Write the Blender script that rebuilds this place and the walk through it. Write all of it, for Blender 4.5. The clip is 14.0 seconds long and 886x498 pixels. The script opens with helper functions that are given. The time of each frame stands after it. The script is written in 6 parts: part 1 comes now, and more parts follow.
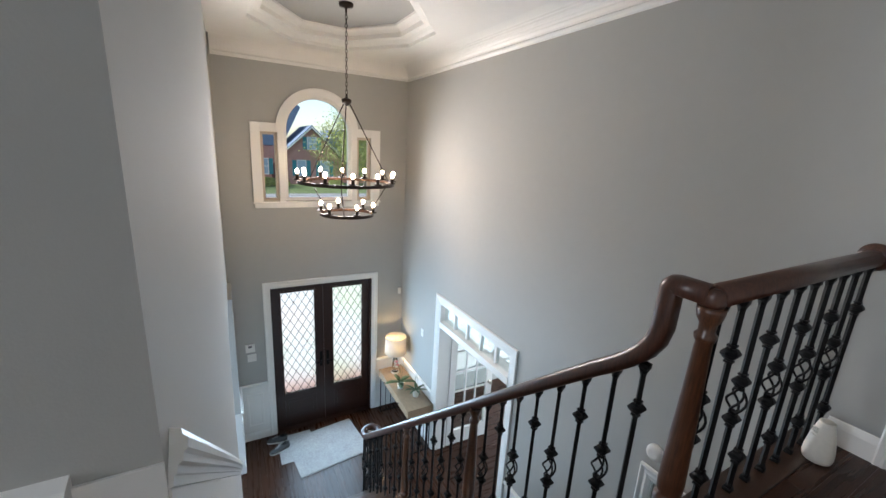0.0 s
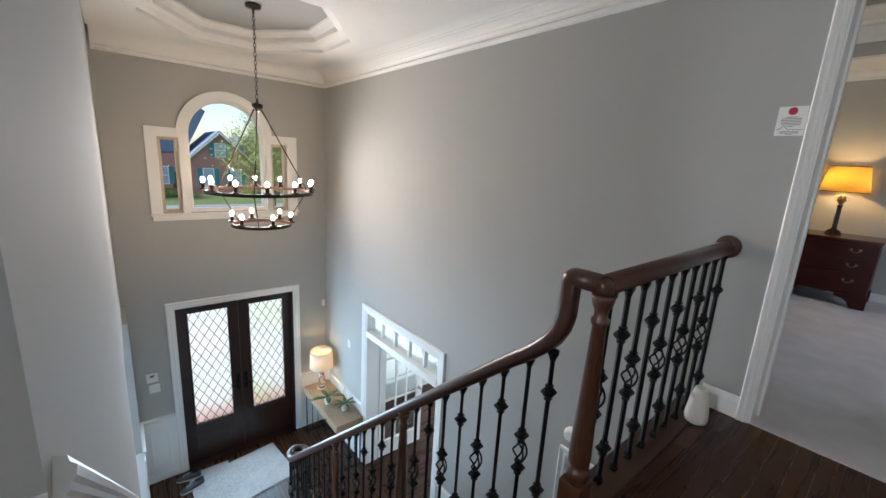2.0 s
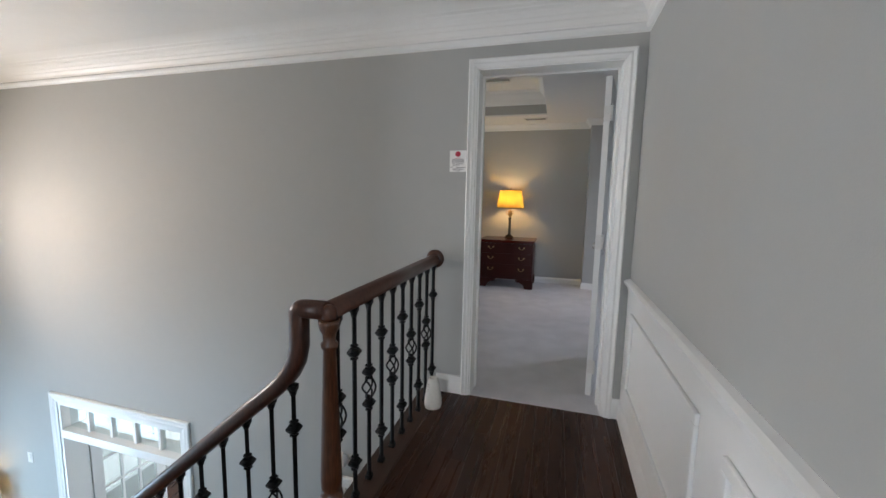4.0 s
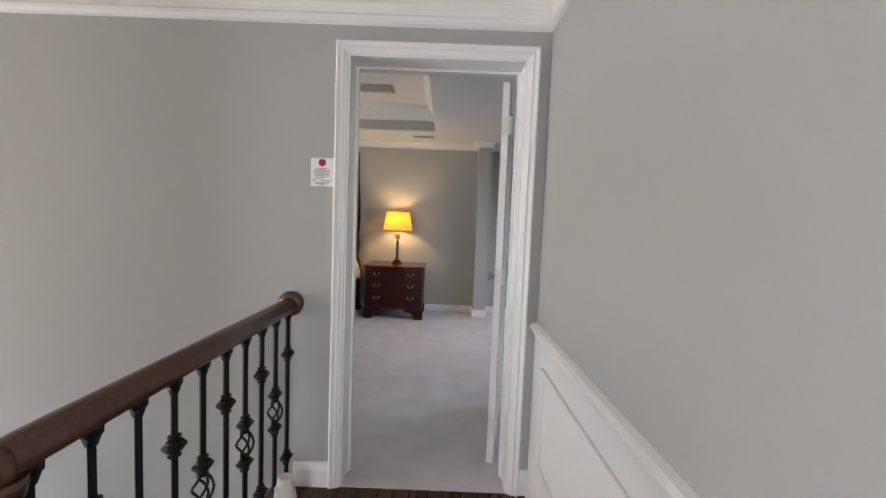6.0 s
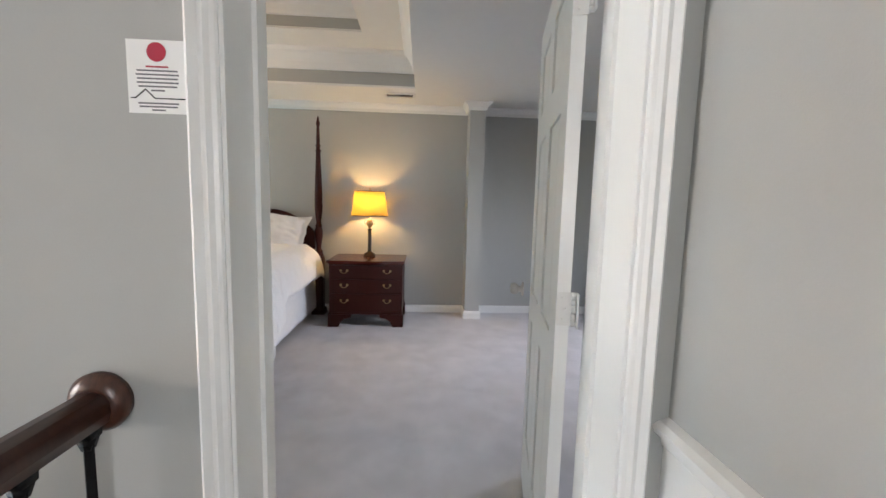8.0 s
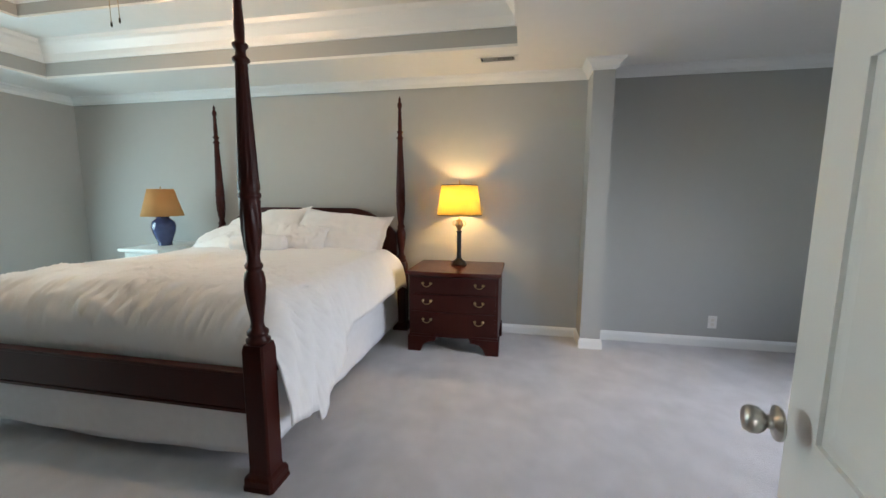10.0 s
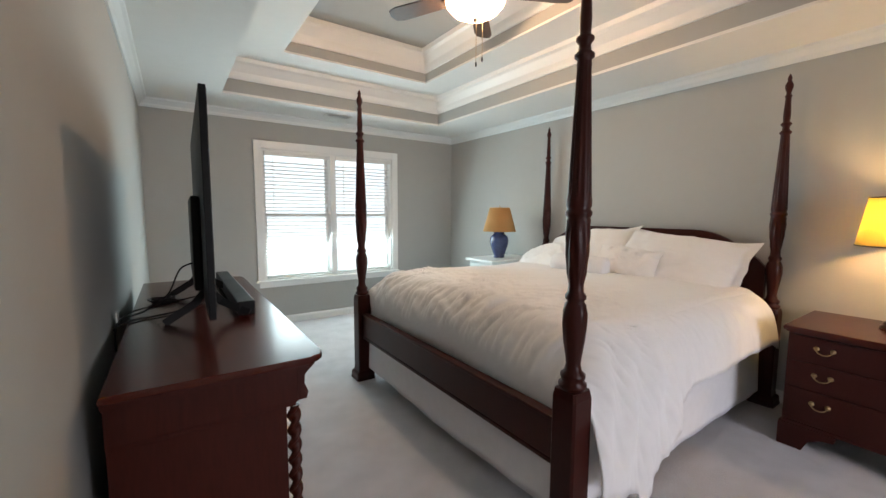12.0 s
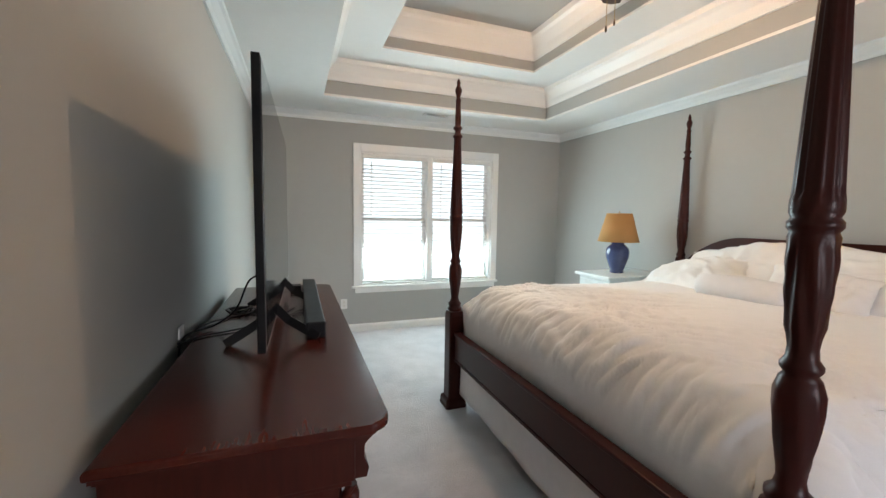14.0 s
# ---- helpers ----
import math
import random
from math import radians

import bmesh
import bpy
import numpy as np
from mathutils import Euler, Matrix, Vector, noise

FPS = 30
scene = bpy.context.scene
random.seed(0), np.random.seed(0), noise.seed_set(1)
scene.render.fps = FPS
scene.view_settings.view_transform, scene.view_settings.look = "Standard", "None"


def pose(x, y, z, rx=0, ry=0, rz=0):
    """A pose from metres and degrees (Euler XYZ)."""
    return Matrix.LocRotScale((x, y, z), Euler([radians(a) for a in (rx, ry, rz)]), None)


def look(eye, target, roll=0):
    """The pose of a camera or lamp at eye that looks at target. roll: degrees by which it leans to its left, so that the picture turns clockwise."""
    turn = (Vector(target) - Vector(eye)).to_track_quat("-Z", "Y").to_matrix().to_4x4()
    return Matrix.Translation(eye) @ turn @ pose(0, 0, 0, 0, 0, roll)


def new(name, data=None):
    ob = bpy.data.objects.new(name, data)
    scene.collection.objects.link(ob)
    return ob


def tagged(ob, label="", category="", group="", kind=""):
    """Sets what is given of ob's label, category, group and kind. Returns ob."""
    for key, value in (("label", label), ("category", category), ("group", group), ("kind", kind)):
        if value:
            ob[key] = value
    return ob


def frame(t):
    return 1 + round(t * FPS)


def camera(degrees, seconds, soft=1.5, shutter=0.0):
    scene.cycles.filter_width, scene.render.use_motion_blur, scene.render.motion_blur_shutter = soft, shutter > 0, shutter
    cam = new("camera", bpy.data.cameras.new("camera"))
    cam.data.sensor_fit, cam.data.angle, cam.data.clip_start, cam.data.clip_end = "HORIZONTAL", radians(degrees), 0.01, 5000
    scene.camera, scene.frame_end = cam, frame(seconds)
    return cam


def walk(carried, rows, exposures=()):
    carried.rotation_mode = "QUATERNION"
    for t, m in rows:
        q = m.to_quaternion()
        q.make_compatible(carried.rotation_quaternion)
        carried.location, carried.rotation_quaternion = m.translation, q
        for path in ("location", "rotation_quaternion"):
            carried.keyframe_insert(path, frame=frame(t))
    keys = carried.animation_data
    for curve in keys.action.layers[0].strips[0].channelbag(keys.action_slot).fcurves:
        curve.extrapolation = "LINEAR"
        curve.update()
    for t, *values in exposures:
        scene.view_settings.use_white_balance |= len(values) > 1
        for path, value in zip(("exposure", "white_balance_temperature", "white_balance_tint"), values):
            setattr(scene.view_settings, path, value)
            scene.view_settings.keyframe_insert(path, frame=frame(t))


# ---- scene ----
cam = camera(97.0, 14.0)
PATH = [
    (0, (0.56, 0.088, 1.237), (1.509, 1.78, 0.752), 3.2),
    (0.5, (0.545, 0.093, 1.206), (1.529, 1.721, 0.589), 3.6),
    (1, (0.577, 0.078, 1.207), (1.612, 1.665, 0.566), 3.5),
    (1.5, (0.573, 0.058, 1.226), (1.705, 1.612, 0.673), 3.4),
    (2, (0.56, 0.038, 1.234), (1.821, 1.53, 0.808), 3.3),
    (2.5, (0.595, -0.017, 1.254), (2.028, 1.339, 0.923), 2.6),
    (3, (0.603, -0.072, 1.263), (2.227, 1.062, 0.985), 2.1),
    (3.5, (0.616, -0.099, 1.272), (2.405, 0.754, 1.009), 1.5),
    (4, (0.587, -0.126, 1.271), (2.494, 0.425, 1.025), 1.2),
    (4.2, (0.565, -0.13, 1.272), (2.504, 0.298, 1.033), 1.1),
    (6.5, (1.456, -0.063, 1.301), (3.449, -0.106, 1.15), 2.0),
    (7.2, (1.859, -0.015, 1.288), (3.844, -0.137, 1.081), 1.5),
    (9.3, (2.844, 0.003, 1.331), (4.827, -0.004, 1.07), 0.7),
    (9.5, (2.965, -0.008, 1.345), (4.945, 0.078, 1.077), 0.8),
    (10, (3.141, 0.014, 1.353), (5.084, 0.403, 1.083), 0.2),
    (10.5, (3.25, 0.001, 1.343), (5.092, 0.741, 1.094), 0.6),
    (11, (3.322, 0.089, 1.343), (4.98, 1.183, 1.106), 0.6),
    (11.5, (3.358, 0.199, 1.341), (4.77, 1.601, 1.132), 0.2),
    (12, (3.424, 0.263, 1.352), (4.553, 1.903, 1.166), 0.3),
    (12.5, (3.462, 0.264, 1.355), (4.393, 2.023, 1.167), 0.9),
    (13, (3.504, 0.362, 1.35), (4.348, 2.166, 1.159), 1.3),
    (13.5, (3.556, 0.524, 1.354), (4.314, 2.365, 1.161), 1.2),
    (14, (3.617, 0.657, 1.357), (4.31, 2.526, 1.19), 0.9),
]
EXPOSURES = [(0, 0.84, 6350, 16), (1.8, 0.8, 6350, 16), (3, 0.5, 6300, 15), (4.2, 0.9, 6400, 16), (6.5, 1.28, 6700, 19), (7.2, 1.36, 6700, 19), (9.3, 1.62, 6500, 12), (10.5, 1.52, 6700, 15), (12, 1.52, 7050, 21), (14, 1.68, 7050, 21)]
walk(cam, [(t, look(eye, target, roll)) for t, eye, target, roll in PATH], EXPOSURES)

# ---- light ----
world = bpy.data.worlds.new("sky")
scene.world = world
world.use_nodes = True
wn = world.node_tree
sky = wn.nodes.new("ShaderNodeTexSky")
sky.sky_type = "NISHITA"
sky.sun_disc = False
sky.sun_elevation = radians(40)
sky.sun_rotation = radians(270)
wn.links.new(sky.outputs[0], wn.nodes["Background"].inputs[0])
wn.nodes["Background"].inputs[1].default_value = 0.15


def lamp(name, kind, m, power, colour, size=(1, 1), angle=0.5, spread=180):
    data = bpy.data.lights.new(name, kind)
    data.energy, data.color = power, colour
    if kind == "AREA":
        data.shape, data.size, data.size_y = "RECTANGLE", size[0], size[1]
        data.spread = radians(spread)
    elif kind == "SUN":
        data.angle = radians(angle)
    else:
        data.shadow_soft_size = size[0]
    ob = new(name, data)
    ob.matrix_world = m
    return ob


lamp("sun", "SUN", look((-30, 12, 26), (0, 12, 0)), 5.0, (1, 0.95, 0.87))
# daylight through the glazed openings; the study, landing and south lamps are added fill
lamp("bedroom_window_daylight", "AREA", look((5.12, 5.12, 1.30), (5.12, 2.2, 0.3)), 22, (0.64, 0.93, 1.0), (1.6, 1.45))
lamp("front_door_daylight", "AREA", look((1.73, 5.65, -1.7), (1.73, 0, -1.9)), 32, (0.52, 0.79, 1.0), (1.1, 1.7))
lamp("arched_window_daylight", "AREA", look((1.72, 5.67, 1.05), (2.0, 0, 0.6)), 27, (1.0, 0.98, 0.95), (1.3, 1.1), spread=120)
# fill added at the study's east wall, where no window is known
lamp("study_window_daylight", "AREA", look((6.5, 3.7, -1.6), (3.6, 4.9, -2.4)), 90, (0.82, 0.94, 1.0), (1.6, 1.6))
# added to brighten the landing; no window is known at its west end
lamp("landing_window_daylight", "AREA", look((-2.55, 0.28, 1.45), (3, -0.1, 1.2)), 20, (0.85, 0.93, 1.0), (0.4, 1.2))
# added light on carpet and skirt, from an assumed window to the south
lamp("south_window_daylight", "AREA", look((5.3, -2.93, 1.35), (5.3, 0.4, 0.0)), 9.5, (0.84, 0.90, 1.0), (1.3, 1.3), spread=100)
lamp("ceiling_fan_bulb", "POINT", pose(5.08, 2.45, 2.66), 16, (1.0, 0.68, 0.40), (0.02,))
lamp("dining_window_daylight", "AREA", look((-2.75, 3.9, -1.7), (1, 3.9, -1.9)), 75, (0.55, 0.80, 1.0), (2.0, 1.6))


# ---- materials ----
def material(name, colour, rough=0.6, metal=0.0, grain=0.06, scale=30.0, bump=0.0, bscale=120.0, stain=0.04, stretch=(1, 1, 1),
             sheen=0.0, coat=0.0, dark=None, emit=0.0, transmit=0.0, rvar=0.05, blotch=0.0):
    m = bpy.data.materials.new(name)
    m.use_nodes = True
    t = m.node_tree
    b = t.nodes["Principled BSDF"]
    co = t.nodes.new("ShaderNodeTexCoord")
    mp = t.nodes.new("ShaderNodeMapping")
    mp.inputs["Scale"].default_value = stretch
    t.links.new(co.outputs["Object"], mp.inputs[0])
    fine, broad = t.nodes.new("ShaderNodeTexNoise"), t.nodes.new("ShaderNodeTexNoise")
    for n, s, d in ((fine, scale, 6), (broad, blotch or scale * 0.06 + 0.6, 3)):
        n.inputs["Scale"].default_value, n.inputs["Detail"].default_value = s, d
        t.links.new(mp.outputs[0], n.inputs["Vector"])
    ramp = t.nodes.new("ShaderNodeMix")
    ramp.data_type = "RGBA"
    deep = dark or tuple(c * (1 - 2.2 * grain) for c in colour)
    light = tuple(min(1, c * (1 + 1.2 * grain)) for c in colour)
    ramp.inputs["A"].default_value, ramp.inputs["B"].default_value = (*deep, 1), (*light, 1)
    t.links.new(fine.outputs["Fac"], ramp.inputs["Factor"])
    hsv = t.nodes.new("ShaderNodeHueSaturation")
    rng = t.nodes.new("ShaderNodeMapRange")
    rng.inputs["To Min"].default_value, rng.inputs["To Max"].default_value = 1 - stain * 2, 1 + stain * 2
    t.links.new(broad.outputs["Fac"], rng.inputs["Value"])
    t.links.new(rng.outputs[0], hsv.inputs["Value"])
    t.links.new(ramp.outputs["Result"], hsv.inputs["Color"])
    t.links.new(hsv.outputs[0], b.inputs["Base Color"])
    rr = t.nodes.new("ShaderNodeMapRange")
    rr.inputs["To Min"].default_value, rr.inputs["To Max"].default_value = max(0.02, rough - rvar), min(1, rough + rvar)
    t.links.new(broad.outputs["Fac"], rr.inputs["Value"])
    t.links.new(rr.outputs[0], b.inputs["Roughness"])
    b.inputs["Metallic"].default_value = metal
    b.inputs["Coat Weight"].default_value, b.inputs["Coat Roughness"].default_value = coat, 0.15
    b.inputs["Sheen Weight"].default_value = sheen
    b.inputs["Transmission Weight"].default_value = transmit
    if emit:
        b.inputs["Emission Color"].default_value, b.inputs["Emission Strength"].default_value = (*colour, 1), emit
    if bump:
        bn, bt = t.nodes.new("ShaderNodeBump"), t.nodes.new("ShaderNodeTexNoise")
        bt.inputs["Scale"].default_value, bt.inputs["Detail"].default_value = bscale, 5
        t.links.new(mp.outputs[0], bt.inputs["Vector"])
        t.links.new(bt.outputs["Fac"], bn.inputs["Height"])
        bn.inputs["Strength"].default_value, bn.inputs["Distance"].default_value = bump, 0.01
        t.links.new(bn.outputs[0], b.inputs["Normal"])
    return m


def vary(m, amount):
    """Gives each object that carries the material a slightly different value."""
    t = m.node_tree
    info, rng = t.nodes.new("ShaderNodeObjectInfo"), t.nodes.new("ShaderNodeMapRange")
    hsv = t.nodes.new("ShaderNodeHueSaturation")
    b = t.nodes["Principled BSDF"]
    was = b.inputs["Base Color"].links[0].from_socket
    rng.inputs["To Min"].default_value, rng.inputs["To Max"].default_value = 1 - amount, 1 + amount
    t.links.new(info.outputs["Random"], rng.inputs["Value"])
    t.links.new(rng.outputs[0], hsv.inputs["Value"])
    t.links.new(was, hsv.inputs["Color"])
    t.links.new(hsv.outputs[0], b.inputs["Base Color"])
    return m


PAINT = material("sage_grey_wall_paint", (0.413, 0.416, 0.398), 0.80, grain=0.012, scale=200, bump=0.05, bscale=260, stain=0.012)
PAINT.node_tree.nodes["Principled BSDF"].inputs["Specular IOR Level"].default_value = 0.25
WHITE = material("white_trim_paint", (0.80, 0.80, 0.78), 0.34, grain=0.006, scale=90, stain=0.006, rvar=0.01)
COVE = material("satin_cove_paint", (0.80, 0.79, 0.76), 0.38, grain=0.006, scale=90, stain=0.008, rvar=0.02)
CEIL = material("white_ceiling_paint", (0.80, 0.79, 0.76), 0.75, grain=0.012, scale=200, bump=0.05, bscale=300, stain=0.012)
CARPET = material("pale_grey_carpet", (0.72, 0.70, 0.725), 0.95, grain=0.14, scale=420, bump=0.9, bscale=500, stain=0.13, sheen=0.4, blotch=5.0)
OAK = vary(material("dark_stained_oak_floor", (0.050, 0.019, 0.0095), 0.28, grain=0.42, scale=24, stretch=(1, 14, 1), stain=0.18, bump=0.06, bscale=60), 0.26)
TREADOAK = vary(material("stained_oak_tread", (0.062, 0.031, 0.019), 0.32, grain=0.35, scale=30, stretch=(1, 12, 12), stain=0.12, bump=0.08, bscale=50), 0.2)
RAILWOOD = material("walnut_stained_handrail", (0.075, 0.027, 0.015), 0.32, grain=0.4, scale=18, stretch=(6, 6, 1), stain=0.1, coat=0.1)
NEWELWOOD = material("oak_newel_stain", (0.095, 0.036, 0.016), 0.3, grain=0.45, scale=22, stretch=(8, 8, 0.7), stain=0.1, coat=0.2)
IRON = material("black_wrought_iron", (0.0065, 0.006, 0.0065), 0.5, grain=0.2, scale=80, bump=0.15, bscale=150)
for m, level in ((OAK, 0.28), (IRON, 0.22)):
    m.node_tree.nodes["Principled BSDF"].inputs["Specular IOR Level"].default_value = level
MAHOGANY = material("polished_mahogany", (0.040, 0.0058, 0.0038), 0.38, grain=0.14, scale=16, stretch=(8, 8, 1), stain=0.12, coat=0.05)
MAHOGANY_TOP = material("red_mahogany_veneer", (0.070, 0.0105, 0.0062), 0.24, grain=0.14, scale=14, stretch=(9, 1, 1), stain=0.1, coat=0.2)
DRESSERWOOD = material("red_stained_dresser_wood", (0.056, 0.0088, 0.0048), 0.42, grain=0.2, scale=12, stretch=(8, 8, 1), stain=0.15, coat=0.05)
for m in (MAHOGANY, MAHOGANY_TOP, DRESSERWOOD):
    m.node_tree.nodes["Principled BSDF"].inputs["Specular IOR Level"].default_value = 0.2
DOORWOOD = material("dark_brown_door_stain", (0.034, 0.013, 0.009), 0.35, grain=0.35, scale=20, stretch=(8, 8, 1), stain=0.1, coat=0.1)
LINEN = material("white_cotton_bedding", (0.80, 0.79, 0.78), 0.9, grain=0.02, scale=300, bump=0.16, bscale=26, stain=0.015, sheen=0.25)
SKIRT = material("pale_grey_bed_skirt", (0.76, 0.76, 0.77), 0.9, grain=0.03, scale=300, bump=0.2, bscale=14, stain=0.03)
BRASS = material("aged_brass", (0.42, 0.30, 0.15), 0.35, metal=1.0, grain=0.15, scale=60)
NICKEL = material("satin_nickel", (0.55, 0.51, 0.46), 0.28, metal=1.0, grain=0.05, scale=60)
BLACK = material("black_plastic", (0.006, 0.006, 0.007), 0.55, grain=0.1, scale=200)
BLACK.node_tree.nodes["Principled BSDF"].inputs["Specular IOR Level"].default_value = 0.2
SCREEN = material("dark_glossy_screen", (0.008, 0.008, 0.009), 0.08, grain=0.02)
CERAMIC = material("cream_ceramic", (0.70, 0.67, 0.60), 0.35, grain=0.05, scale=60, bump=0.05)
BLUE = material("blue_glazed_ceramic", (0.05, 0.075, 0.19), 0.18, grain=0.2, scale=18, stain=0.1, coat=0.4)
PLASTIC = material("white_plastic", (0.75, 0.74, 0.71), 0.35, grain=0.02, scale=100)


# ---- shapes ----
def box(bm, x0, y0, z0, x1, y1, z1, bevel=0.0, segments=2):
    v = [bm.verts.new(p) for p in ((x0, y0, z0), (x1, y0, z0), (x1, y1, z0), (x0, y1, z0), (x0, y0, z1), (x1, y0, z1), (x1, y1, z1), (x0, y1, z1))]
    faces = [bm.faces.new([v[i] for i in q]) for q in ((3, 2, 1, 0), (4, 5, 6, 7), (0, 1, 5, 4), (1, 2, 6, 5), (2, 3, 7, 6), (3, 0, 4, 7))]
    if bevel:
        edges = list({e for f in faces for e in f.edges})
        bmesh.ops.bevel(bm, geom=edges, offset=bevel, segments=segments, profile=0.6, affect="EDGES")
    return bm


def boxes(*rows, bevel=0.0):
    bm = bmesh.new()
    for r in rows:
        box(bm, *r, bevel=bevel)
    return bm


def lathe(bm, rows, sides=24, at=(0, 0, 0), flute=None):
    """Turns a profile of (radius, height) rows round the z axis. flute: (z0, z1, count, depth)."""
    rings = []
    for r, z in rows:
        ring = []
        for i in range(sides):
            a, rr = 2 * math.pi * i / sides, r
            if flute and flute[0] < z < flute[1]:
                rr *= 1 - flute[3] * abs(math.sin(a * flute[2] / 2))
            ring.append(bm.verts.new((at[0] + rr * math.cos(a), at[1] + rr * math.sin(a), at[2] + z)))
        rings.append(ring)
    for a, b in zip(rings, rings[1:]):
        for i in range(sides):
            f = bm.faces.new((a[i], a[(i + 1) % sides], b[(i + 1) % sides], b[i]))
            f.smooth = True
    bm.faces.new(rings[0][::-1])
    bm.faces.new(rings[-1])
    return bm


def fine(rows, step=0.02):
    """The profile with added rows, so that a flute or a curve shows."""
    out = []
    for (r0, z0), (r1, z1) in zip(rows, rows[1:]):
        n = max(1, int(abs(z1 - z0) / step))
        out += [(r0 + (r1 - r0) * k / n, z0 + (z1 - z0) * k / n) for k in range(n)]
    return out + [rows[-1]]


def sweep(bm, path, section, up=(0, 0, 1), closed=False, smooth=False):
    """Runs a section of (across, up) points along a path."""
    pts = [Vector(p) for p in path]
    n = len(pts)
    rings = []
    for i, p in enumerate(pts):
        a = pts[(i - 1) % n] if closed or i else p
        b = pts[(i + 1) % n] if closed or i < n - 1 else p
        d0, d1 = (p - a), (b - p)
        d0 = d0.normalized() if d0.length else d1.normalized()
        d1 = d1.normalized() if d1.length else d0
        tangent = (d0 + d1).normalized()
        side = tangent.cross(Vector(up))
        if side.length < 0.05:
            side = Vector((1, 0, 0))
        side.normalize()
        lift = side.cross(tangent).normalized()
        stretch = 1 / max(0.35, math.cos(d0.angle(d1, 0) / 2))
        level = abs(d0.z) < 1e-6 and abs(d1.z) < 1e-6
        rings.append([bm.verts.new(p + side * s * (stretch if level else 1) + lift * u * (1 if level else stretch)) for s, u in section])
    m = len(section)
    for i in range(n if closed else n - 1):
        a, b = rings[i], rings[(i + 1) % n]
        for j in range(m):
            f = bm.faces.new((a[j], a[(j + 1) % m], b[(j + 1) % m], b[j]))
            f.smooth = smooth
    if not closed:
        bm.faces.new(rings[0][::-1])
        bm.faces.new(rings[-1])
    return bm


def tube(bm, path, r, sides=8, closed=False):
    return sweep(bm, path, [(r * math.cos(2 * math.pi * k / sides), r * math.sin(2 * math.pi * k / sides)) for k in range(sides)], closed=closed, smooth=True)


def mesh(name, bm, mat):
    bmesh.ops.recalc_face_normals(bm, faces=bm.faces)
    data = bpy.data.meshes.new(name)
    bm.to_mesh(data)
    bm.free()
    data.materials.append(mat)
    return data


def thing(name, label, category, at=(0, 0, 0), group="", turn=0.0):
    ob = tagged(new(name), label, category, group)
    ob.matrix_world = pose(*at, 0, 0, turn)
    return ob


def part(name, bm, mat, parent, label="", at=None):
    ob = new(name, mesh(name, bm, mat))
    ob.parent = parent
    if at is not None:
        ob.matrix_basis = at
    return tagged(ob, label)


def solid(name, bm, mat, label, category="", kind="", group=""):
    return tagged(new(name, mesh(name, bm, mat)), label, category, group, kind)


def setting(name, bm, mat, label):
    return solid(name, bm, mat, label, name.split("_")[0], "structure")


def panel_wall(axis, f0, f1, a0, a1, z0, z1, holes):
    """A wall of thickness f0..f1 across its axis, with rectangular openings (a0, a1, z0, z1)."""
    bm = bmesh.new()

    def slab(u0, u1, w0, w1):
        if u1 - u0 > 1e-4 and w1 - w0 > 1e-4:
            box(bm, *((f0, u0, w0, f1, u1, w1) if axis == "x" else (u0, f0, w0, u1, f1, w1)))
    cuts = sorted({a0, a1, *[h[0] for h in holes], *[h[1] for h in holes]})
    for u0, u1 in zip(cuts, cuts[1:]):
        w = z0
        for h in sorted((h for h in holes if h[0] <= u0 and h[1] >= u1), key=lambda h: h[2]):
            slab(u0, u1, w, h[2])
            w = h[3]
        slab(u0, u1, w, z1)
    return bm


# ---- the shell of the house ----
LOW, TOP, BED = -3.12, 2.37, 2.46      # foyer floor, hall ceiling, bedroom ceiling
N, E, S = 5.743, 3.0, -0.545           # hall walls
BW, BE, BN, BS = 3.20, 6.97, 5.20, -3.0  # bedroom walls
DOOR = (-0.452, 0.385, -0.05, 2.065)
FRENCH = (2.87, 4.43, LOW - 0.05, -0.74)
setting("wall_hall_east", panel_wall("x", E, BW, S - 2.6, 6.0, LOW - 0.3, 3.3, [DOOR, FRENCH]), PAINT, "tall sage grey painted wall between hall and bedroom")


def arched_wall():
    """The entrance wall, with the door's opening and a window opening whose middle rises to an arch."""
    bm = panel_wall("y", N, N + 0.22, -3.0, E, LOW - 0.3, 3.3, [(1.0, 2.47, LOW, -0.76), (0.975, 2.445, 0.47, 1.36), (1.255, 2.165, 1.36, 1.855)])
    # the spandrels beside the arch
    for side in (-1, 1):
        prof = [(1.71 + side * 0.455, 1.40)] + [(1.71 + side * 0.455 * math.cos(a), 1.40 + 0.455 * math.sin(a)) for a in np.linspace(0, math.pi / 2, 13)[1:]]
        prof.append((1.71 + side * 0.455, 1.855))
        front = [bm.verts.new((x, N, z)) for x, z in prof]
        back = [bm.verts.new((x, N + 0.22, z)) for x, z in prof]
        bm.faces.new(front)
        bm.faces.new(back[::-1])
        for i in range(len(prof)):
            j = (i + 1) % len(prof)
            bm.faces.new((front[i], front[j], back[j], back[i]))
    return bm


setting("wall_hall_north", arched_wall(), PAINT, "sage grey entrance wall with an arched window opening")
setting("wall_hall_south", boxes((-2.6, S - 0.15, LOW - 0.3, E, S, 3.3)), PAINT, "sage grey painted wall along the landing")
# the opening is added for the landing's fill lamp, out of view
setting("wall_landing_west", panel_wall("x", -2.75, -2.6, S - 0.15, 0.77, -0.3, 3.3, [(-0.4, 0.5, 0.85, 2.05)]), PAINT, "sage grey wall that closes the landing")
setting("wall_landing_north", boxes((-2.6, 0.615, -0.3, 0.466, 0.77, 3.3)), PAINT, "sage grey wall at the head of the stairs")


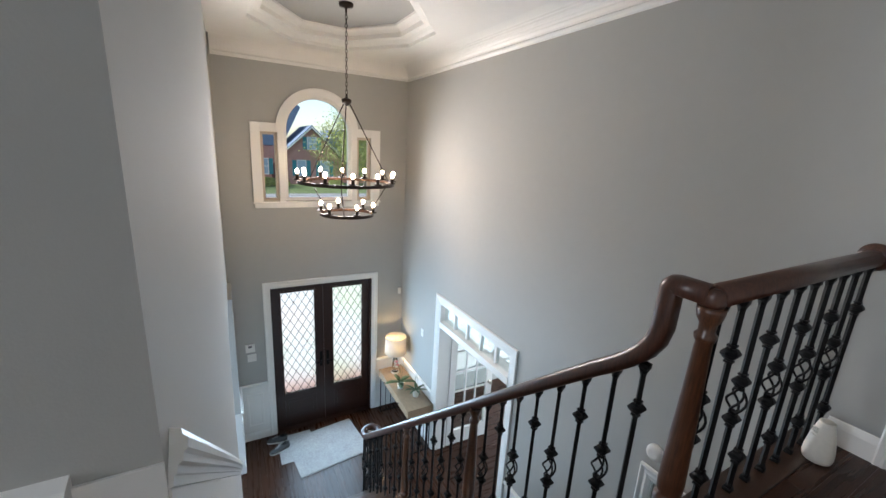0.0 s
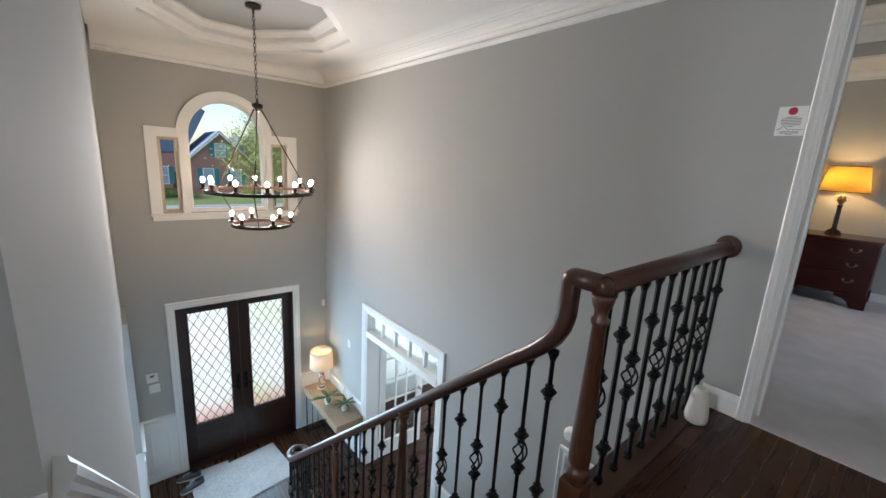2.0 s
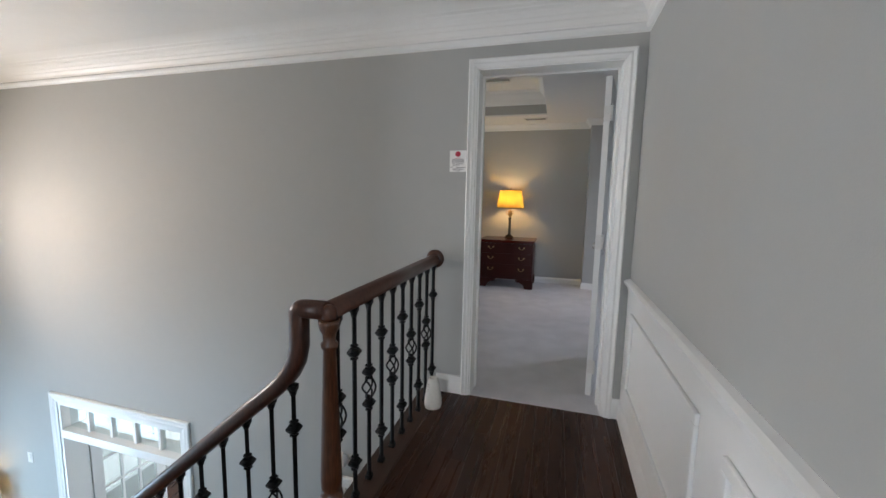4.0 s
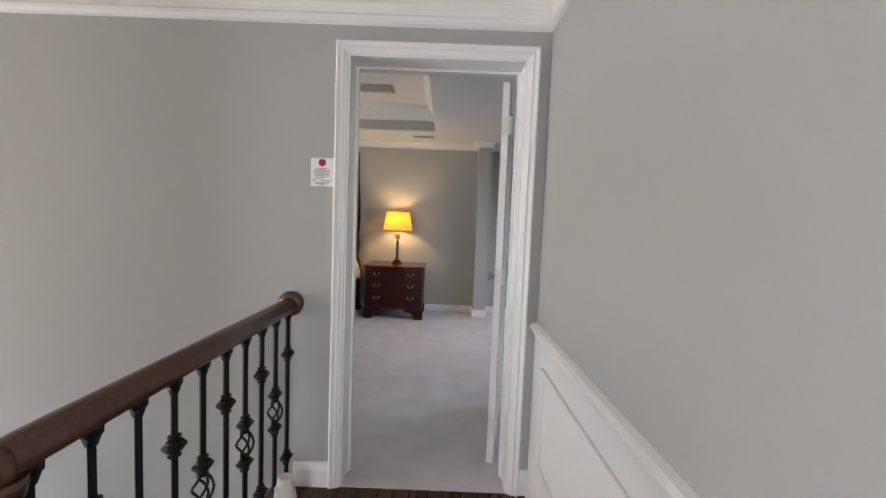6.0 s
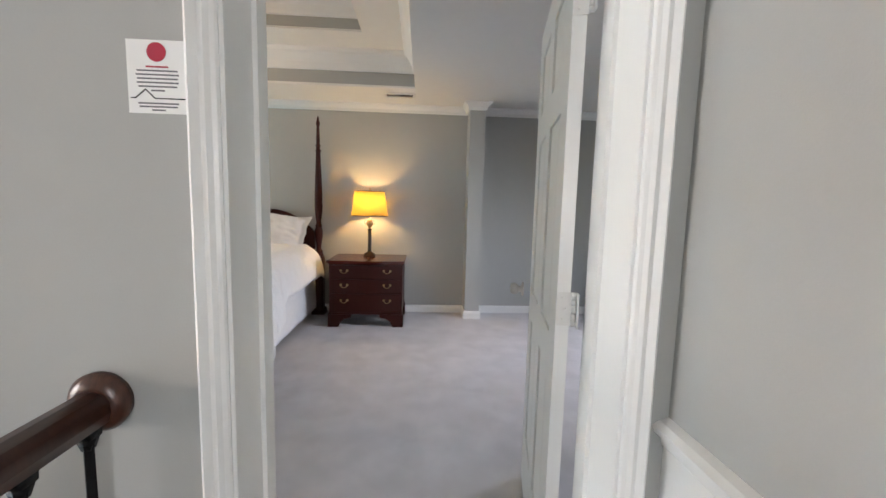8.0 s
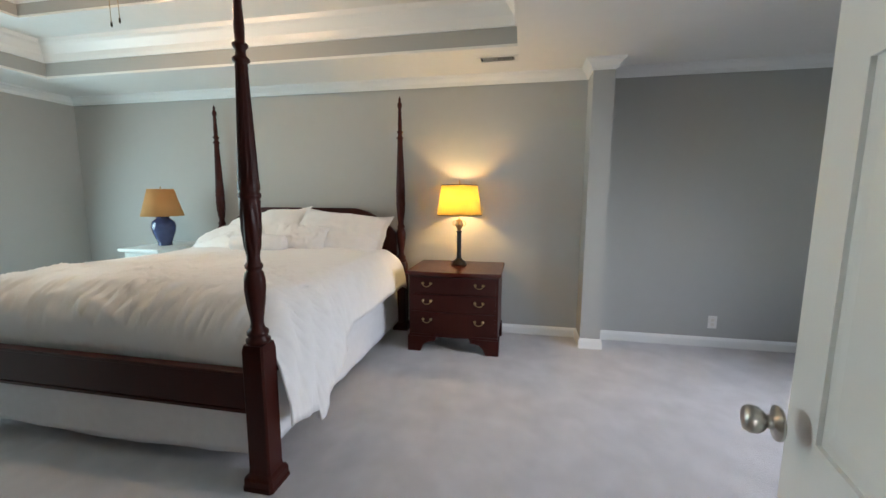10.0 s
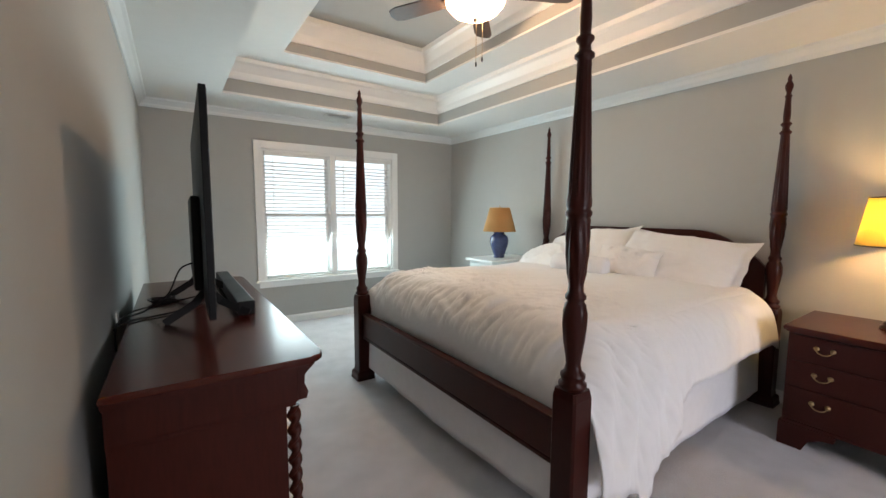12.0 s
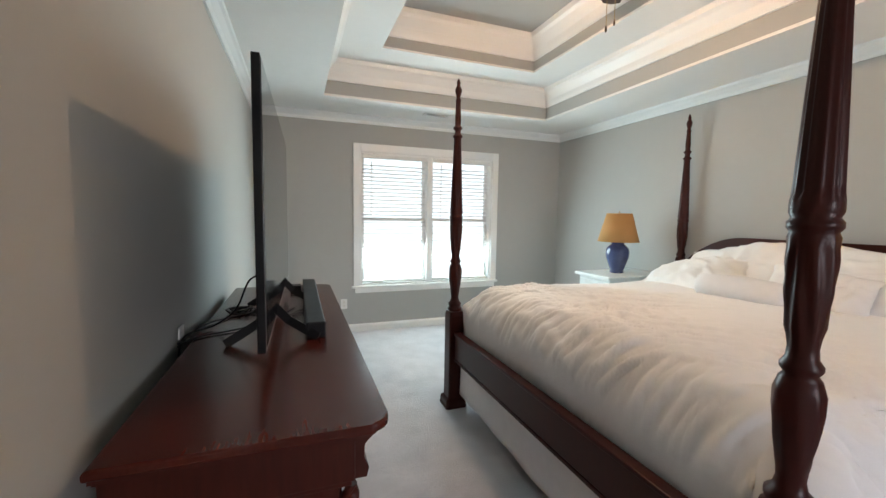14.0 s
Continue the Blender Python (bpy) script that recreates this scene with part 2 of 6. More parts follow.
def stair_wall():
    bm = bmesh.new()
    plan = [(0.466, 0.77), (0.466, 0.616)] + [(0.466 + 0.045 * math.sin(t * math.pi / 2), 0.616 + 1.9 * t) for t in np.linspace(0.06, 1, 14)] + [(0.40, 2.60), (0.28, 2.60), (0.28, 0.77)]
    lo = [bm.verts.new((x, y, LOW - 0.3)) for x, y in plan]
    hi = [bm.verts.new((x, y, 3.3)) for x, y in plan]
    bm.faces.new(lo[::-1])
    bm.faces.new(hi)
    for i in range(len(plan)):
        j = (i + 1) % len(plan)
        bm.faces.new((lo[i], lo[j], hi[j], hi[i]))
    return bm


setting("wall_stair_west", stair_wall(), PAINT, "pale curved wall that follows the stairs down")
setting("wall_foyer_west", panel_wall("x", 0.36, 0.48, 2.60, N, LOW - 0.3, 3.3, [(2.60, 5.11, LOW, -0.62)]), PAINT, "sage grey foyer wall over a wide opening")
# the rooms that open off the foyer, closed round
setting("wall_dining_west", panel_wall("x", -3.0, -2.85, 0.77, N, LOW, -0.3, [(3.0, 4.8, -2.2, -1.0)]), PAINT, "plain wall of the dining room")
setting("wall_dining_south", boxes((-2.85, 0.77, LOW, 0.28, 0.90, -0.3)), PAINT, "plain wall of the dining room")
setting("ceiling_dining", boxes((-2.85, 0.90, -0.44, 0.38, N, -0.3)), CEIL, "white ceiling of the dining room")
# east opening made for the study's fill lamp, not a known window
setting("wall_study_east", panel_wall("x", 6.6, 6.75, 1.2, 6.0, LOW, -0.35, [(2.9, 4.5, -2.4, -0.8)]), PAINT, "plain wall of the study")
setting("wall_study_south", boxes((BW, 1.2, LOW, 6.6, 1.35, -0.35)), PAINT, "plain wall of the study")
setting("wall_study_north", panel_wall("y", 5.6, 5.75, BW, 6.6, LOW, -0.35, [(4.0, 5.6, -2.72, -1.1)]), PAINT, "study wall with a window")
setting("ceiling_study", boxes((BW, 1.35, -0.5, 6.6, 5.6, -0.35)), CEIL, "white ceiling of the study")

# bedroom walls
setting("wall_bedroom_east", boxes((BE, BS, -0.3, BE + 0.15, 5.35, 3.3)), PAINT, "sage grey wall behind the bed")
setting("wall_bedroom_north", panel_wall("y", BN, BN + 0.15, BW, BE, -0.3, 3.3, [(4.29, 5.95, 0.54, 2.07)]), PAINT, "sage grey wall with a double window")
# the window opening is assumed, made for the added south light
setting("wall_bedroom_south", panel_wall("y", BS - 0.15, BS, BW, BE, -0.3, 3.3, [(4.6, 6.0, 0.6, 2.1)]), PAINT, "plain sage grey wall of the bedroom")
setting("wall_pilaster", boxes((6.70, -0.70, 0, BE, -0.53, BED)), PAINT, "sage grey painted pilaster where the wall steps")

# floors
setting("floor_bedroom", boxes((3.06, BS, -0.3, BE, BN, 0.0)), CARPET, "pale grey cut-pile carpet with faint footprints")
setting("floor_landing_base", boxes((-2.6, S, -0.3, E, 0.60, -0.019)), OAK, "dark subfloor of the landing")
setting("floor_foyer_base", boxes((-3.0, 0.6, LOW - 0.3, E, N, LOW - 0.019)), OAK, "dark subfloor of the foyer")
setting("floor_study", boxes((E, 1.2, LOW - 0.3, 6.75, 6.0, LOW)), OAK, "dark wood floor of the study")


# ---- ceilings ----
def hall_ceiling():
    bm = bmesh.new()
    cx, cy, hw, hl, cw, cl = 1.68, 4.31, 0.84, 1.01, 0.51, 0.67

    def octagon(grow, z):
        w, l, c, d = hw + grow, hl + grow, cw + grow * 0.55, cl + grow * 0.62
        return [bm.verts.new((cx + x, cy + y, z)) for x, y in ((w, l - d), (w - c, l), (-w + c, l), (-w, l - d), (-w, -l + d), (-w + c, -l), (w - c, -l), (w, -l + d))]
    rings = [octagon(g, TOP + z) for g, z in ((0, 0), (0, 0.035), (-0.03, 0.05), (-0.06, 0.075), (-0.12, 0.082), (-0.12, 0.13), (-0.15, 0.155), (-0.195, 0.175), (-0.20, 0.20))]
    for a, b in zip(rings, rings[1:]):
        for i in range(8):
            bm.faces.new((a[i], a[(i + 1) % 8], b[(i + 1) % 8], b[i]))
    o = rings[0]
    x0, x1, y0, y1 = -2.6, E - 0.19, S + 0.19, N - 0.19
    q = [bm.verts.new((x, y, TOP)) for x, y in ((x1, y1), (0.7, y1), (0.7, y0), (x1, y0))]
    bm.faces.new((q[0], q[1], o[2], o[1]))
    bm.faces.new((q[1], o[3], o[2]))
    bm.faces.new((q[1], q[2], o[4], o[3]))
    bm.faces.new((q[2], o[5], o[4]))
    bm.faces.new((q[2], q[3], o[6], o[5]))
    bm.faces.new((q[3], o[7], o[6]))
    bm.faces.new((q[3], q[0], o[0], o[7]))
    bm.faces.new((q[0], o[1], o[0]))
    far = [bm.verts.new((x, y, TOP)) for x, y in ((-2.7, y1), (-2.7, y0))]
    bm.faces.new((q[1], far[0], far[1], q[2]))
    return bm


def hall_cove():
    """The cove that rounds the ceiling into the walls, its middle run in fine steps."""
    bm = bmesh.new()
    path = [(-2.7, S, 0, 1, 1), (E, S, -1, 1, 1), (E, 4.2, -1, 0, 1), (E, 4.6, -1, 0, 0), (E, N, -1, -1, 0), (0.5, N, 0, -1, 0)]
    arc = range(0, 91, 2)
    rows = []
    for px, py, ix, iy, amount in path:
        row = []
        for deg in arc:
            step = 0.0045 * amount * (((deg - 20) % 9) / 9 - 0.35) if 20 <= deg <= 62 else 0.0
            c, q = (0.19 - step) * math.cos(radians(deg)), (0.19 - step) * math.sin(radians(deg))
            row.append(bm.verts.new((px + ix * (0.19 - c), py + iy * (0.19 - c), TOP - 0.19 + q)))
        rows.append(row)
    for a, b in zip(rows, rows[1:]):
        for i in range(len(arc) - 1):
            bm.faces.new((a[i], b[i], b[i + 1], a[i + 1]))
    return bm


setting("ceiling_hall", hall_ceiling(), CEIL, "white coved ceiling with a stepped octagonal recess")
setting("trim_hall_cove", hall_cove(), COVE, "cream cove with fine stepped mouldings under the hall ceiling")
bm = bmesh.new()
box(bm, 0.8, 3.2, TOP + 0.195, 2.6, 5.4, TOP + 0.23)
setting("ceiling_hall_recess", bm, PAINT, "grey painted panel inside the octagonal ceiling recess")
setting("ceiling_hall_roof", boxes((-2.75, S - 0.15, TOP + 0.9, E, N + 0.2, TOP + 1.0)), CEIL, "closed roof over the hall")

TRAY = (3.86, 0.083, 6.29, 4.56)
TRAY2 = (4.315, 0.54, 5.82, 4.105)


def frame_slab(bm, outer, inner, z0, z1):
    (ax, ay, bx, by), (cx, cy, dx, dy) = outer, inner
    box(bm, ax, ay, z0, cx, by, z1)
    box(bm, dx, ay, z0, bx, by, z1)
    box(bm, cx, ay, z0, dx, cy, z1)
    box(bm, cx, dy, z0, dx, by, z1)


bm = bmesh.new()
frame_slab(bm, (BW, BS, BE, BN), TRAY, BED, BED + 0.02)
setting("ceiling_bedroom", bm, CEIL, "white bedroom ceiling round a stepped tray")
bm = bmesh.new()
frame_slab(bm, (TRAY[0] - 0.02, TRAY[1] - 0.02, TRAY[2] + 0.02, TRAY[3] + 0.02), TRAY, BED + 0.02, 2.80)
frame_slab(bm, (TRAY2[0] - 0.02, TRAY2[1] - 0.02, TRAY2[2] + 0.02, TRAY2[3] + 0.02), TRAY2, 2.80, 3.10)
box(bm, TRAY2[0] - 0.02, TRAY2[1] - 0.02, 3.10, TRAY2[2] + 0.02, TRAY2[3] + 0.02, 3.13)
setting("ceiling_tray_sides", bm, PAINT, "grey painted sides and top of the ceiling tray")
bm = bmesh.new()
frame_slab(bm, TRAY, TRAY2, 2.78, 2.798)
setting("ceiling_tray_ledge", bm, CEIL, "pale ledge between the two steps of the tray")
setting("ceiling_bedroom_roof", boxes((BW, BS, 3.2, BE, BN, 3.3)), CEIL, "closed roof over the bedroom")

CROWN = [(0, 0), (0.012, 0), (0.018, 0.012), (0.022, 0.03), (0.05, 0.06), (0.065, 0.068), (0.07, 0.085), (0, 0.085)]


def loop_trim(name, rect, z, section, label, mat=WHITE, inward=True):
    x0, y0, x1, y1 = rect
    path = [(x0, y0, z), (x1, y0, z), (x1, y1, z), (x0, y1, z)]
    return setting(name, sweep(bmesh.new(), path, [(-s if inward else s, u) for s, u in section], closed=True), mat, label)


loop_trim("trim_tray_crown", TRAY, 2.60, [(s * 1.6, u * 2.1) for s, u in CROWN], "white crown moulding inside the ceiling tray")
loop_trim("trim_tray_crown_upper", TRAY2, 2.885, [(s * 1.6, u * 2.5) for s, u in CROWN], "white crown moulding at the top of the tray")


def run(name, pts, section, label, mat=WHITE):
    return setting(name, sweep(bmesh.new(), pts, section), mat, label)


LEFTWARD = lambda sec: [(-s, u) for s, u in sec]
# bedroom crown and baseboard, walked with the room on the left
zc = BED - 0.085
run("trim_bedroom_crown", [(BW, BS, zc), (BE, BS, zc), (BE, -0.70, zc), (6.70, -0.70, zc), (6.70, -0.53, zc), (BE, -0.53, zc), (BE, BN, zc), (BW, BN, zc), (BW, BS, zc)], LEFTWARD(CROWN), "white crown moulding round the bedroom")
BASE = [(0, 0), (0.016, 0), (0.016, 0.085), (0.012, 0.10), (0.006, 0.115), (0, 0.12)]
BEDBASE = [(s, u * 0.75) for s, u in BASE]
run("baseboard_bedroom", [(BW, -0.55, 0), (BW, BS, 0), (BE, BS, 0), (BE, -0.70, 0), (6.70, -0.70, 0), (6.70, -0.53, 0), (BE, -0.53, 0), (BE, BN, 0), (BW, BN, 0), (BW, 0.46, 0)], LEFTWARD(BEDBASE), "white baseboard round the bedroom")
run("baseboard_landing", [(E, 0.428, 0), (E, 0.60, 0)], LEFTWARD(BASE), "white baseboard beside the bedroom door")
run("baseboard_landing_corner", [(-2.6, S, 0), (E, S, 0), (E, -0.495, 0)], LEFTWARD(BASE), "white baseboard of the landing")
PICTURE = [(0, 0), (0.012, 0.004), (0.022, 0.016), (0.024, 0.03), (0.012, 0.044), (0, 0.05)]
zt = 2.185
run("trim_hall_crown", [(-2.6, S, zt), (E, S, zt), (E, N, zt), (0.525, N, zt)], LEFTWARD(PICTURE), "white moulding under the coved ceiling")
CHAIR = [(0, 0), (0.01, 0.004), (0.014, 0.02), (0.03, 0.034), (0.034, 0.05), (0.02, 0.06), (0, 0.066)]
RAILZ = 0.785
run("trim_landing_chair_rail", [(-2.6, S, RAILZ), (E, S, RAILZ)], LEFTWARD(CHAIR), "white chair rail along the landing")
setting("trim_landing_wainscot", boxes((-2.6, S + 0.0005, 0.12, E, S + 0.006, RAILZ)), WHITE, "white painted wall below the chair rail")
PICT = [(0, 0), (0.010, 0.002), (0.016, 0.012), (0.012, 0.026), (0.004, 0.034), (0, 0.036)]


def panel_frame(name, axis, at, out, a0, a1, z0, z1, label="white raised panel moulding"):
    """A rectangle of moulding on a wall; out is +1 or -1 along the wall's normal."""
    bm = bmesh.new()
    w, d = 0.036, 0.014
    for (u0, u1, v0, v1) in ((a0, a1, z0, z0 + w), (a0, a1, z1 - w, z1), (a0, a0 + w, z0 + w, z1 - w), (a1 - w, a1, z0 + w, z1 - w)):
        lo, hi = sorted((at, at + out * d))
        box(bm, *((u0, lo, v0, u1, hi, v1) if axis == "y" else (lo, u0, v0, hi, u1, v1)), bevel=0.005)
    return setting(name, bm, WHITE, label)


for k, (a0, a1) in enumerate(((1.775, 2.825), (0.54, 1.59), (-0.695, 0.355), (-1.93, -0.88))):
    panel_frame("trim_landing_panel_%d" % (k + 1), "y", S + 0.006, 1, a0, a1, 0.245, 0.695)

# ---- doorway and door of the bedroom ----
CASING = [(0, 0), (0.085, 0), (0.085, 0.020), (0.074, 0.026), (0.062, 0.022), (0.050, 0.018), (0.034, 0.020), (0.020, 0.014), (0.006, 0.012), (0, 0.008)]


def casing(bm, axis, at, out, a0, a1, z0, z1, width=0.085, deep=1.0):
    """A three-sided moulded casing round an opening, mitred at the top corners; its foot stands at z0."""
    k = width / 0.085
    rows = []
    for (u, w), (du, dw) in zip(((a0, z0), (a0, z1), (a1, z1), (a1, z0)), ((-1, 0), (-1, 1), (1, 1), (1, 0))):
        ring = []
        for s, d in CASING:
            p, q, r = u + du * s * k, at + out * d * deep, w + dw * s * k
            ring.append(bm.verts.new((p, q, r) if axis == "y" else (q, p, r)))
        rows.append(ring)
    n = len(CASING)
    for a, b in zip(rows, rows[1:]):
        for i in range(n):
            bm.faces.new((a[i], a[(i + 1) % n], b[(i + 1) % n], b[i]))
    bm.faces.new(rows[0])
    bm.faces.new(rows[-1][::-1])
    return bm


def door_frame(name, label, axis, f0, f1, hole, sides=(1, 1), width=0.085):
    a0, a1, z0, z1 = hole
    ob = tagged(new(name), label, "door frame", kind="structure")
    bm = bmesh.new()
    t = 0.02
    lo, hi = f0 - 0.004, f1 + 0.004
    for r in ((a0 - 0.001, a0 + t, z0, z1 - t), (a1 - t, a1 + 0.001, z0, z1 - t), (a0, a1, z1 - t, z1 + 0.001)):
        box(bm, *((r[0], lo, r[2], r[1], hi, r[3]) if axis == "y" else (lo, r[0], r[2], hi, r[1], r[3])), bevel=0.002)
    part("jamb", bm, WHITE, ob)
    for side, at, out in ((sides[0], f0, -1), (sides[1], f1, 1)):
        if side:
            part("casing", casing(bmesh.new(), axis, at, out, a0 + 0.012, a1 - 0.012, z0, z1 - 0.012, width), WHITE, ob)
    return ob


frame_ob = door_frame("door_frame_1", "white moulded casing round the bedroom doorway", "x", E, BW, (DOOR[0], DOOR[1], 0.0, DOOR[3]), width=0.054)
part("door_stop", boxes((3.12, DOOR[0] + 0.02, 0, 3.155, DOOR[0] + 0.031, 2.045), (3.12, DOOR[1] - 0.031, 0, 3.155, DOOR[1] - 0.02, 2.045), (3.12, DOOR[0] + 0.031, 2.034, 3.155, DOOR[1] - 0.031, 2.045)), WHITE, frame_ob)
part("threshold_edge", boxes((2.995, DOOR[0] + 0.02, -0.02, 3.06, DOOR[1] - 0.02, 0.006), bevel=0.002), CARPET, frame_ob)


def panel_door(bm, w, h, t, panels, rail=0.012):
    """A door leaf from x = 0 to w, y = 0 to t, with moulded sunk panels on both faces."""
    box(bm, 0, 0.008, 0, w, t - 0.008, h)
    xs = sorted({0, w, *[p[0] for p in panels], *[p[1] for p in panels]})
    for face in (0, 1):
        y0, y1 = (0, 0.008) if face == 0 else (t - 0.008, t)
        for x0, x1 in zip(xs, xs[1:]):
            z = 0
            for p in sorted((p for p in panels if p[0] <= x0 and p[1] >= x1), key=lambda p: p[2]):
                box(bm, x0, y0, z, x1, y1, p[2])
                z = p[3]
            box(bm, x0, y0, z, x1, y1, h)
        for px0, px1, pz0, pz1 in panels:
            y = 0.002 if face == 0 else t - 0.002
            a = [(px0 + 0.046, pz0 + 0.046), (px1 - 0.046, pz0 + 0.046), (px1 - 0.046, pz1 - 0.046), (px0 + 0.046, pz1 - 0.046)]
            b = [(px0 + 0.012, pz0 + 0.012), (px1 - 0.012, pz0 + 0.012), (px1 - 0.012, pz1 - 0.012), (px0 + 0.012, pz1 - 0.012)]
            yb = 0.0085 if face == 0 else t - 0.0085
            va, vb = [bm.verts.new((x, y, z)) for x, z in a], [bm.verts.new((x, yb, z)) for x, z in b]
            bm.faces.new(va)
            for i in range(4):
                bm.faces.new((va[i], va[(i + 1) % 4], vb[(i + 1) % 4], vb[i]))
    return bm


def knob_set(parent, x, z, t):
    bm = bmesh.new()
    for side in (-1, 1):
        prof = [(0.032, 0.0), (0.032, 0.006), (0.014, 0.010), (0.012, 0.020), (0.020, 0.026), (0.025, 0.034), (0.026, 0.046), (0.021, 0.055), (0.008, 0.058)]
        tmp = lathe(bmesh.new(), prof, 24)
        m = pose(x, t if side > 0 else 0, z, -90 * side, 0, 0)
        tmp.transform(m)
        data = bpy.data.meshes.new("tmp")
        tmp.to_mesh(data)
        tmp.free()
        bm.from_mesh(data)
        bpy.data.meshes.remove(data)
    part("door_knob", bm, NICKEL, parent, "satin nickel door knob")


leaf = tagged(new("door_1"), "white six-panel door standing open into the bedroom", "door", kind="structure")
leaf.matrix_world = pose(BW + 0.022, -0.364, 0.012, 0, 0, -11.0)
PANELS = [(a, b, c, d) for c, d in ((0.24, 0.80), (0.92, 1.55), (1.66, 1.90)) for a, b in ((0.11, 0.34), (0.435, 0.665))]
part("leaf", panel_door(bmesh.new(), 0.775, 2.02, 0.035, PANELS).copy(), WHITE, leaf)
leaf.children[0].location = (0, -0.035, 0)
knob_set(leaf, 0.71, 0.925, 0.035)
leaf.children[1].location = (0, -0.035, 0)
for hz in (0.20, 1.02, 1.80):
    # one leaf let into the door's edge, the other on the jamb, round a knuckled pin
    bm = boxes((-0.003, -0.034, hz - 0.045, 0.0, -0.002, hz + 0.045), (-0.030, -0.052, hz - 0.045, -0.002, -0.049, hz + 0.045), (-0.006, -0.050, hz - 0.045, -0.003, -0.030, hz + 0.045))
    for k in range(5):
        lathe(bm, [(0.0062, 0), (0.0062, 0.0165)], 10, (-0.006, -0.043, hz - 0.045 + k * 0.0184))
    for dz in (-0.03, 0.0, 0.03):
        tmp = lathe(bmesh.new(), [(0.004, 0), (0.0025, 0.0012)], 8)
        tmp.transform(pose(-0.003, -0.015 - 0.006 * (dz == 0), hz + dz, 0, -90, 0))
        data = bpy.data.meshes.new("tmp")
        tmp.to_mesh(data)
        tmp.free()
        bm.from_mesh(data)
        bpy.data.meshes.remove(data)
    part("hinge", bm, PLASTIC, leaf, "white painted butt hinge")

# ---- stairs ----
RISE, RUN, EDGE, STEPS = 3.12 / 14, 0.255, 0.63, 14
stairs = tagged(new("stairs"), "dark oak stairs with white risers down to the foyer", "stairs", kind="structure")
bm = bmesh.new()
for k in range(1, STEPS):
    y0, y1, z = EDGE + (k - 1) * RUN, EDGE + k * RUN, -k * RISE
    x0, x1 = 0.505, 1.875
    if k >= STEPS - 3:
        x0 = 0.40 - 0.06 * (k - STEPS + 3)
        x1 = 1.875 + (0.16 if k == STEPS - 1 else 0.0)
    bm = boxes((x0 if k < 11 else 0.53, y0 - 0.012, z - 0.028, x1, y1, z), bevel=0.008)
    part("tread", bm, TREADOAK, stairs)
    part("riser", boxes((0.505, y1 - 0.03, z - RISE + 0.001, x1 - 0.03, y1 - 0.014, z - 0.029)), WHITE, stairs)
part("riser", boxes((0.505, EDGE - 0.03, -RISE + 0.001, 1.845, EDGE - 0.014, -0.029)), WHITE, stairs)
bm = bmesh.new()
prof = [(EDGE - 0.03, -0.30), (EDGE - 0.03, -0.03)]
for k in range(1, STEPS):
    prof += [(EDGE + (k - 1) * RUN - 0.03, -k * RISE - 0.03), (EDGE + k * RUN - 0.03, -k * RISE - 0.03)]
prof += [(EDGE + (STEPS - 1) * RUN - 0.03, LOW), (EDGE + (STEPS - 1) * RUN - 0.4, LOW)]
for x0, x1 in ((1.815, 1.845),):
    a, b = [bm.verts.new((x0, y, z)) for y, z in prof], [bm.verts.new((x1, y, z)) for y, z in prof]
    bm.faces.new(a)
    bm.faces.new(b[::-1])
    for i in range(len(prof)):
        j = (i + 1) % len(prof)
        bm.faces.new((a[i], a[j], b[j], b[i]))
bmesh.ops.triangulate(bm, faces=bm.faces)
part("stringer", bm, WHITE, stairs)
setting("trim_landing_nosing", boxes((0.44, 0.56, -0.029, 1.74, EDGE + 0.012, 0.0), (1.74, 0.56, -0.029, E, 0.70, 0.0), bevel=0.008), TREADOAK, "dark oak nosing along the landing's edge")
setting("trim_landing_fascia", boxes((1.86, 0.60, -0.30, E, 0.68, -0.03)), WHITE, "white fascia under the landing's edge")
setting("ceiling_under_landing", boxes((1.86, S, -0.33, E, 0.66, -0.30)), CEIL, "white underside of the landing")

# ---- balustrade ----
rail_ob = tagged(new("balustrade"), "dark walnut handrail on black iron balusters with twisted baskets", "railing", kind="structure")


def rail_x(y):
    return 1.80 + 0.012 * max(0, y - 0.8)


def rail_z(y):
    return 0.10 - 0.866 * (y - 1.43)


HAND = [(-0.030, -0.028), (-0.036, -0.008), (-0.034, 0.012), (-0.022, 0.027), (0, 0.031), (0.022, 0.027), (0.034, 0.012), (0.036, -0.008), (0.030, -0.028), (0.018, -0.034), (-0.018, -0.034)]
LEVEL = 0.868
goose = [(1.80, 0.655, LEVEL)]
goose += [(1.80, 0.757 + 0.022 * math.sin(a), LEVEL - 0.022 * (1 - math.cos(a))) for a in np.linspace(0, math.pi / 2 * 0.95, 4)]
goose += [(1.80, 0.780, 0.77), (1.80, 0.781, 0.715)]
goose += [(1.80, 0.793, 0.66), (1.80, 0.82, 0.61), (1.80, 0.865, 0.557), (1.80, 0.925, 0.502)]
slope = [(rail_x(y), y, rail_z(y) - 0.031) for y in np.linspace(1.0, 4.0, 26)]
end = (rail_x(4.0), 4.0, rail_z(4.0) - 0.031)
ease = [(end[0], 4.03, end[2] - 0.02), (end[0], 4.065, end[2] - 0.035)]
zc2 = end[2] - 0.042
spiral = []
for a in np.linspace(0, 1.72 * math.pi * 1.15, 34):
    r = 0.115 - 0.0125 * a
    spiral.append((end[0] + 0.115 - r * math.cos(a), 4.10 + r * math.sin(a), zc2))
part("handrail", sweep(bmesh.new(), goose + slope + ease + spiral, HAND, smooth=True), RAILWOOD, rail_ob)
part("handrail", sweep(bmesh.new(), [(1.80, 0.65, LEVEL), (2.97, 0.62, 0.893)], HAND, smooth=True), RAILWOOD, rail_ob)
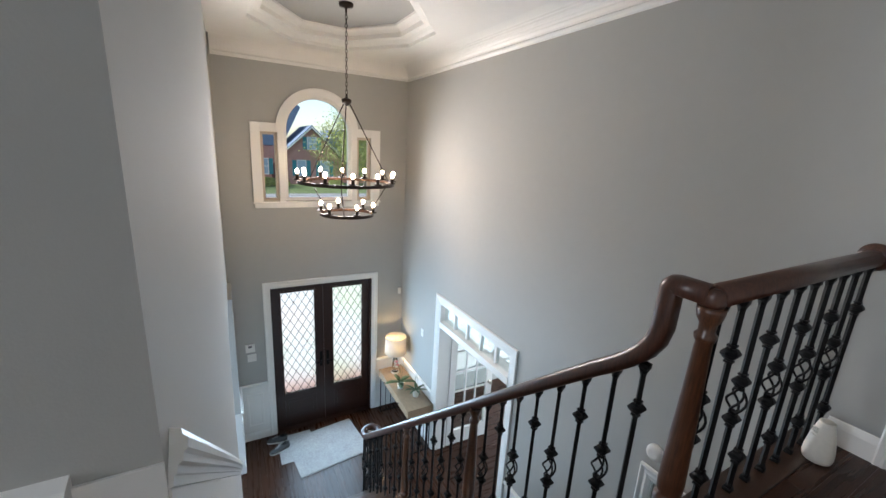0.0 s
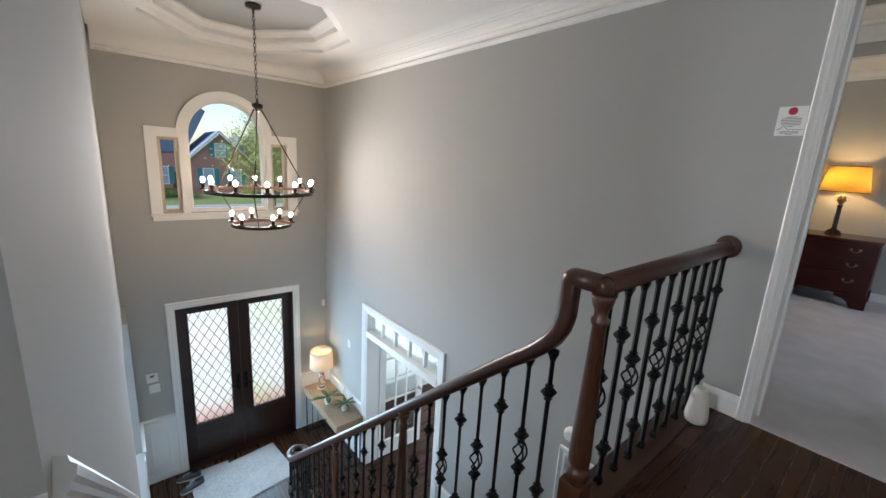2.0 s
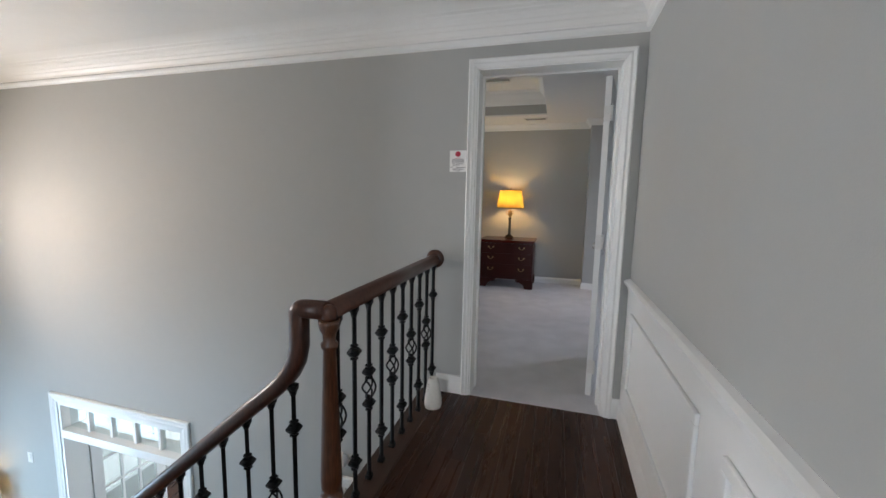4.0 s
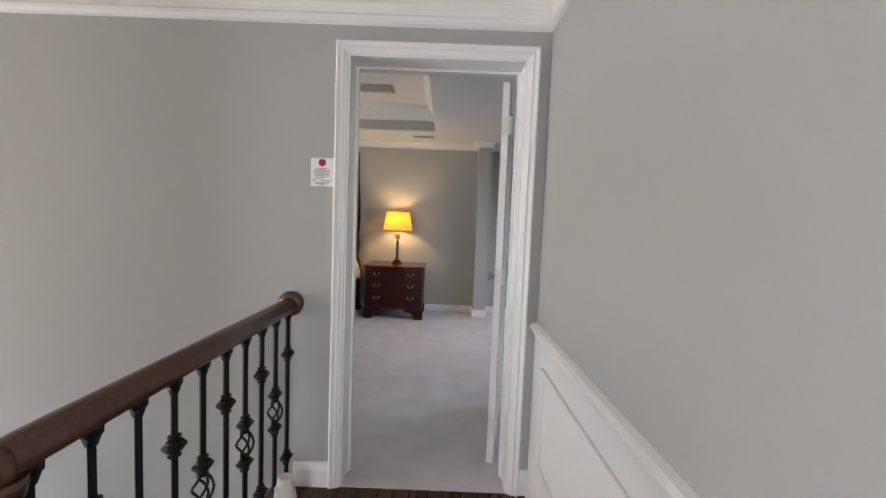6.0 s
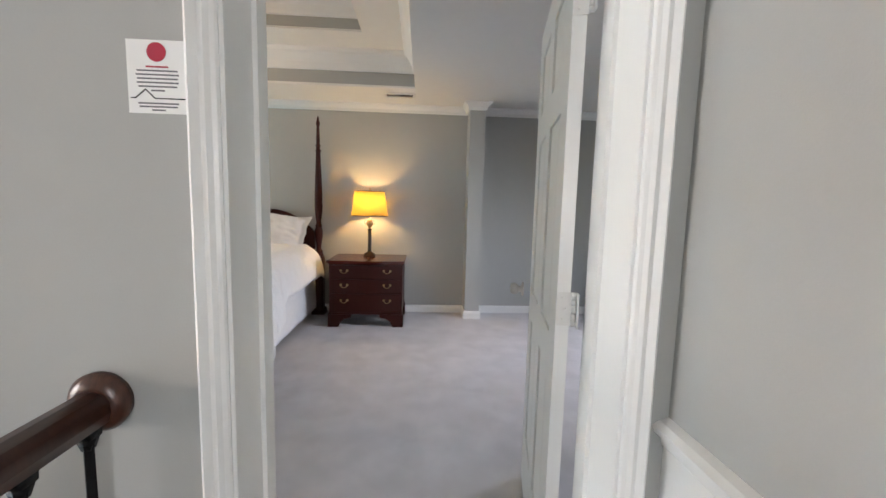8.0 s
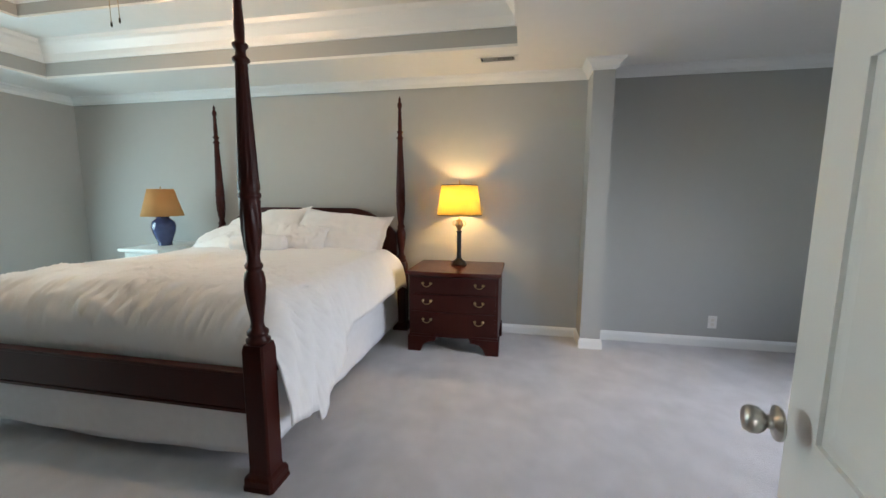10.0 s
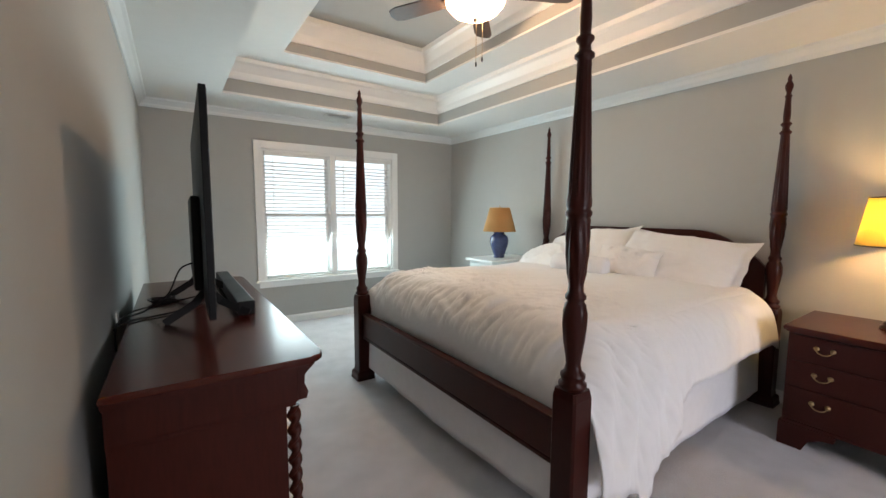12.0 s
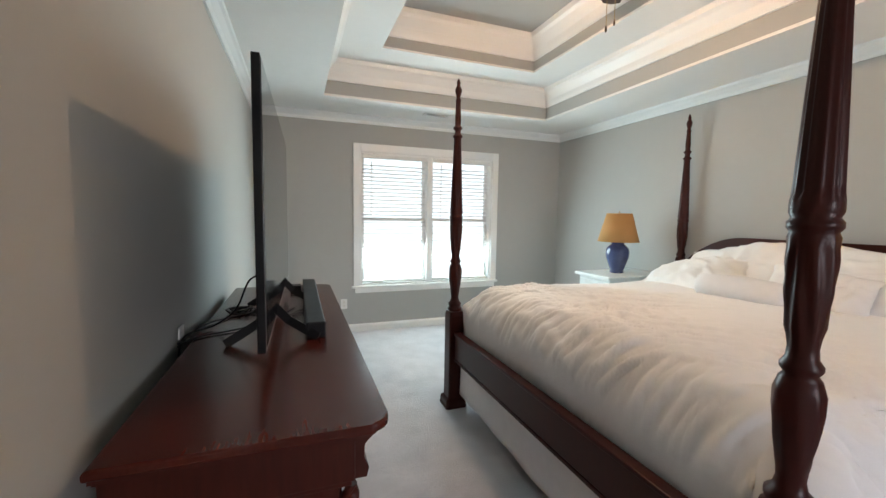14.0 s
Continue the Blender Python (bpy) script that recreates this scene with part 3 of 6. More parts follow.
bm = lathe(bmesh.new(), [(0.058, 0), (0.06, 0.012), (0.052, 0.022), (0.036, 0.03)], 28)
bm.transform(pose(E, 0.62, 0.895, 0, -90, 0))
part("rosette", bm, RAILWOOD, rail_ob, "turned wooden wall rosette")
bm = lathe(bmesh.new(), [(0.030, -0.036), (0.034, -0.02), (0.034, 0.0), (0.030, 0.016), (0.012, 0.0225)], 28, (1.80, 0.65, LEVEL))
part("newel_cap", bm, RAILWOOD, rail_ob)


def newel(x, y, z, top):
    bm = boxes((x - 0.045, y - 0.045, z, x + 0.045, y + 0.045, z + 0.10), bevel=0.006)
    h = top - z
    rows = [(0.040, 0.10), (0.046, 0.112), (0.050, 0.135), (0.046, 0.155), (0.036, 0.162), (0.044, 0.175), (0.046, 0.21), (0.042, 0.34), (0.027, h - 0.115),
            (0.034, h - 0.105), (0.036, h - 0.09), (0.026, h - 0.08), (0.028, h - 0.055), (0.040, h - 0.035), (0.044, h - 0.015), (0.044, h)]
    lathe(bm, [(r * 0.88, q) for r, q in rows], 24, (x, y, z))
    part("newel_post", bm, NEWELWOOD, rail_ob)


newel(1.80, 0.65, 0.0, LEVEL - 0.034)


def knuckle(bm, x, y, z, s=1.2):
    """A stepped collar: a square lozenge between two thin plates."""
    for r0, r1, a, b in ((0.014, 0.015, -0.027, -0.021), (0.010, 0.010, -0.021, -0.016), (0.015, 0.0265, -0.016, -0.003), (0.0265, 0.0265, -0.003, 0.003),
                         (0.0265, 0.015, 0.003, 0.016), (0.010, 0.010, 0.016, 0.021), (0.015, 0.014, 0.021, 0.027)):
        lathe(bm, [(r0 * s, a * s), (r1 * s, b * s)], 4, (x, y, z))


def baluster(x, y, z0, z1, basket, turned=0.0):
    h = z1 - z0
    bm = bmesh.new()
    b = 0.0078
    if basket:
        za, zb = 0.455 * h, 0.585 * h
        for c, d in ((0, za - 0.02), (zb + 0.02, h)):
            box(bm, -b, -b, c, b, b, d)
        knuckle(bm, 0, 0, za - 0.02)
        knuckle(bm, 0, 0, zb + 0.02)
        for q in range(4):
            pts = []
            for t in np.linspace(0, 1, 9):
                a = q * math.pi / 2 + 2.6 * t
                r = 0.006 + 0.024 * math.sin(math.pi * t)
                pts.append((r * math.cos(a), r * math.sin(a), za + (zb - za) * t))
            tube(bm, pts, 0.0045, 5)
    else:
        box(bm, -b, -b, 0, b, b, h)
        knuckle(bm, 0, 0, 0.77 * h)
        knuckle(bm, 0, 0, 0.19 * h)
    # shoes at foot and head
    for za, zb, ra, rb in ((0, 0.016, 0.021, 0.020), (0.016, 0.034, 0.018, 0.011), (h - 0.045, h - 0.022, 0.011, 0.018), (h - 0.022, h, 0.021, 0.022)):
        lathe(bm, [(ra, za), (rb, zb)], 4)
    bm.transform(Matrix.Rotation(math.pi / 4, 4, "Z") if turned else Matrix.Identity(4))
    part("baluster", bm, IRON, rail_ob, at=pose(x, y, z0))


for k in range(10):
    baluster(1.845 + 0.1235 * k, 0.645 - 0.026 * (k / 9), 0.0, LEVEL - 0.03 + 0.025 * k / 9, k % 2 == 0, 1)
for k in range(26):
    y = 0.79 + 0.1265 * k + (0.022 if k == 0 else 0)
    step = math.ceil((y - EDGE) / RUN)
    if k in (8, 16):
        newel(rail_x(y), y, -step * RISE, rail_z(y) - 0.055)
    else:
        top = rail_z(y) - 0.058 if k > 0 else 0.56
        baluster(rail_x(y), y, -step * RISE, top, k % 2 == 1, 1)
for k, a in enumerate(np.linspace(0.25, 5.2, 9)):
    r = 0.108 - 0.004 * a
    baluster(end[0] + 0.115 - r * math.cos(a), 4.10 + r * math.sin(a), LOW + RISE if math.sin(a) < -0.3 else LOW, zc2 - 0.03, k % 2 == 0, 1)

# ---- floorboards ----
random.seed(4)


def boards(floor, along, x0, y0, x1, y1, z, width, mean):
    """Lays boards over a floor, each one an object of its own with a fine joint round it."""
    shared = {}
    n = round(((y1 - y0) if along == "x" else (x1 - x0)) / width)
    for r in range(n):
        a, stop = (x0, x1) if along == "x" else (y0, y1)
        a_end = a + mean * random.uniform(0.3, 1.0)
        while a < stop - 0.02:
            b = min(stop, a_end)
            if stop - b < 0.35:
                b = stop
            length = round(b - a, 3)
            if length not in shared:
                bm = bmesh.new()
                g = 0.0004
                box(bm, g, g, -0.018, length - g, width - g, 0)
                shared[length] = mesh("floorboard", bm, OAK)
            ob = new("floorboard", shared[length])
            ob.parent = floor
            ob.matrix_basis = pose(a, y0 + r * width, z) if along == "x" else pose(x0 + (r + 1) * width, a, z, 0, 0, 90)
            a, a_end = b, b + mean * random.uniform(0.75, 1.25)


boards(bpy.data.objects["floor_landing_base"], "x", -0.6, S + 0.004, 2.995, 0.558, 0.0, 0.0785, 1.2)
boards(bpy.data.objects["floor_foyer_base"], "y", 0.53, 2.0, 2.995, N, LOW, 0.0822, 1.5)
setting("floor_foyer_far", boxes((-2.85, 0.9, LOW - 0.018, 0.528, N, LOW)), OAK, "dark wood floor of the dining room")

# ---- entrance door ----
GLASS = bpy.data.materials.new("clear_window_glass")
GLASS.use_nodes = True
gt = GLASS.node_tree
gt.nodes.remove(gt.nodes["Principled BSDF"])
tr, gl, fr, mx = (gt.nodes.new(n) for n in ("ShaderNodeBsdfTransparent", "ShaderNodeBsdfGlossy", "ShaderNodeLayerWeight", "ShaderNodeMixShader"))
fr.inputs["Blend"].default_value = 0.06
gl.inputs["Roughness"].default_value = 0.02
tr.inputs["Color"].default_value = (0.93, 0.97, 0.97, 1)
for a, b in ((fr.outputs["Facing"], mx.inputs[0]), (tr.outputs[0], mx.inputs[1]), (gl.outputs[0], mx.inputs[2])):
    gt.links.new(a, b)
gt.links.new(mx.outputs[0], gt.nodes["Material Output"].inputs[0])
FROST = material("frosted_textured_glass", (0.93, 0.97, 0.96), 0.28, transmit=1.0, grain=0.01, bump=0.6, bscale=45, stain=0.0)
LEAD = material("grey_lead_came", (0.22, 0.23, 0.24), 0.45, metal=0.6, grain=0.1)


def pane(name, bm, parent, mat=GLASS):
    ob = part(name, bm, mat, parent)
    ob.visible_shadow = False
    return ob


def entrance_leaf(x0, x1, lite, handle_x):
    ob = tagged(new("door_2" if handle_x > 1.73 else "door_3"), "dark stained wooden entrance door with a leaded frosted light", "door", kind="structure")
    z0, z1 = LOW + 0.015, -0.775
    y0, y1 = N + 0.06, N + 0.11
    lx0, lx1, lz0, lz1 = lite
    bm = bmesh.new()
    for r in ((x0, z0, lx0, z1), (lx1, z0, x1, z1), (lx0, lz1, lx1, z1), (lx0, z0, lx1, lz0)):
        box(bm, r[0], y0, r[1], r[2], y1, r[3])
    part("leaf", bm, DOORWOOD, ob)
    bm = bmesh.new()
    b = 0.026
    for r in ((lx0 - b, lz0 - b, lx0, lz1 + b), (lx1, lz0 - b, lx1 + b, lz1 + b), (lx0, lz0 - b, lx1, lz0), (lx0, lz1, lx1, lz1 + b)):
        box(bm, r[0], y0 - 0.014, r[1], r[2], y0 + 0.001, r[3], bevel=0.006)
    part("glazing_bead", bm, DOORWOOD, ob)
    w = lx1 - lx0
    cx = (lx0 + lx1) / 2
    bm = boxes((cx - w / 2, y0 - 0.006, LOW + 0.19, cx + w / 2, y0 + 0.001, LOW + 0.50), bevel=0.005)
    box(bm, cx - w / 2 + 0.05, y0 - 0.013, LOW + 0.235, cx + w / 2 - 0.05, y0 - 0.004, LOW + 0.455, bevel=0.006)
    part("raised_panel", bm, DOORWOOD, ob)
    pane("glass", boxes((lx0, y0 + 0.016, lz0, lx1, y0 + 0.022, lz1)), ob, FROST)
    # leaded diamonds
    bm = bmesh.new()
    dx, dz = w / 4.0, w / 4.0 * 1.62
    for sgn in (1, -1):
        k = -24
        while k < 24:
            pts = []
            c = k * dz
            # the line z = c + sgn * (x - cx) * dz / dx inside the light
            for x in (lx0, lx1):
                pts.append((x, (lz0 + lz1) / 2 + c + sgn * (x - cx) * dz / dx))
            (xa, za), (xb, zb) = pts
            lo, hi = 0.0, 1.0
            for lim, up in ((lz0, False), (lz1, True)):
                ta = (lim - za) / (zb - za)
                if (zb > za) == up:
                    hi = min(hi, ta)
                else:
                    lo = max(lo, ta)
            if hi - lo > 0.01:
                p = [(xa + (xb - xa) * q, y0 + 0.012, za + (zb - za) * q) for q in (lo, hi)]
                sweep(bm, p, [(-0.004, -0.003), (0.004, -0.003), (0.004, 0.003), (-0.004, 0.003)], up=(0, 1, 0))
            k += 1
    part("lead_came", bm, LEAD, ob, "diamond lead lattice")
    bm = boxes((handle_x - 0.022, y0 - 0.008, -2.15, handle_x + 0.022, y0, -1.90), bevel=0.004)
    tube(bm, [(handle_x, y0 - 0.006, -2.06), (handle_x, y0 - 0.05, -2.06), (handle_x + (0.09 if handle_x > 1.73 else -0.09), y0 - 0.055, -2.065)], 0.009, 8)
    part("lever_handle", bm, BLACK, ob, "black lever handle on a plate")
    return ob


entrance_leaf(1.02, 1.728, (1.135, 1.60, -2.52, -0.87), 1.685)
entrance_leaf(1.732, 2.45, (1.875, 2.335, -2.52, -0.87), 1.785)
ob = tagged(new("door_frame_2"), "white casing round the double entrance door", "door frame", kind="structure")
part("casing", casing(bmesh.new(), "y", N, -1, 0.995, 2.475, LOW, -0.765, 0.095), WHITE, ob)
part("jamb", boxes((0.995, N, LOW, 1.017, N + 0.22, -0.76), (2.453, N, LOW, 2.475, N + 0.22, -0.76), (1.017, N, -0.772, 2.453, N + 0.22, -0.76)), DOORWOOD, ob)
part("threshold", boxes((1.0, N - 0.02, LOW, 2.47, N + 0.2, LOW + 0.02), bevel=0.006), DOORWOOD, ob)

# ---- arched window over the entrance ----
win = tagged(new("window_1"), "white arched window with two narrow side lights", "window", kind="structure")
CX, SPRING, WR = 1.71, 1.40, 0.455


def outline(r, drop, sides=20):
    return [(CX + r, drop)] + [(CX + r * math.cos(a), SPRING + r * math.sin(a)) for a in np.linspace(0, math.pi, sides)] + [(CX - r, drop)]


def ribbon(bm, a, b, y0, y1):
    """A flat moulding between two matching outlines."""
    rows = [[bm.verts.new((x, y, z)) for x, z in pts] for pts, y in ((a, y1), (a, y0), (b, y0), (b, y1))]
    n = len(a)
    for p, q in zip(rows, rows[1:] + rows[:1]):
        for i in range(n - 1):
            bm.faces.new((p[i], p[i + 1], q[i + 1], q[i]))
    for i in (0, n - 1):
        bm.faces.new([r[i] for r in rows])
    return bm


CY = 1.465
bm = ribbon(bmesh.new(), [(x, z) for x, z in outline(WR - 0.012, CY)][1:-1], outline(WR + 0.075, CY)[1:-1], N - 0.024, N + 0.0)
ribbon(bm, outline(WR + 0.066, CY)[1:-1], outline(WR + 0.085, CY)[1:-1], N - 0.032, N)
part("arch_casing", bm, WHITE, win)
bm = bmesh.new()
for r in ((0.865, 0.46, 0.98, 1.465), (2.44, 0.46, 2.575, 1.465), (0.98, 1.355, 1.19, 1.465), (2.23, 1.355, 2.44, 1.465)):
    box(bm, r[0], N - 0.024, r[1], r[2], N, r[3], bevel=0.004)
box(bm, 0.875, N - 0.030, 0.375, 2.565, N, 0.435, bevel=0.006)
box(bm, 0.855, N - 0.05, 0.435, 2.585, N, 0.46, bevel=0.008)
part("casing", bm, WHITE, win)
bm = bmesh.new()
for x0, x1 in ((1.185, 1.262), (2.158, 2.235)):
    box(bm, x0, N - 0.02, 0.46, x1, N + 0.12, 1.40, bevel=0.004)
part("mullion", bm, WHITE, win)
bm = ribbon(bmesh.new(), outline(WR - 0.045, SPRING)[1:-1], outline(WR, SPRING)[1:-1], N + 0.02, N + 0.12)
for r in ((1.262, 0.47, 1.30, 1.40), (2.12, 0.47, 2.158, 1.40), (1.30, 0.47, 2.12, 0.512)):
    box(bm, r[0], N + 0.02, r[1], r[2], N + 0.12, r[3])
part("sash", bm, WHITE, win)
BEIGE = material("beige_sash_paint", (0.52, 0.44, 0.36), 0.4, grain=0.02)
for x0, x1 in ((0.978, 1.186), (2.234, 2.442)):
    bm = bmesh.new()
    b = 0.036
    for r in ((x0, 0.47, x0 + b, 1.358), (x1 - b, 0.47, x1, 1.358), (x0 + b, 0.47, x1 - b, 0.47 + b), (x0 + b, 1.358 - b, x1 - b, 1.358)):
        box(bm, r[0], N + 0.03, r[1], r[2], N + 0.10, r[3], bevel=0.004)
    part("side_sash", bm, BEIGE, win, "beige side sash")
    pane("pane", boxes((x0 + b, N + 0.07, 0.47 + b, x1 - b, N + 0.074, 1.358 - b)), win)
bm = bmesh.new()
pts = [(2.12, 0.512)] + outline(WR - 0.045, SPRING)[1:-1] + [(1.30, 0.512)]
a, b = [bm.verts.new((x, N + 0.07, z)) for x, z in pts], [bm.verts.new((x, N + 0.074, z)) for x, z in pts]
bm.faces.new(a)
bm.faces.new(b[::-1])
pane("pane", bm, win)

# ---- foyer trims ----
CRZ = -2.255
for k, (nm, p, q) in enumerate((("north_left", (0.90, N), (0.525, N)), ("north_right", (E, N), (2.57, N)))):
    run("trim_foyer_chair_rail_" + nm, [(*p, CRZ), (*q, CRZ)], LEFTWARD(CHAIR), "white chair rail in the foyer")
    run("baseboard_foyer_" + nm, [(*p, LOW), (*q, LOW)], LEFTWARD(BASE), "white baseboard in the foyer")
for nm, y0, y1 in (("east", 4.52, N), ("east_stair", 1.42, 2.775)):
    run("trim_foyer_chair_rail_" + nm, [(E, y0, CRZ), (E, y1, CRZ)], LEFTWARD(CHAIR), "white chair rail in the foyer")
    run("baseboard_foyer_" + nm, [(E, y0, LOW), (E, y1, LOW)], LEFTWARD(BASE), "white baseboard in the foyer")
    setting("trim_wainscot_" + nm, boxes((E - 0.005, y0, LOW + 0.12, E - 0.0005, y1, CRZ)), WHITE, "white painted wainscot")
run("trim_foyer_chair_rail_west", [(0.525, N, CRZ), (0.525, 5.11, CRZ)], LEFTWARD(CHAIR), "white chair rail in the foyer")
run("baseboard_foyer_west", [(0.525, N, LOW), (0.525, 5.11, LOW)], LEFTWARD(BASE), "white baseboard in the foyer")
setting("trim_wainscot_west", boxes((0.5255, 5.11, LOW + 0.12, 0.530, N, CRZ), (0.375, 5.104, LOW, 0.53, 5.1095, CRZ + 0.06)), WHITE, "white painted wainscot")
setting("trim_wainscot_north", boxes((0.53, N - 0.005, LOW + 0.12, 0.90, N - 0.0005, CRZ), (2.57, N - 0.005, LOW + 0.12, E - 0.006, N - 0.0005, CRZ)), WHITE, "white painted wainscot")
panel_frame("trim_panel_north", "y", N - 0.005, -1, 0.60, 0.83, LOW + 0.22, CRZ - 0.10)
panel_frame("trim_panel_west", "x", 0.530, 1, 5.18, 5.66, LOW + 0.22, CRZ - 0.10)
panel_frame("trim_panel_east", "x", E - 0.005, -1, 1.60, 2.60, LOW + 0.22, CRZ - 0.10)
# stair wall: white below a chair rail that falls with the steps
cr = [(0.466 + 0.045 * math.sin(t * math.pi / 2), 0.616 + 1.9 * t, 0.79 - 0.874 * 1.9 * t) for t in np.linspace(0.0, 1, 14)]
run("trim_stair_chair_rail", cr, [(0, 0), (0.006, 0.002), (0.007, 0.014), (0.010, 0.016), (0.011, 0.026), (0.016, 0.030), (0.017, 0.040), (0.022, 0.046), (0.023, 0.058), (0.016, 0.064), (0.014, 0.072), (0, 0.076)], "white chair rail that falls with the stairs")
bm = bmesh.new()
hi, lo = [bm.verts.new((x + 0.004, y, z)) for x, y, z in cr], [bm.verts.new((x + 0.004, y, z - 1.0)) for x, y, z in cr]
hb, lb = [bm.verts.new((x + 0.0005, y, z)) for x, y, z in cr], [bm.verts.new((x + 0.0005, y, z - 1.0)) for x, y, z in cr]
for i in range(len(cr) - 1):
    for p, q in ((hi, lo), (lb, hb), (lo, lb), (hb, hi)):
        bm.faces.new((p[i], p[i + 1], q[i + 1], q[i]))
bm.faces.new((hi[0], lo[0], lb[0], hb[0]))
setting("trim_stair_wainscot", bm, WHITE, "white painted wall under the stair's chair rail")
run("trim_landing_north_chair_rail", [(0.378, 0.615, RAILZ), (-2.6, 0.615, RAILZ)], LEFTWARD(CHAIR), "white chair rail that stops short of the corner")
setting("trim_landing_north_wainscot", boxes((-2.6, 0.610, 0.0, 0.4665, 0.6145, RAILZ + 0.05)), WHITE, "white painted wall at the head of the stairs")

# ---- french doors to the study ----
fd = tagged(new("door_frame_3"), "white cased opening with a glazed transom over french doors", "door frame", kind="structure")
part("casing", casing(bmesh.new(), "x", E, -1, FRENCH[0], FRENCH[1], LOW, FRENCH[3], 0.09), WHITE, fd)
part("jamb", boxes((E - 0.003, FRENCH[0] - 0.001, LOW, BW, FRENCH[0] + 0.03, FRENCH[3] - 0.03), (E - 0.003, FRENCH[1] - 0.03, LOW, BW, FRENCH[1] + 0.001, FRENCH[3] - 0.03), (E - 0.003, FRENCH[0], FRENCH[3] - 0.03, BW, FRENCH[1], FRENCH[3])), WHITE, fd)
part("transom_bar", boxes((E - 0.015, FRENCH[0] + 0.03, -1.10, BW, FRENCH[1] - 0.03, -1.02), bevel=0.004), WHITE, fd)
ys = np.linspace(FRENCH[0] + 0.03, FRENCH[1] - 0.03, 6)
for y in ys[1:-1]:
    part("muntin", boxes((E + 0.04, y - 0.016, -1.02, E + 0.09, y + 0.016, FRENCH[3] - 0.03), bevel=0.004), WHITE, fd)
for a, b in zip(ys, ys[1:]):
    pane("pane", boxes((E + 0.06, a + 0.016, -1.02, E + 0.064, b - 0.016, FRENCH[3] - 0.03)), fd)


def french_leaf(name, hinge, turn, w=0.745):
    ob = tagged(new(name), "white french door with fifteen glass lights, standing open", "door", kind="structure")
    ob.matrix_world = pose(*hinge, 0, 0, turn)
    h, t, st, bot = 2.0, 0.04, 0.10, 0.24
    bm = boxes((0, 0, 0, st, t, h), (w - st, 0, 0, w, t, h), (st, 0, 0, w - st, t, bot), (st, 0, h - 0.11, w - st, t, h))
    part("stile", bm, WHITE, ob)
    bm = bmesh.new()
    gx, gz = (w - 2 * st) / 3, (h - 0.11 - bot) / 5
    for i in (1, 2):
        box(bm, st + gx * i - 0.011, 0.006, bot, st + gx * i + 0.011, t - 0.006, h - 0.11)
    for j in range(1, 5):
        for i in range(3):
            box(bm, st + gx * i + (0.011 if i else 0), 0.006, bot + gz * j - 0.011, st + gx * (i + 1) - (0.011 if i < 2 else 0), t - 0.006, bot + gz * j + 0.011)
    part("muntin", bm, WHITE, ob)
    for i in range(3):
        for j in range(5):
            pane("pane", boxes((st + gx * i + 0.01, 0.018, bot + gz * j + 0.01, st + gx * (i + 1) - 0.01, 0.021, bot + gz * (j + 1) - 0.01)), ob)
    knob_set(ob, w - 0.05, 0.95, t)
    return ob


french_leaf("door_4", (BW + 0.01, FRENCH[1] - 0.035, LOW + 0.012), -2)
french_leaf("door_5", (BW - 0.06, FRENCH[0] + 0.035, LOW + 0.012), 30)
st = tagged(new("window_2"), "study window behind white slatted blinds", "window", kind="structure")
part("window_frame", casing(bmesh.new(), "y", 5.6, -1, 4.0, 5.6, -2.72, -1.1), WHITE, st)
part("window_sill", boxes((3.9, 5.54, -2.77, 5.7, 5.66, -2.72), bevel=0.006), WHITE, st)
part("mullion", boxes((4.76, 5.62, -2.72, 4.84, 5.72, -1.1)), WHITE, st)
bm = bmesh.new()
for k in range(29):
    z = -2.69 + k * 0.055
    for x0, x1 in ((4.01, 4.755), (4.845, 5.59)):
        v = [bm.verts.new(p) for p in ((x0, 5.605, z - 0.014), (x1, 5.605, z - 0.014), (x1, 5.64, z + 0.014), (x0, 5.64, z + 0.014))]
        w = [bm.verts.new(u.co + Vector((0, 0, 0.003))) for u in v]
        for q in ((v[0], v[1], v[2], v[3]), (w[3], w[2], w[1], w[0]), (v[0], w[0], w[1], v[1]), (v[2], w[2], w[3], v[3])):
            bm.faces.new(q)
tagged(part("blind_slats", bm, PLASTIC, st), kind="stuff")

# the cased doorway further along the foyer's east wall
dn = door_frame("door_frame_4", "white cased doorway in the foyer below the landing", "x", E - 0.02, E, (0.45, 1.31, LOW, -0.86), (1, 0), 0.09)
part("door", boxes((E - 0.014, 0.47, LOW, E - 0.003, 1.29, -0.88)), PAINT, dn)
bm = lathe(bmesh.new(), [(0.055, 0), (0.058, 0.02), (0.05, 0.04), (0.03, 0.05)], 24)
bm.transform(pose(E, 1.32, -0.665, 0, -90, 0))
ob = solid("door_chime", bm, PLASTIC, "round white chime fixed above a doorway", "chime")

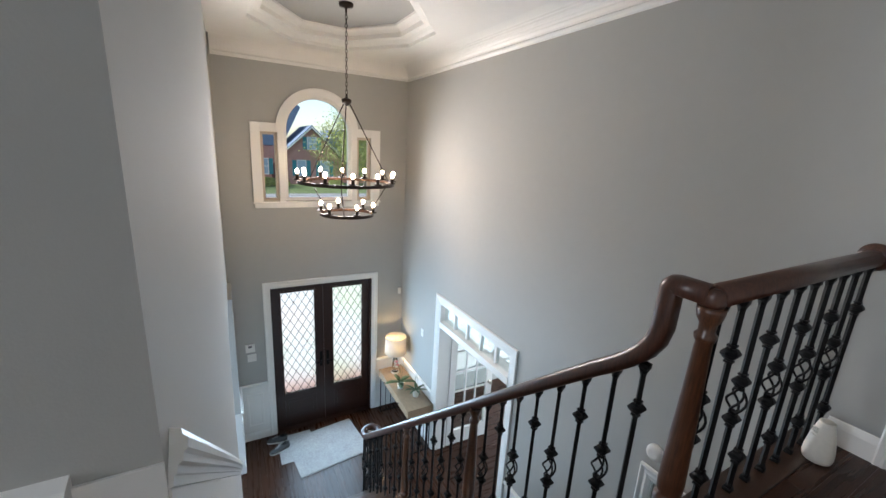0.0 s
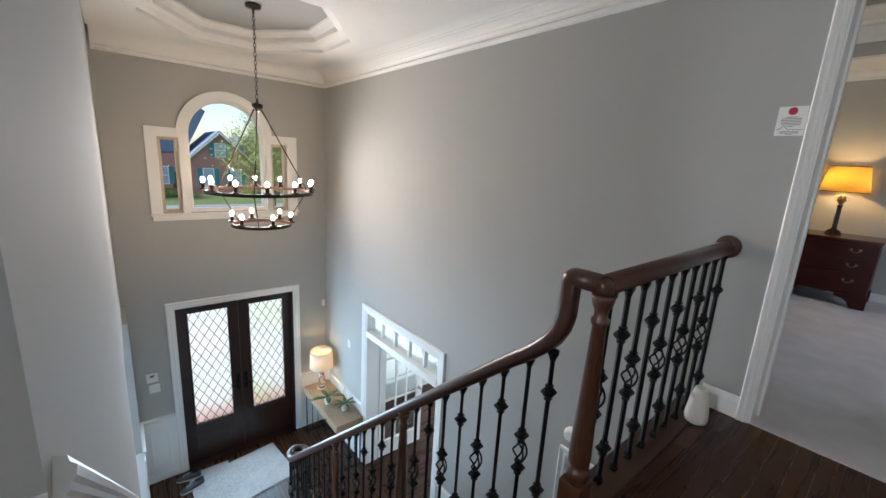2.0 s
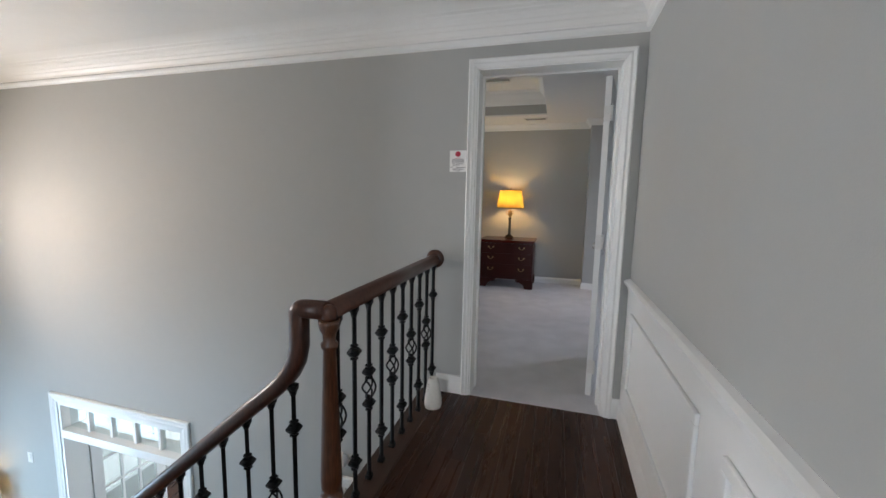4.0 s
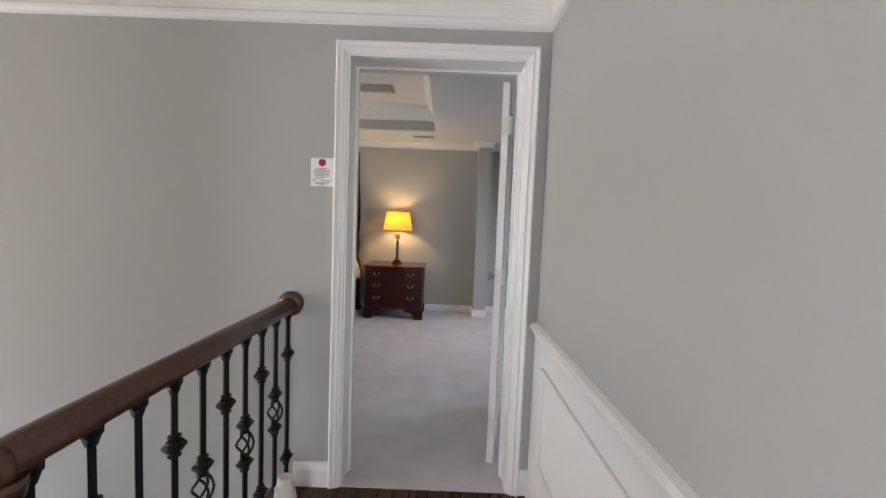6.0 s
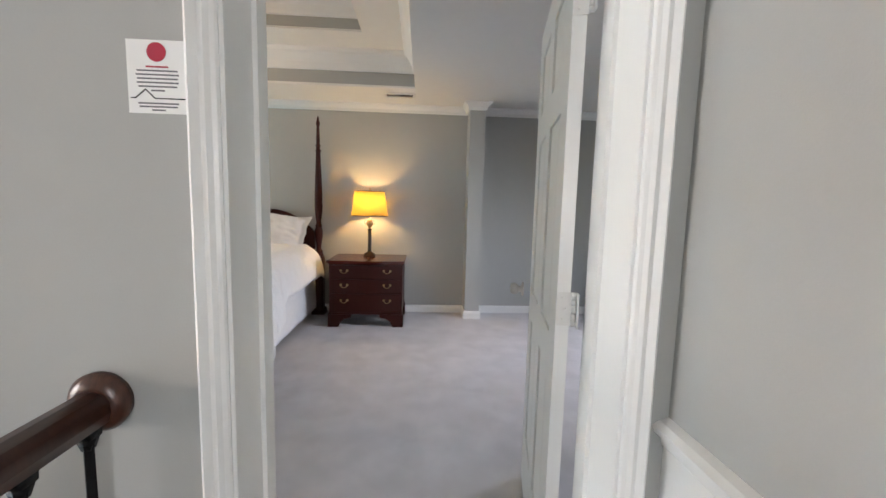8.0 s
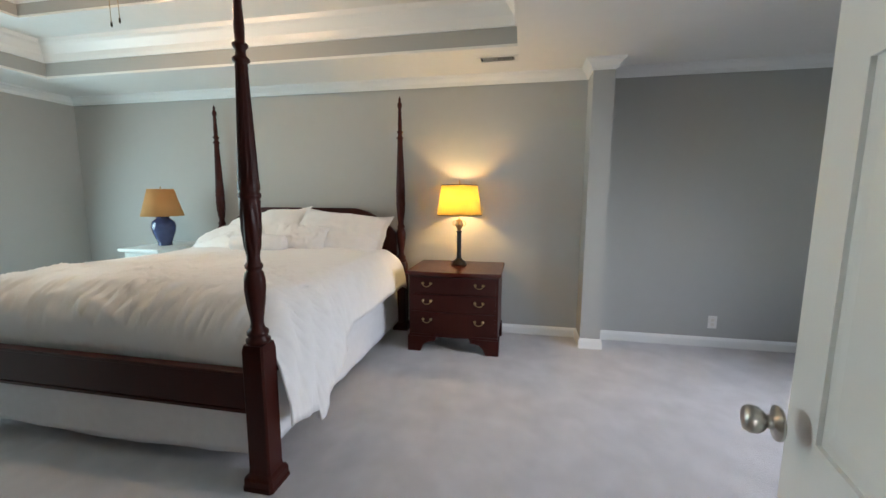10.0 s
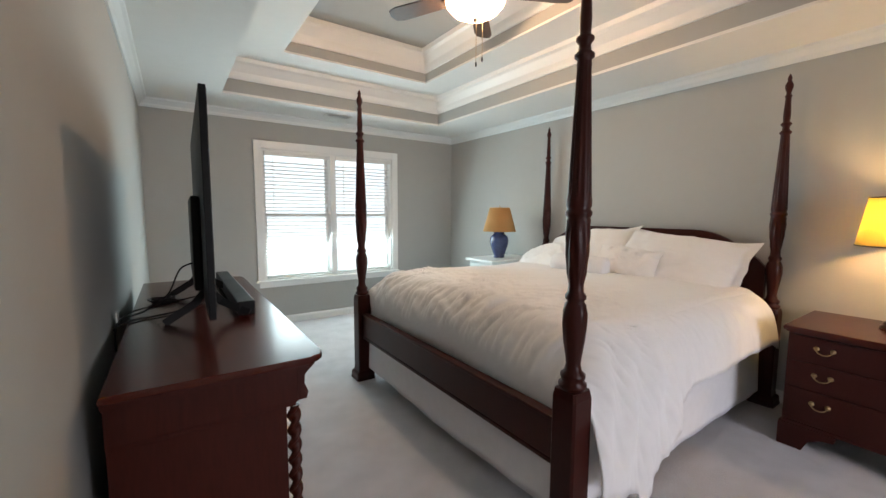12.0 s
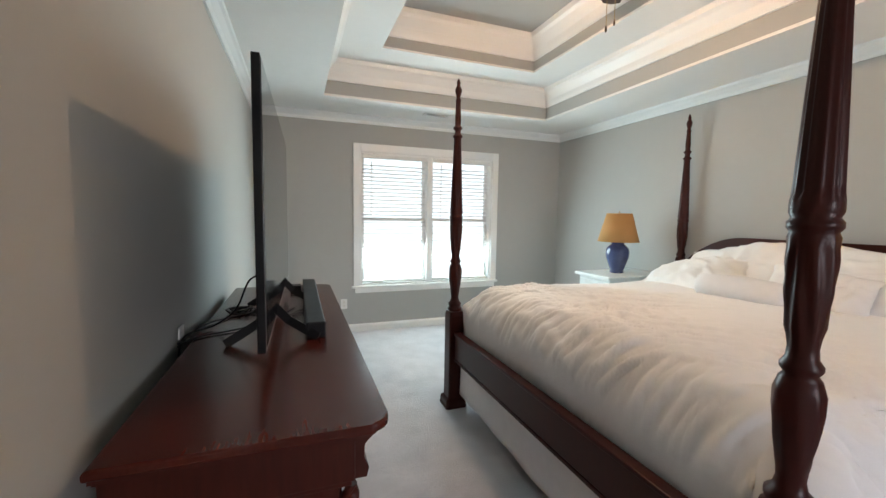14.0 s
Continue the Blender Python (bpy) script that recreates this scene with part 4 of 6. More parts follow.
# ---- bedroom: window and fittings ----
bw = tagged(new("window_3"), "white double window with raised slatted blinds", "window", kind="structure")
bm = bmesh.new()
for r in ((4.21, 0.54, 4.29, 2.16), (5.95, 0.54, 6.035, 2.16), (4.29, 2.07, 5.95, 2.16)):
    box(bm, r[0], BN - 0.02, r[1], r[2], BN, r[3], bevel=0.005)
part("window_frame", bm, WHITE, bw)
part("window_sill", boxes((4.19, BN - 0.045, 0.515, 6.05, BN, 0.54), (4.225, BN - 0.018, 0.455, 6.015, BN, 0.515), bevel=0.005), WHITE, bw)
part("window_jamb", boxes((4.29, BN, 0.54, 4.31, BN + 0.13, 2.07), (5.93, BN, 0.54, 5.95, BN + 0.13, 2.07), (4.31, BN, 2.05, 5.93, BN + 0.13, 2.07), (4.31, BN, 0.54, 5.93, BN + 0.13, 0.56)), WHITE, bw)
part("mullion", boxes((5.085, BN - 0.012, 0.56, 5.155, BN + 0.13, 2.05), bevel=0.004), WHITE, bw)
for x0, x1 in ((4.31, 5.085), (5.155, 5.93)):
    bm = bmesh.new()
    for z0, z1, y in ((0.56, 1.325, 0.075), (1.295, 2.05, 0.10)):
        b = 0.035
        for r in ((x0, z0, x0 + b, z1), (x1 - b, z0, x1, z1), (x0 + b, z0, x1 - b, z0 + b), (x0 + b, z1 - b, x1 - b, z1)):
            box(bm, r[0], BN + y, r[1], r[2], BN + y + 0.024, r[3])
    part("sash", bm, WHITE, bw)
    pane("pane", boxes((x0 + 0.035, BN + 0.085, 0.595, x1 - 0.035, BN + 0.089, 1.29)), bw)
    pane("pane", boxes((x0 + 0.035, BN + 0.110, 1.33, x1 - 0.035, BN + 0.114, 2.015)), bw)
    blind = thing("window_blind", "white wooden blind with its slats tilted open", "blind", ((x0 + x1) / 2, BN + 0.035, 0.57), "bedroom blinds")
    w = (x1 - x0) / 2 - 0.012
    part("valance", boxes((-w - 0.006, -0.045, 1.43, w + 0.006, -0.03, 1.475), bevel=0.004), PLASTIC, blind)
    part("bottom_rail", boxes((-w, -0.022, 0.0, w, 0.022, 0.022), bevel=0.004), PLASTIC, blind)
    data = None
    for k in range(31):
        if data is None:
            bm = bmesh.new()
            box(bm, -w, -0.024, -0.0015, w, 0.024, 0.0015)
            data = mesh("slat", bm, PLASTIC)
        s = new("slat", data)
        s.parent = blind
        s.matrix_basis = pose(0, 0, 0.05 + k * 0.0435, -11, 0, 0)
    for dx in (-0.27, 0.27):
        part("ladder_cord", tube(bmesh.new(), [(dx, -0.026, 0.01), (dx, -0.026, 1.42)], 0.0012, 5), PLASTIC, blind)
    part("tilt_wand", tube(bmesh.new(), [(-w + 0.09, -0.05, 1.40), (-w + 0.085, -0.055, 0.72)], 0.004, 6), PLASTIC, blind)


# assumed window that dresses the opening of the added south light
sw = tagged(new("window_4"), "assumed white framed window in the far part of the bedroom", "window", kind="structure")
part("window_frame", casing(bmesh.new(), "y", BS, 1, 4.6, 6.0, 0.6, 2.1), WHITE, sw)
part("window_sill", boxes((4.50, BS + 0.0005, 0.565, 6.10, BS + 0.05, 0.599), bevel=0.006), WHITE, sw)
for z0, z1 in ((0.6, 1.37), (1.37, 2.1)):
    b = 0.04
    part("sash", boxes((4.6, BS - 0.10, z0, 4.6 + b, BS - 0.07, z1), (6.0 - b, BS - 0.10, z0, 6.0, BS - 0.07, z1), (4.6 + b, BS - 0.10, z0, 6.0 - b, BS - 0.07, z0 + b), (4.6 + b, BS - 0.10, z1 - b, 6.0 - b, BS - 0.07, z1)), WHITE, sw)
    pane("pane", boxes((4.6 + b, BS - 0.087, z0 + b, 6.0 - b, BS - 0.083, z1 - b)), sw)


def vent(name, m, w, h, label):
    ob = tagged(new(name), label, "vent")
    ob.matrix_world = m
    part("frame", boxes((-w / 2, -h / 2, -0.010, w / 2, -h / 2 + 0.022, 0), (-w / 2, h / 2 - 0.022, -0.010, w / 2, h / 2, 0), (-w / 2, -h / 2 + 0.022, -0.010, -w / 2 + 0.03, h / 2 - 0.022, 0), (w / 2 - 0.03, -h / 2 + 0.022, -0.010, w / 2, h / 2 - 0.022, 0), bevel=0.003), PLASTIC, ob)
    part("backing", boxes((-w / 2 + 0.03, -h / 2 + 0.022, -0.002, w / 2 - 0.03, h / 2 - 0.022, 0)), BLACK, ob)
    n = int((w - 0.06) / 0.016)
    for k in range(n):
        bm = bmesh.new()
        box(bm, -0.0012, -h / 2 + 0.022, -0.006, 0.0012, h / 2 - 0.022, 0.006)
        bm.transform(pose(-w / 2 + 0.038 + k * 0.016, 0, -0.006, 0, 14 if k < n / 2 else -14, 0))
        part("louvre", bm, PLASTIC, ob)
    return ob


vent("ceiling_vent", pose(6.53, 0.245, BED, 0, 0, 90), 0.33, 0.15, "white ceiling vent with dark slots beside the tray")
vent("ceiling_vent", pose(5.06, 4.80, BED, 0, 0, 0), 0.30, 0.14, "white ceiling vent near the window wall")


def plate(name, m, w, h, label, category, kind="outlet"):
    """A wall plate that lies in its own xz plane, its face towards -y."""
    ob = tagged(new(name), label, category)
    ob.matrix_world = m
    part("plate", boxes((-w / 2, -0.006, -h / 2, w / 2, 0, h / 2), bevel=0.003), PLASTIC, ob)
    if kind == "outlet":
        for dz in (-0.02, 0.02):
            part("socket", boxes((-0.014, -0.008, dz - 0.013, 0.014, -0.006, dz + 0.013), bevel=0.0008), CERAMIC, ob)
    elif kind == "rocker":
        n = max(1, round(w / 0.05))
        for k in range(n):
            cx = (k - (n - 1) / 2) * 0.046
            part("rocker", boxes((cx - 0.015, -0.010, -0.033, cx + 0.015, -0.006, 0.033), bevel=0.0015), PLASTIC, ob)
    for dz in (-h / 2 + 0.012, h / 2 - 0.012):
        bm = lathe(bmesh.new(), [(0.003, 0), (0.002, 0.001)], 8)
        bm.transform(pose(0, -0.006, dz, 90))
        part("screw", bm, NICKEL, ob)
    return ob


plate("wall_outlet", pose(BE, -1.70, 0.23, 0, 0, -90), 0.072, 0.116, "white duplex outlet low on the grey wall", "outlet")
plate("wall_outlet", pose(4.10, BN, 0.335, 0, 0, 0), 0.072, 0.116, "white duplex outlet low beside the window", "outlet")
plate("light_switch", pose(BW, 1.03, 1.27, 0, 0, 90), 0.165, 0.118, "white triple rocker switch on the bedroom wall", "switch", "rocker")
th = tagged(new("thermostat"), "white wall keypad with a hinged cover", "keypad")
th.matrix_world = pose(BW, 1.03, 1.525, 0, 0, 90)
part("case", boxes((-0.075, -0.024, -0.06, 0.075, 0, 0.06), bevel=0.005), PLASTIC, th)
part("cover", boxes((-0.07, -0.03, -0.075, 0.045, -0.025, 0.05), bevel=0.003), PLASTIC, th)
part("button_strip", boxes((0.05, -0.027, -0.04, 0.07, -0.024, 0.05), bevel=0.001), CERAMIC, th)

# ---- the bed ----
POSTS = ((4.645, 1.165), (4.655, 3.20), (6.88, 1.19), (6.88, 3.235))
bed = thing("four_poster_bed", "dark mahogany four-poster bed with tall carved posts", "bed", (5.75, 2.2, 0))
UP = [(0.046, 0.690), (0.052, 0.702), (0.052, 0.712), (0.040, 0.722), (0.046, 0.736), (0.046, 0.748), (0.032, 0.762), (0.027, 0.785), (0.029, 0.81), (0.041, 0.88), (0.048, 0.945), (0.047, 0.985), (0.038, 1.015),
      (0.030, 1.026), (0.038, 1.038), (0.038, 1.048), (0.029, 1.062), (0.027, 1.085), (0.036, 1.13), (0.044, 1.21), (0.047, 1.28), (0.044, 1.325), (0.040, 1.335), (0.047, 1.345), (0.047, 1.357), (0.040, 1.366),
      (0.045, 1.378), (0.045, 1.42), (0.037, 1.62), (0.026, 1.875), (0.024, 1.888), (0.034, 1.897), (0.034, 1.907), (0.022, 1.918), (0.020, 1.94), (0.031, 1.955), (0.031, 1.963), (0.019, 1.973), (0.021, 2.03), (0.0155, 2.13),
      (0.021, 2.143), (0.014, 2.153), (0.013, 2.165), (0.022, 2.195), (0.023, 2.215), (0.012, 2.240), (0.011, 2.25), (0.014, 2.257), (0.008, 2.275), (0.003, 2.288)]
POSTROWS = fine(UP, 0.015)


def bed_post(x, y):
    bm = bmesh.new()
    lathe(bm, POSTROWS, 40, flute=(1.40, 1.872, 12, 0.2))
    # reeded upper vase
    for v in bm.verts:
        if 1.09 < v.co.z < 1.32 or 0.83 < v.co.z < 1.0:
            a, deep = math.atan2(v.co.y, v.co.x), 0.17 if v.co.z > 1.05 else 0.07
            k = 1 - deep * abs(math.sin(a * 4 + (v.co.z - 1.2) * 9 * (1 if math.sin(a * 2) > 0 else -1)))
            v.co.x, v.co.y = v.co.x * k, v.co.y * k
    ob = part("post", bm, MAHOGANY, bed, at=pose(x - 5.75, y - 2.2, 0))
    bm = bmesh.new()
    prof = [(0.078, 0.0), (0.078, 0.012), (0.074, 0.022), (0.074, 0.050), (0.068, 0.062), (0.056, 0.072), (0.054, 0.10), (0.054, 0.66), (0.048, 0.69)]
    rows = []
    for h, z in prof:
        c = h * 0.16
        rows.append([bm.verts.new((px, py, z)) for px, py in ((h, -h + c), (h, h - c), (h - c, h), (-h + c, h), (-h, h - c), (-h, -h + c), (-h + c, -h), (h - c, -h))])
    for a, b in zip(rows, rows[1:]):
        for i in range(8):
            bm.faces.new((a[i], a[(i + 1) % 8], b[(i + 1) % 8], b[i]))
    bm.faces.new(rows[0][::-1])
    bm.faces.new(rows[-1])
    part("post_base", bm, MAHOGANY, bed, at=pose(x - 5.75, y - 2.2, 0))


for p in POSTS:
    bed_post(*p)
o = Vector((5.75, 2.2, 0))
for nm, bx in (("footboard", (4.638, 1.22, 0.360, 4.672, 3.145, 0.525)), ("footboard_cap", (4.630, 1.22, 0.525, 4.684, 3.145, 0.545)), ("footboard_bead", (4.634, 1.22, 0.34, 4.68, 3.145, 0.36))):
    bm = boxes(bx, bevel=0.006)
    bm.transform(Matrix.Translation(-o))
    part(nm, bm, MAHOGANY, bed)
bm = bmesh.new()
pr = [(1.235, 0.42)] + [(y, 0.97 + 0.255 * math.sin(min(1, (0.5 - abs((y - 1.235) / 1.955 - 0.5)) * 4.0) * math.pi / 2) ** 0.8) for y in np.linspace(1.235, 3.19, 41)] + [(3.19, 0.42)]
a, b = [bm.verts.new((6.865, y, z)) for y, z in pr], [bm.verts.new((6.90, y, z)) for y, z in pr]
bm.faces.new(a)
bm.faces.new(b[::-1])
for i in range(len(pr)):
    j = (i + 1) % len(pr)
    bm.faces.new((a[i], a[j], b[j], b[i]))
bm.transform(Matrix.Translation(-o))
part("headboard", bm, MAHOGANY, bed)
for y in (1.24, 3.09):
    part("side_rail", boxes((4.70 - 5.75, y - 2.2, 0.30, 6.86 - 5.75, y + 0.04 - 2.2, 0.46), bevel=0.003), MAHOGANY, bed)
bm = boxes((4.80, 1.31, 0.30, 6.85, 3.06, 0.66), bevel=0.05)
bm.transform(Matrix.Translation(-o))
part("mattress", bm, LINEN, bed)


def cloth(n, m, f):
    bm = bmesh.new()
    grid = [[bm.verts.new(f(i / n, j / m)) for j in range(m + 1)] for i in range(n + 1)]
    for i in range(n):
        for j in range(m):
            q = bm.faces.new((grid[i][j], grid[i + 1][j], grid[i + 1][j + 1], grid[i][j + 1]))
            q.smooth = True
    return bm


def ns(x, y, z=0.0):
    return noise.noise(Vector((x, y, z)))


def thick(ob, t):
    m = ob.modifiers.new("thickness", "SOLIDIFY")
    m.thickness = t
    return ob


def skirt_pt(u, v):
    # round three sides: north, foot, south
    per = u * 6.2
    wave = 0.003 * math.sin(per * 17 + 4 * ns(per * 2, 1)) + 0.008 * ns(per * 3, 3)
    z = 0.455 * (1 - v) + (0.088 + 0.018 * ns(per * 1.1, 8)) * v
    k = wave * (0.25 + v) + 0.015 * v
    if per < 2.12:
        return (6.83 - per, 3.145 + k, z)
    if per < 4.08:
        return (4.695 - k, 3.16 - (per - 2.12), z)
    return (4.71 + (per - 4.08), 1.225 - k, z)


sk = solid("bed_skirt", cloth(260, 10, skirt_pt), SKIRT, "pale grey fabric bed skirt hanging to the carpet", "bed skirt")
thick(sk, 0.004)

TOPZ = 0.825


def duvet_pt(u, v):
    # u runs from foot to head, v from the south hem over the top to the north hem
    x = 4.69 + u * 2.06
    hem_s = 0.14 + 0.36 * min(1, max(0, (x - 4.98) / 0.50)) ** 0.75 + 0.008 * ns(x * 5, 4) if x > 4.95 else 0.20 + 0.25 * (4.95 - x)
    hem_n = 0.36 + 0.02 * ns(x * 5, 9)
    s = v * 3.3                              # rough arc length across
    top = TOPZ + 0.055 * math.sin(math.pi * min(1, max(0, (v - 0.17) / 0.66))) ** 0.7
    edge_s, edge_n = 1.205, 3.165
    if v < 0.2:
        t = v / 0.2
        a = t * math.pi / 2
        flare = 0.055 * (1 - t) ** 1.4 * (1.6 if x < 5.3 else 0.8)
        y = edge_s - 0.055 - flare + 0.15 * (1 - math.cos(a)) * 0.9
        z = hem_s + (top - hem_s) * math.sin(a) ** 0.72
    elif v > 0.8:
        t = (1 - v) / 0.2
        a = t * math.pi / 2
        y = edge_n + 0.05 - 0.15 * (1 - math.cos(a)) * 0.9
        z = hem_n + (top - hem_n) * math.sin(a) ** 0.72
    else:
        t = (v - 0.2) / 0.6
        y = (edge_s + 0.08) + (edge_n - edge_s - 0.165) * t
        z = top
    # the foot end rolls down behind the footboard
    f = max(0, 1 - (x - 4.69) / 0.24)
    if 0.08 < v < 0.92:
        z -= (TOPZ - 0.42) * (1 - math.sqrt(max(0, 1 - f * f))) * min(1, (v - 0.08) / 0.12) * min(1, (0.92 - v) / 0.12)
    # creases
    side = v < 0.2
    fold = 0.0
    low = min(1.0, max(0.0, (5.95 - x) / 0.75))
    for k, (fx, fy, amp) in enumerate(((4.2, 0.9, 0.012), (8.5, 1.5, 0.016), (15, 2.6, 0.017), (25, 5.0, 0.008))):
        w = ns(x * 1.5, y * 1.5, 7 + k) * 0.22
        q = ns((y + x * 0.6 + w) * fx, (x - y * 0.6 + w) * fy, k * 3.1)
        patch = min(1.0, max(0.3, 0.65 + 1.5 * ns(x * 1.9, y * 1.9, 20 + k)))
        fold += amp * max(0, 1 - abs(q) * 3.6) ** 1.7 * patch * (0.15 + 0.85 * low)
    cross = ns((x - y * 0.25) * 9.0, (y + x * 0.3) * 2.6, 31)
    fold += 0.010 * max(0, 1 - abs(cross) * 4.0) * low * min(1.0, max(0.0, 0.4 + 2 * ns(x * 1.6, y * 1.6, 40)))
    z += fold * (0.35 if side else 1.0) + 0.012 * ns(x * 1.6, y * 1.6, 2)
    if not side:
        x = max(4.712, x - fold * 0.9 * min(1.0, 1.6 * f))
    if side:
        near = min(1.0, max(0.25, (5.6 - x) / 0.5))
        y -= 0.022 * near * math.sin((x - 0.45 * (z - 0.4)) * 34 + 3 * ns(x * 2, z * 2)) * (1 - (v / 0.2) ** 2) * min(1.0, 0.35 + v / 0.2) + fold * 0.6
        y += 0.02 * ns(x * 3, z * 3, 5)
    # the turned-back head end
    if u > 0.93:
        z -= 0.05 * ((u - 0.93) / 0.07) ** 2
    return (x, y, z)


dv = solid("duvet", cloth(260, 290, duvet_pt), LINEN, "rumpled white cotton duvet spread over the bed", "duvet")
thick(dv, -0.012)


def pillow(name, at, rot, size, label, flange=0.0, puff=1.0, seed=0.0):
    w, h, t = size

    def f(side):
        def g(u, v):
            a, b = 2 * u - 1, 2 * v - 1
            ra, rb = max(abs(a), 1e-6), max(abs(b), 1e-6)
            ca, cb = min(1.0, ra / (1 - flange)), min(1.0, rb / (1 - flange * 1.4))
            inner = max(0.0, (1 - ca ** 2.6)) ** 0.5 * max(0.0, (1 - cb ** 2.6)) ** 0.5
            crease = max(0.0, 1 - abs(ns(a * 3.2 + b, b * 2.2 - a * 0.8, seed + 14)) * 4)
            pinch = 1 - 0.06 * (1 - abs(b)) * abs(a) ** 3 - 0.04 * (1 - abs(a)) * abs(b) ** 3
            z = side * (t / 2 * inner * (1 + 0.25 * ns(a * 1.5, b * 1.5, seed)) + 0.010 * inner * (1 - abs(ns(a * 4, b * 3, seed + 5)) * 2) + 0.014 * crease * inner * puff) + side * 0.004
            tip = 1 + 0.07 * (ra * rb) ** 5
            return (a * w / 2 * tip * (1 + 0.03 * ns(b * 3, seed)), b * h / 2 * pinch * tip + 0.02 * ns(a * 2, seed + 2), z + 0.012 * ns(a * 2.2, b * 2.2, seed + 9))
        return g
    bm = cloth(48, 36, f(1))
    low = cloth(48, 36, f(-1))
    data = bpy.data.meshes.new("tmp")
    low.to_mesh(data)
    low.free()
    bm.from_mesh(data)
    bpy.data.meshes.remove(data)
    bmesh.ops.remove_doubles(bm, verts=bm.verts, dist=0.009)
    ob = solid(name, bm, LINEN, label, "pillow")
    ob.matrix_world = pose(*at, *rot)
    return ob


pillow("pillow", (6.60, 1.73, 0.965), (46, 5, -86), (0.90, 0.59, 0.26), "large white pillow with a flanged edge against the headboard", flange=0.09, seed=1)
pillow("pillow", (6.62, 2.60, 0.955), (44, -9, -97), (1.00, 0.58, 0.27), "large white pillow slumped against the headboard", flange=0.07, seed=4)
pillow("pillow", (6.44, 2.78, 0.905), (24, -7, -103), (0.80, 0.48, 0.21), "crumpled white pillow lying before the others", puff=1.6, seed=3.5)
pillow("throw_pillow", (6.33, 1.96, 0.965), (50, 5, -78), (0.44, 0.27, 0.15), "small white oblong cushion on the duvet", seed=6)
bm = bmesh.new()
rows = [(0.02, -0.235), (0.06, -0.232), (0.075, -0.22), (0.082, -0.15), (0.085, 0.0), (0.082, 0.15), (0.075, 0.22), (0.06, 0.232), (0.02, 0.235)]
lathe(bm, rows, 28)
for v in bm.verts:
    v.co.x += 0.008 * ns(v.co.x * 20, v.co.z * 6)
    v.co.y += 0.008 * ns(v.co.y * 20, v.co.z * 6, 4)
bo = solid("bolster_pillow", bm, SKIRT, "pale bolster cushion lying on the duvet", "pillow")
bo.matrix_world = pose(6.13, 2.24, 0.935, 90, 0, 8)

# ---- nightstand with the lit lamp ----


def bail_pull(parent, y, z, x):
    bm = bmesh.new()
    for dy in (-0.034, 0.034):
        tmp = [(0.013, 0), (0.013, 0.003), (0.006, 0.005), (0.006, 0.012)]
        n = len(bm.verts)
        lathe(bm, tmp, 12)
        bm.verts.ensure_lookup_table()
        for v in bm.verts[n:]:
            px, py, pz = v.co
            v.co = (x - pz, y + dy + py, z + px)
    pts = [(x - 0.012 - 0.006 * math.sin(t * math.pi), y - 0.034 * math.cos(t * math.pi), z - 0.026 * math.sin(t * math.pi)) for t in np.linspace(0, 1, 13)]
    tube(bm, pts, 0.0034, 6)
    part("bail_pull", bm, BRASS, parent, "aged brass bail pull")


def bowed(bm, x0, x1, y0, y1, z0, z1, bow, n=14):
    """A block whose front face (towards -x) swells out in a shallow curve."""
    rows = []
    for i in range(n + 1):
        t = i / n
        f = x0 - bow * (0.5 - 0.5 * math.cos(2 * math.pi * t))
        y = y0 + (y1 - y0) * t
        rows.append([bm.verts.new(p) for p in ((f, y, z0), (f, y, z1), (x1, y, z1), (x1, y, z0))])
    for a, b in zip(rows, rows[1:]):
        for k in range(4):
            q = bm.faces.new((a[k], a[(k + 1) % 4], b[(k + 1) % 4], b[k]))
    bm.faces.new(rows[0])
    bm.faces.new(rows[-1][::-1])
    return bm


stand = thing("nightstand", "dark mahogany three-drawer chest with brass pulls", "nightstand", (6.64, 0.57, 0))
W = 0.385
part("body", bowed(bmesh.new(), -0.285, 0.29, -W, W, 0.135, 0.685, 0.016), MAHOGANY, stand)
bm = bowed(bmesh.new(), -0.315, 0.30, -W - 0.022, W + 0.022, 0.688, 0.712, 0.016)
bowed(bm, -0.30, 0.295, -W - 0.010, W + 0.010, 0.676, 0.689, 0.016)
bmesh.ops.bevel(bm, geom=[e for e in bm.edges if e.calc_length() > 0.02], offset=0.004, segments=2, affect="EDGES")
part("top", bm, MAHOGANY_TOP, stand)
for z0, z1 in ((0.20, 0.355), (0.372, 0.512), (0.529, 0.662)):
    bm = bowed(bmesh.new(), -0.293, -0.26, -W + 0.022, W - 0.022, z0, z1, 0.016)
    dr = part("drawer", bm, MAHOGANY, stand)
    for y in (-0.225, 0.225):
        bail_pull(dr, y, (z0 + z1) / 2 + 0.012, -0.301)
bm = bmesh.new()
for sy in (-1, 1):
    prof = [(W + 0.012, 0.0), (W + 0.012, 0.135), (W - 0.24, 0.135), (W - 0.23, 0.10), (W - 0.17, 0.09), (W - 0.125, 0.06), (W - 0.10, 0.0)]
    a, b = [bm.verts.new((-0.305, sy * y, z)) for y, z in prof], [bm.verts.new((-0.28, sy * y, z)) for y, z in prof]
    bm.faces.new(a)
    bm.faces.new(b[::-1])
    for i in range(len(prof)):
        j = (i + 1) % len(prof)
        bm.faces.new((a[i], a[j], b[j], b[i]))
    y0, y1 = sorted((sy * (W - 0.013), sy * (W + 0.012)))
    box(bm, -0.28, y0, 0, -0.17, y1, 0.135)
    box(bm, 0.20, y0, 0, 0.29, y1, 0.135)
box(bm, -0.30, -W, 0.135, 0.29, W, 0.155, bevel=0.004)
part("bracket_foot", bm, MAHOGANY, stand)



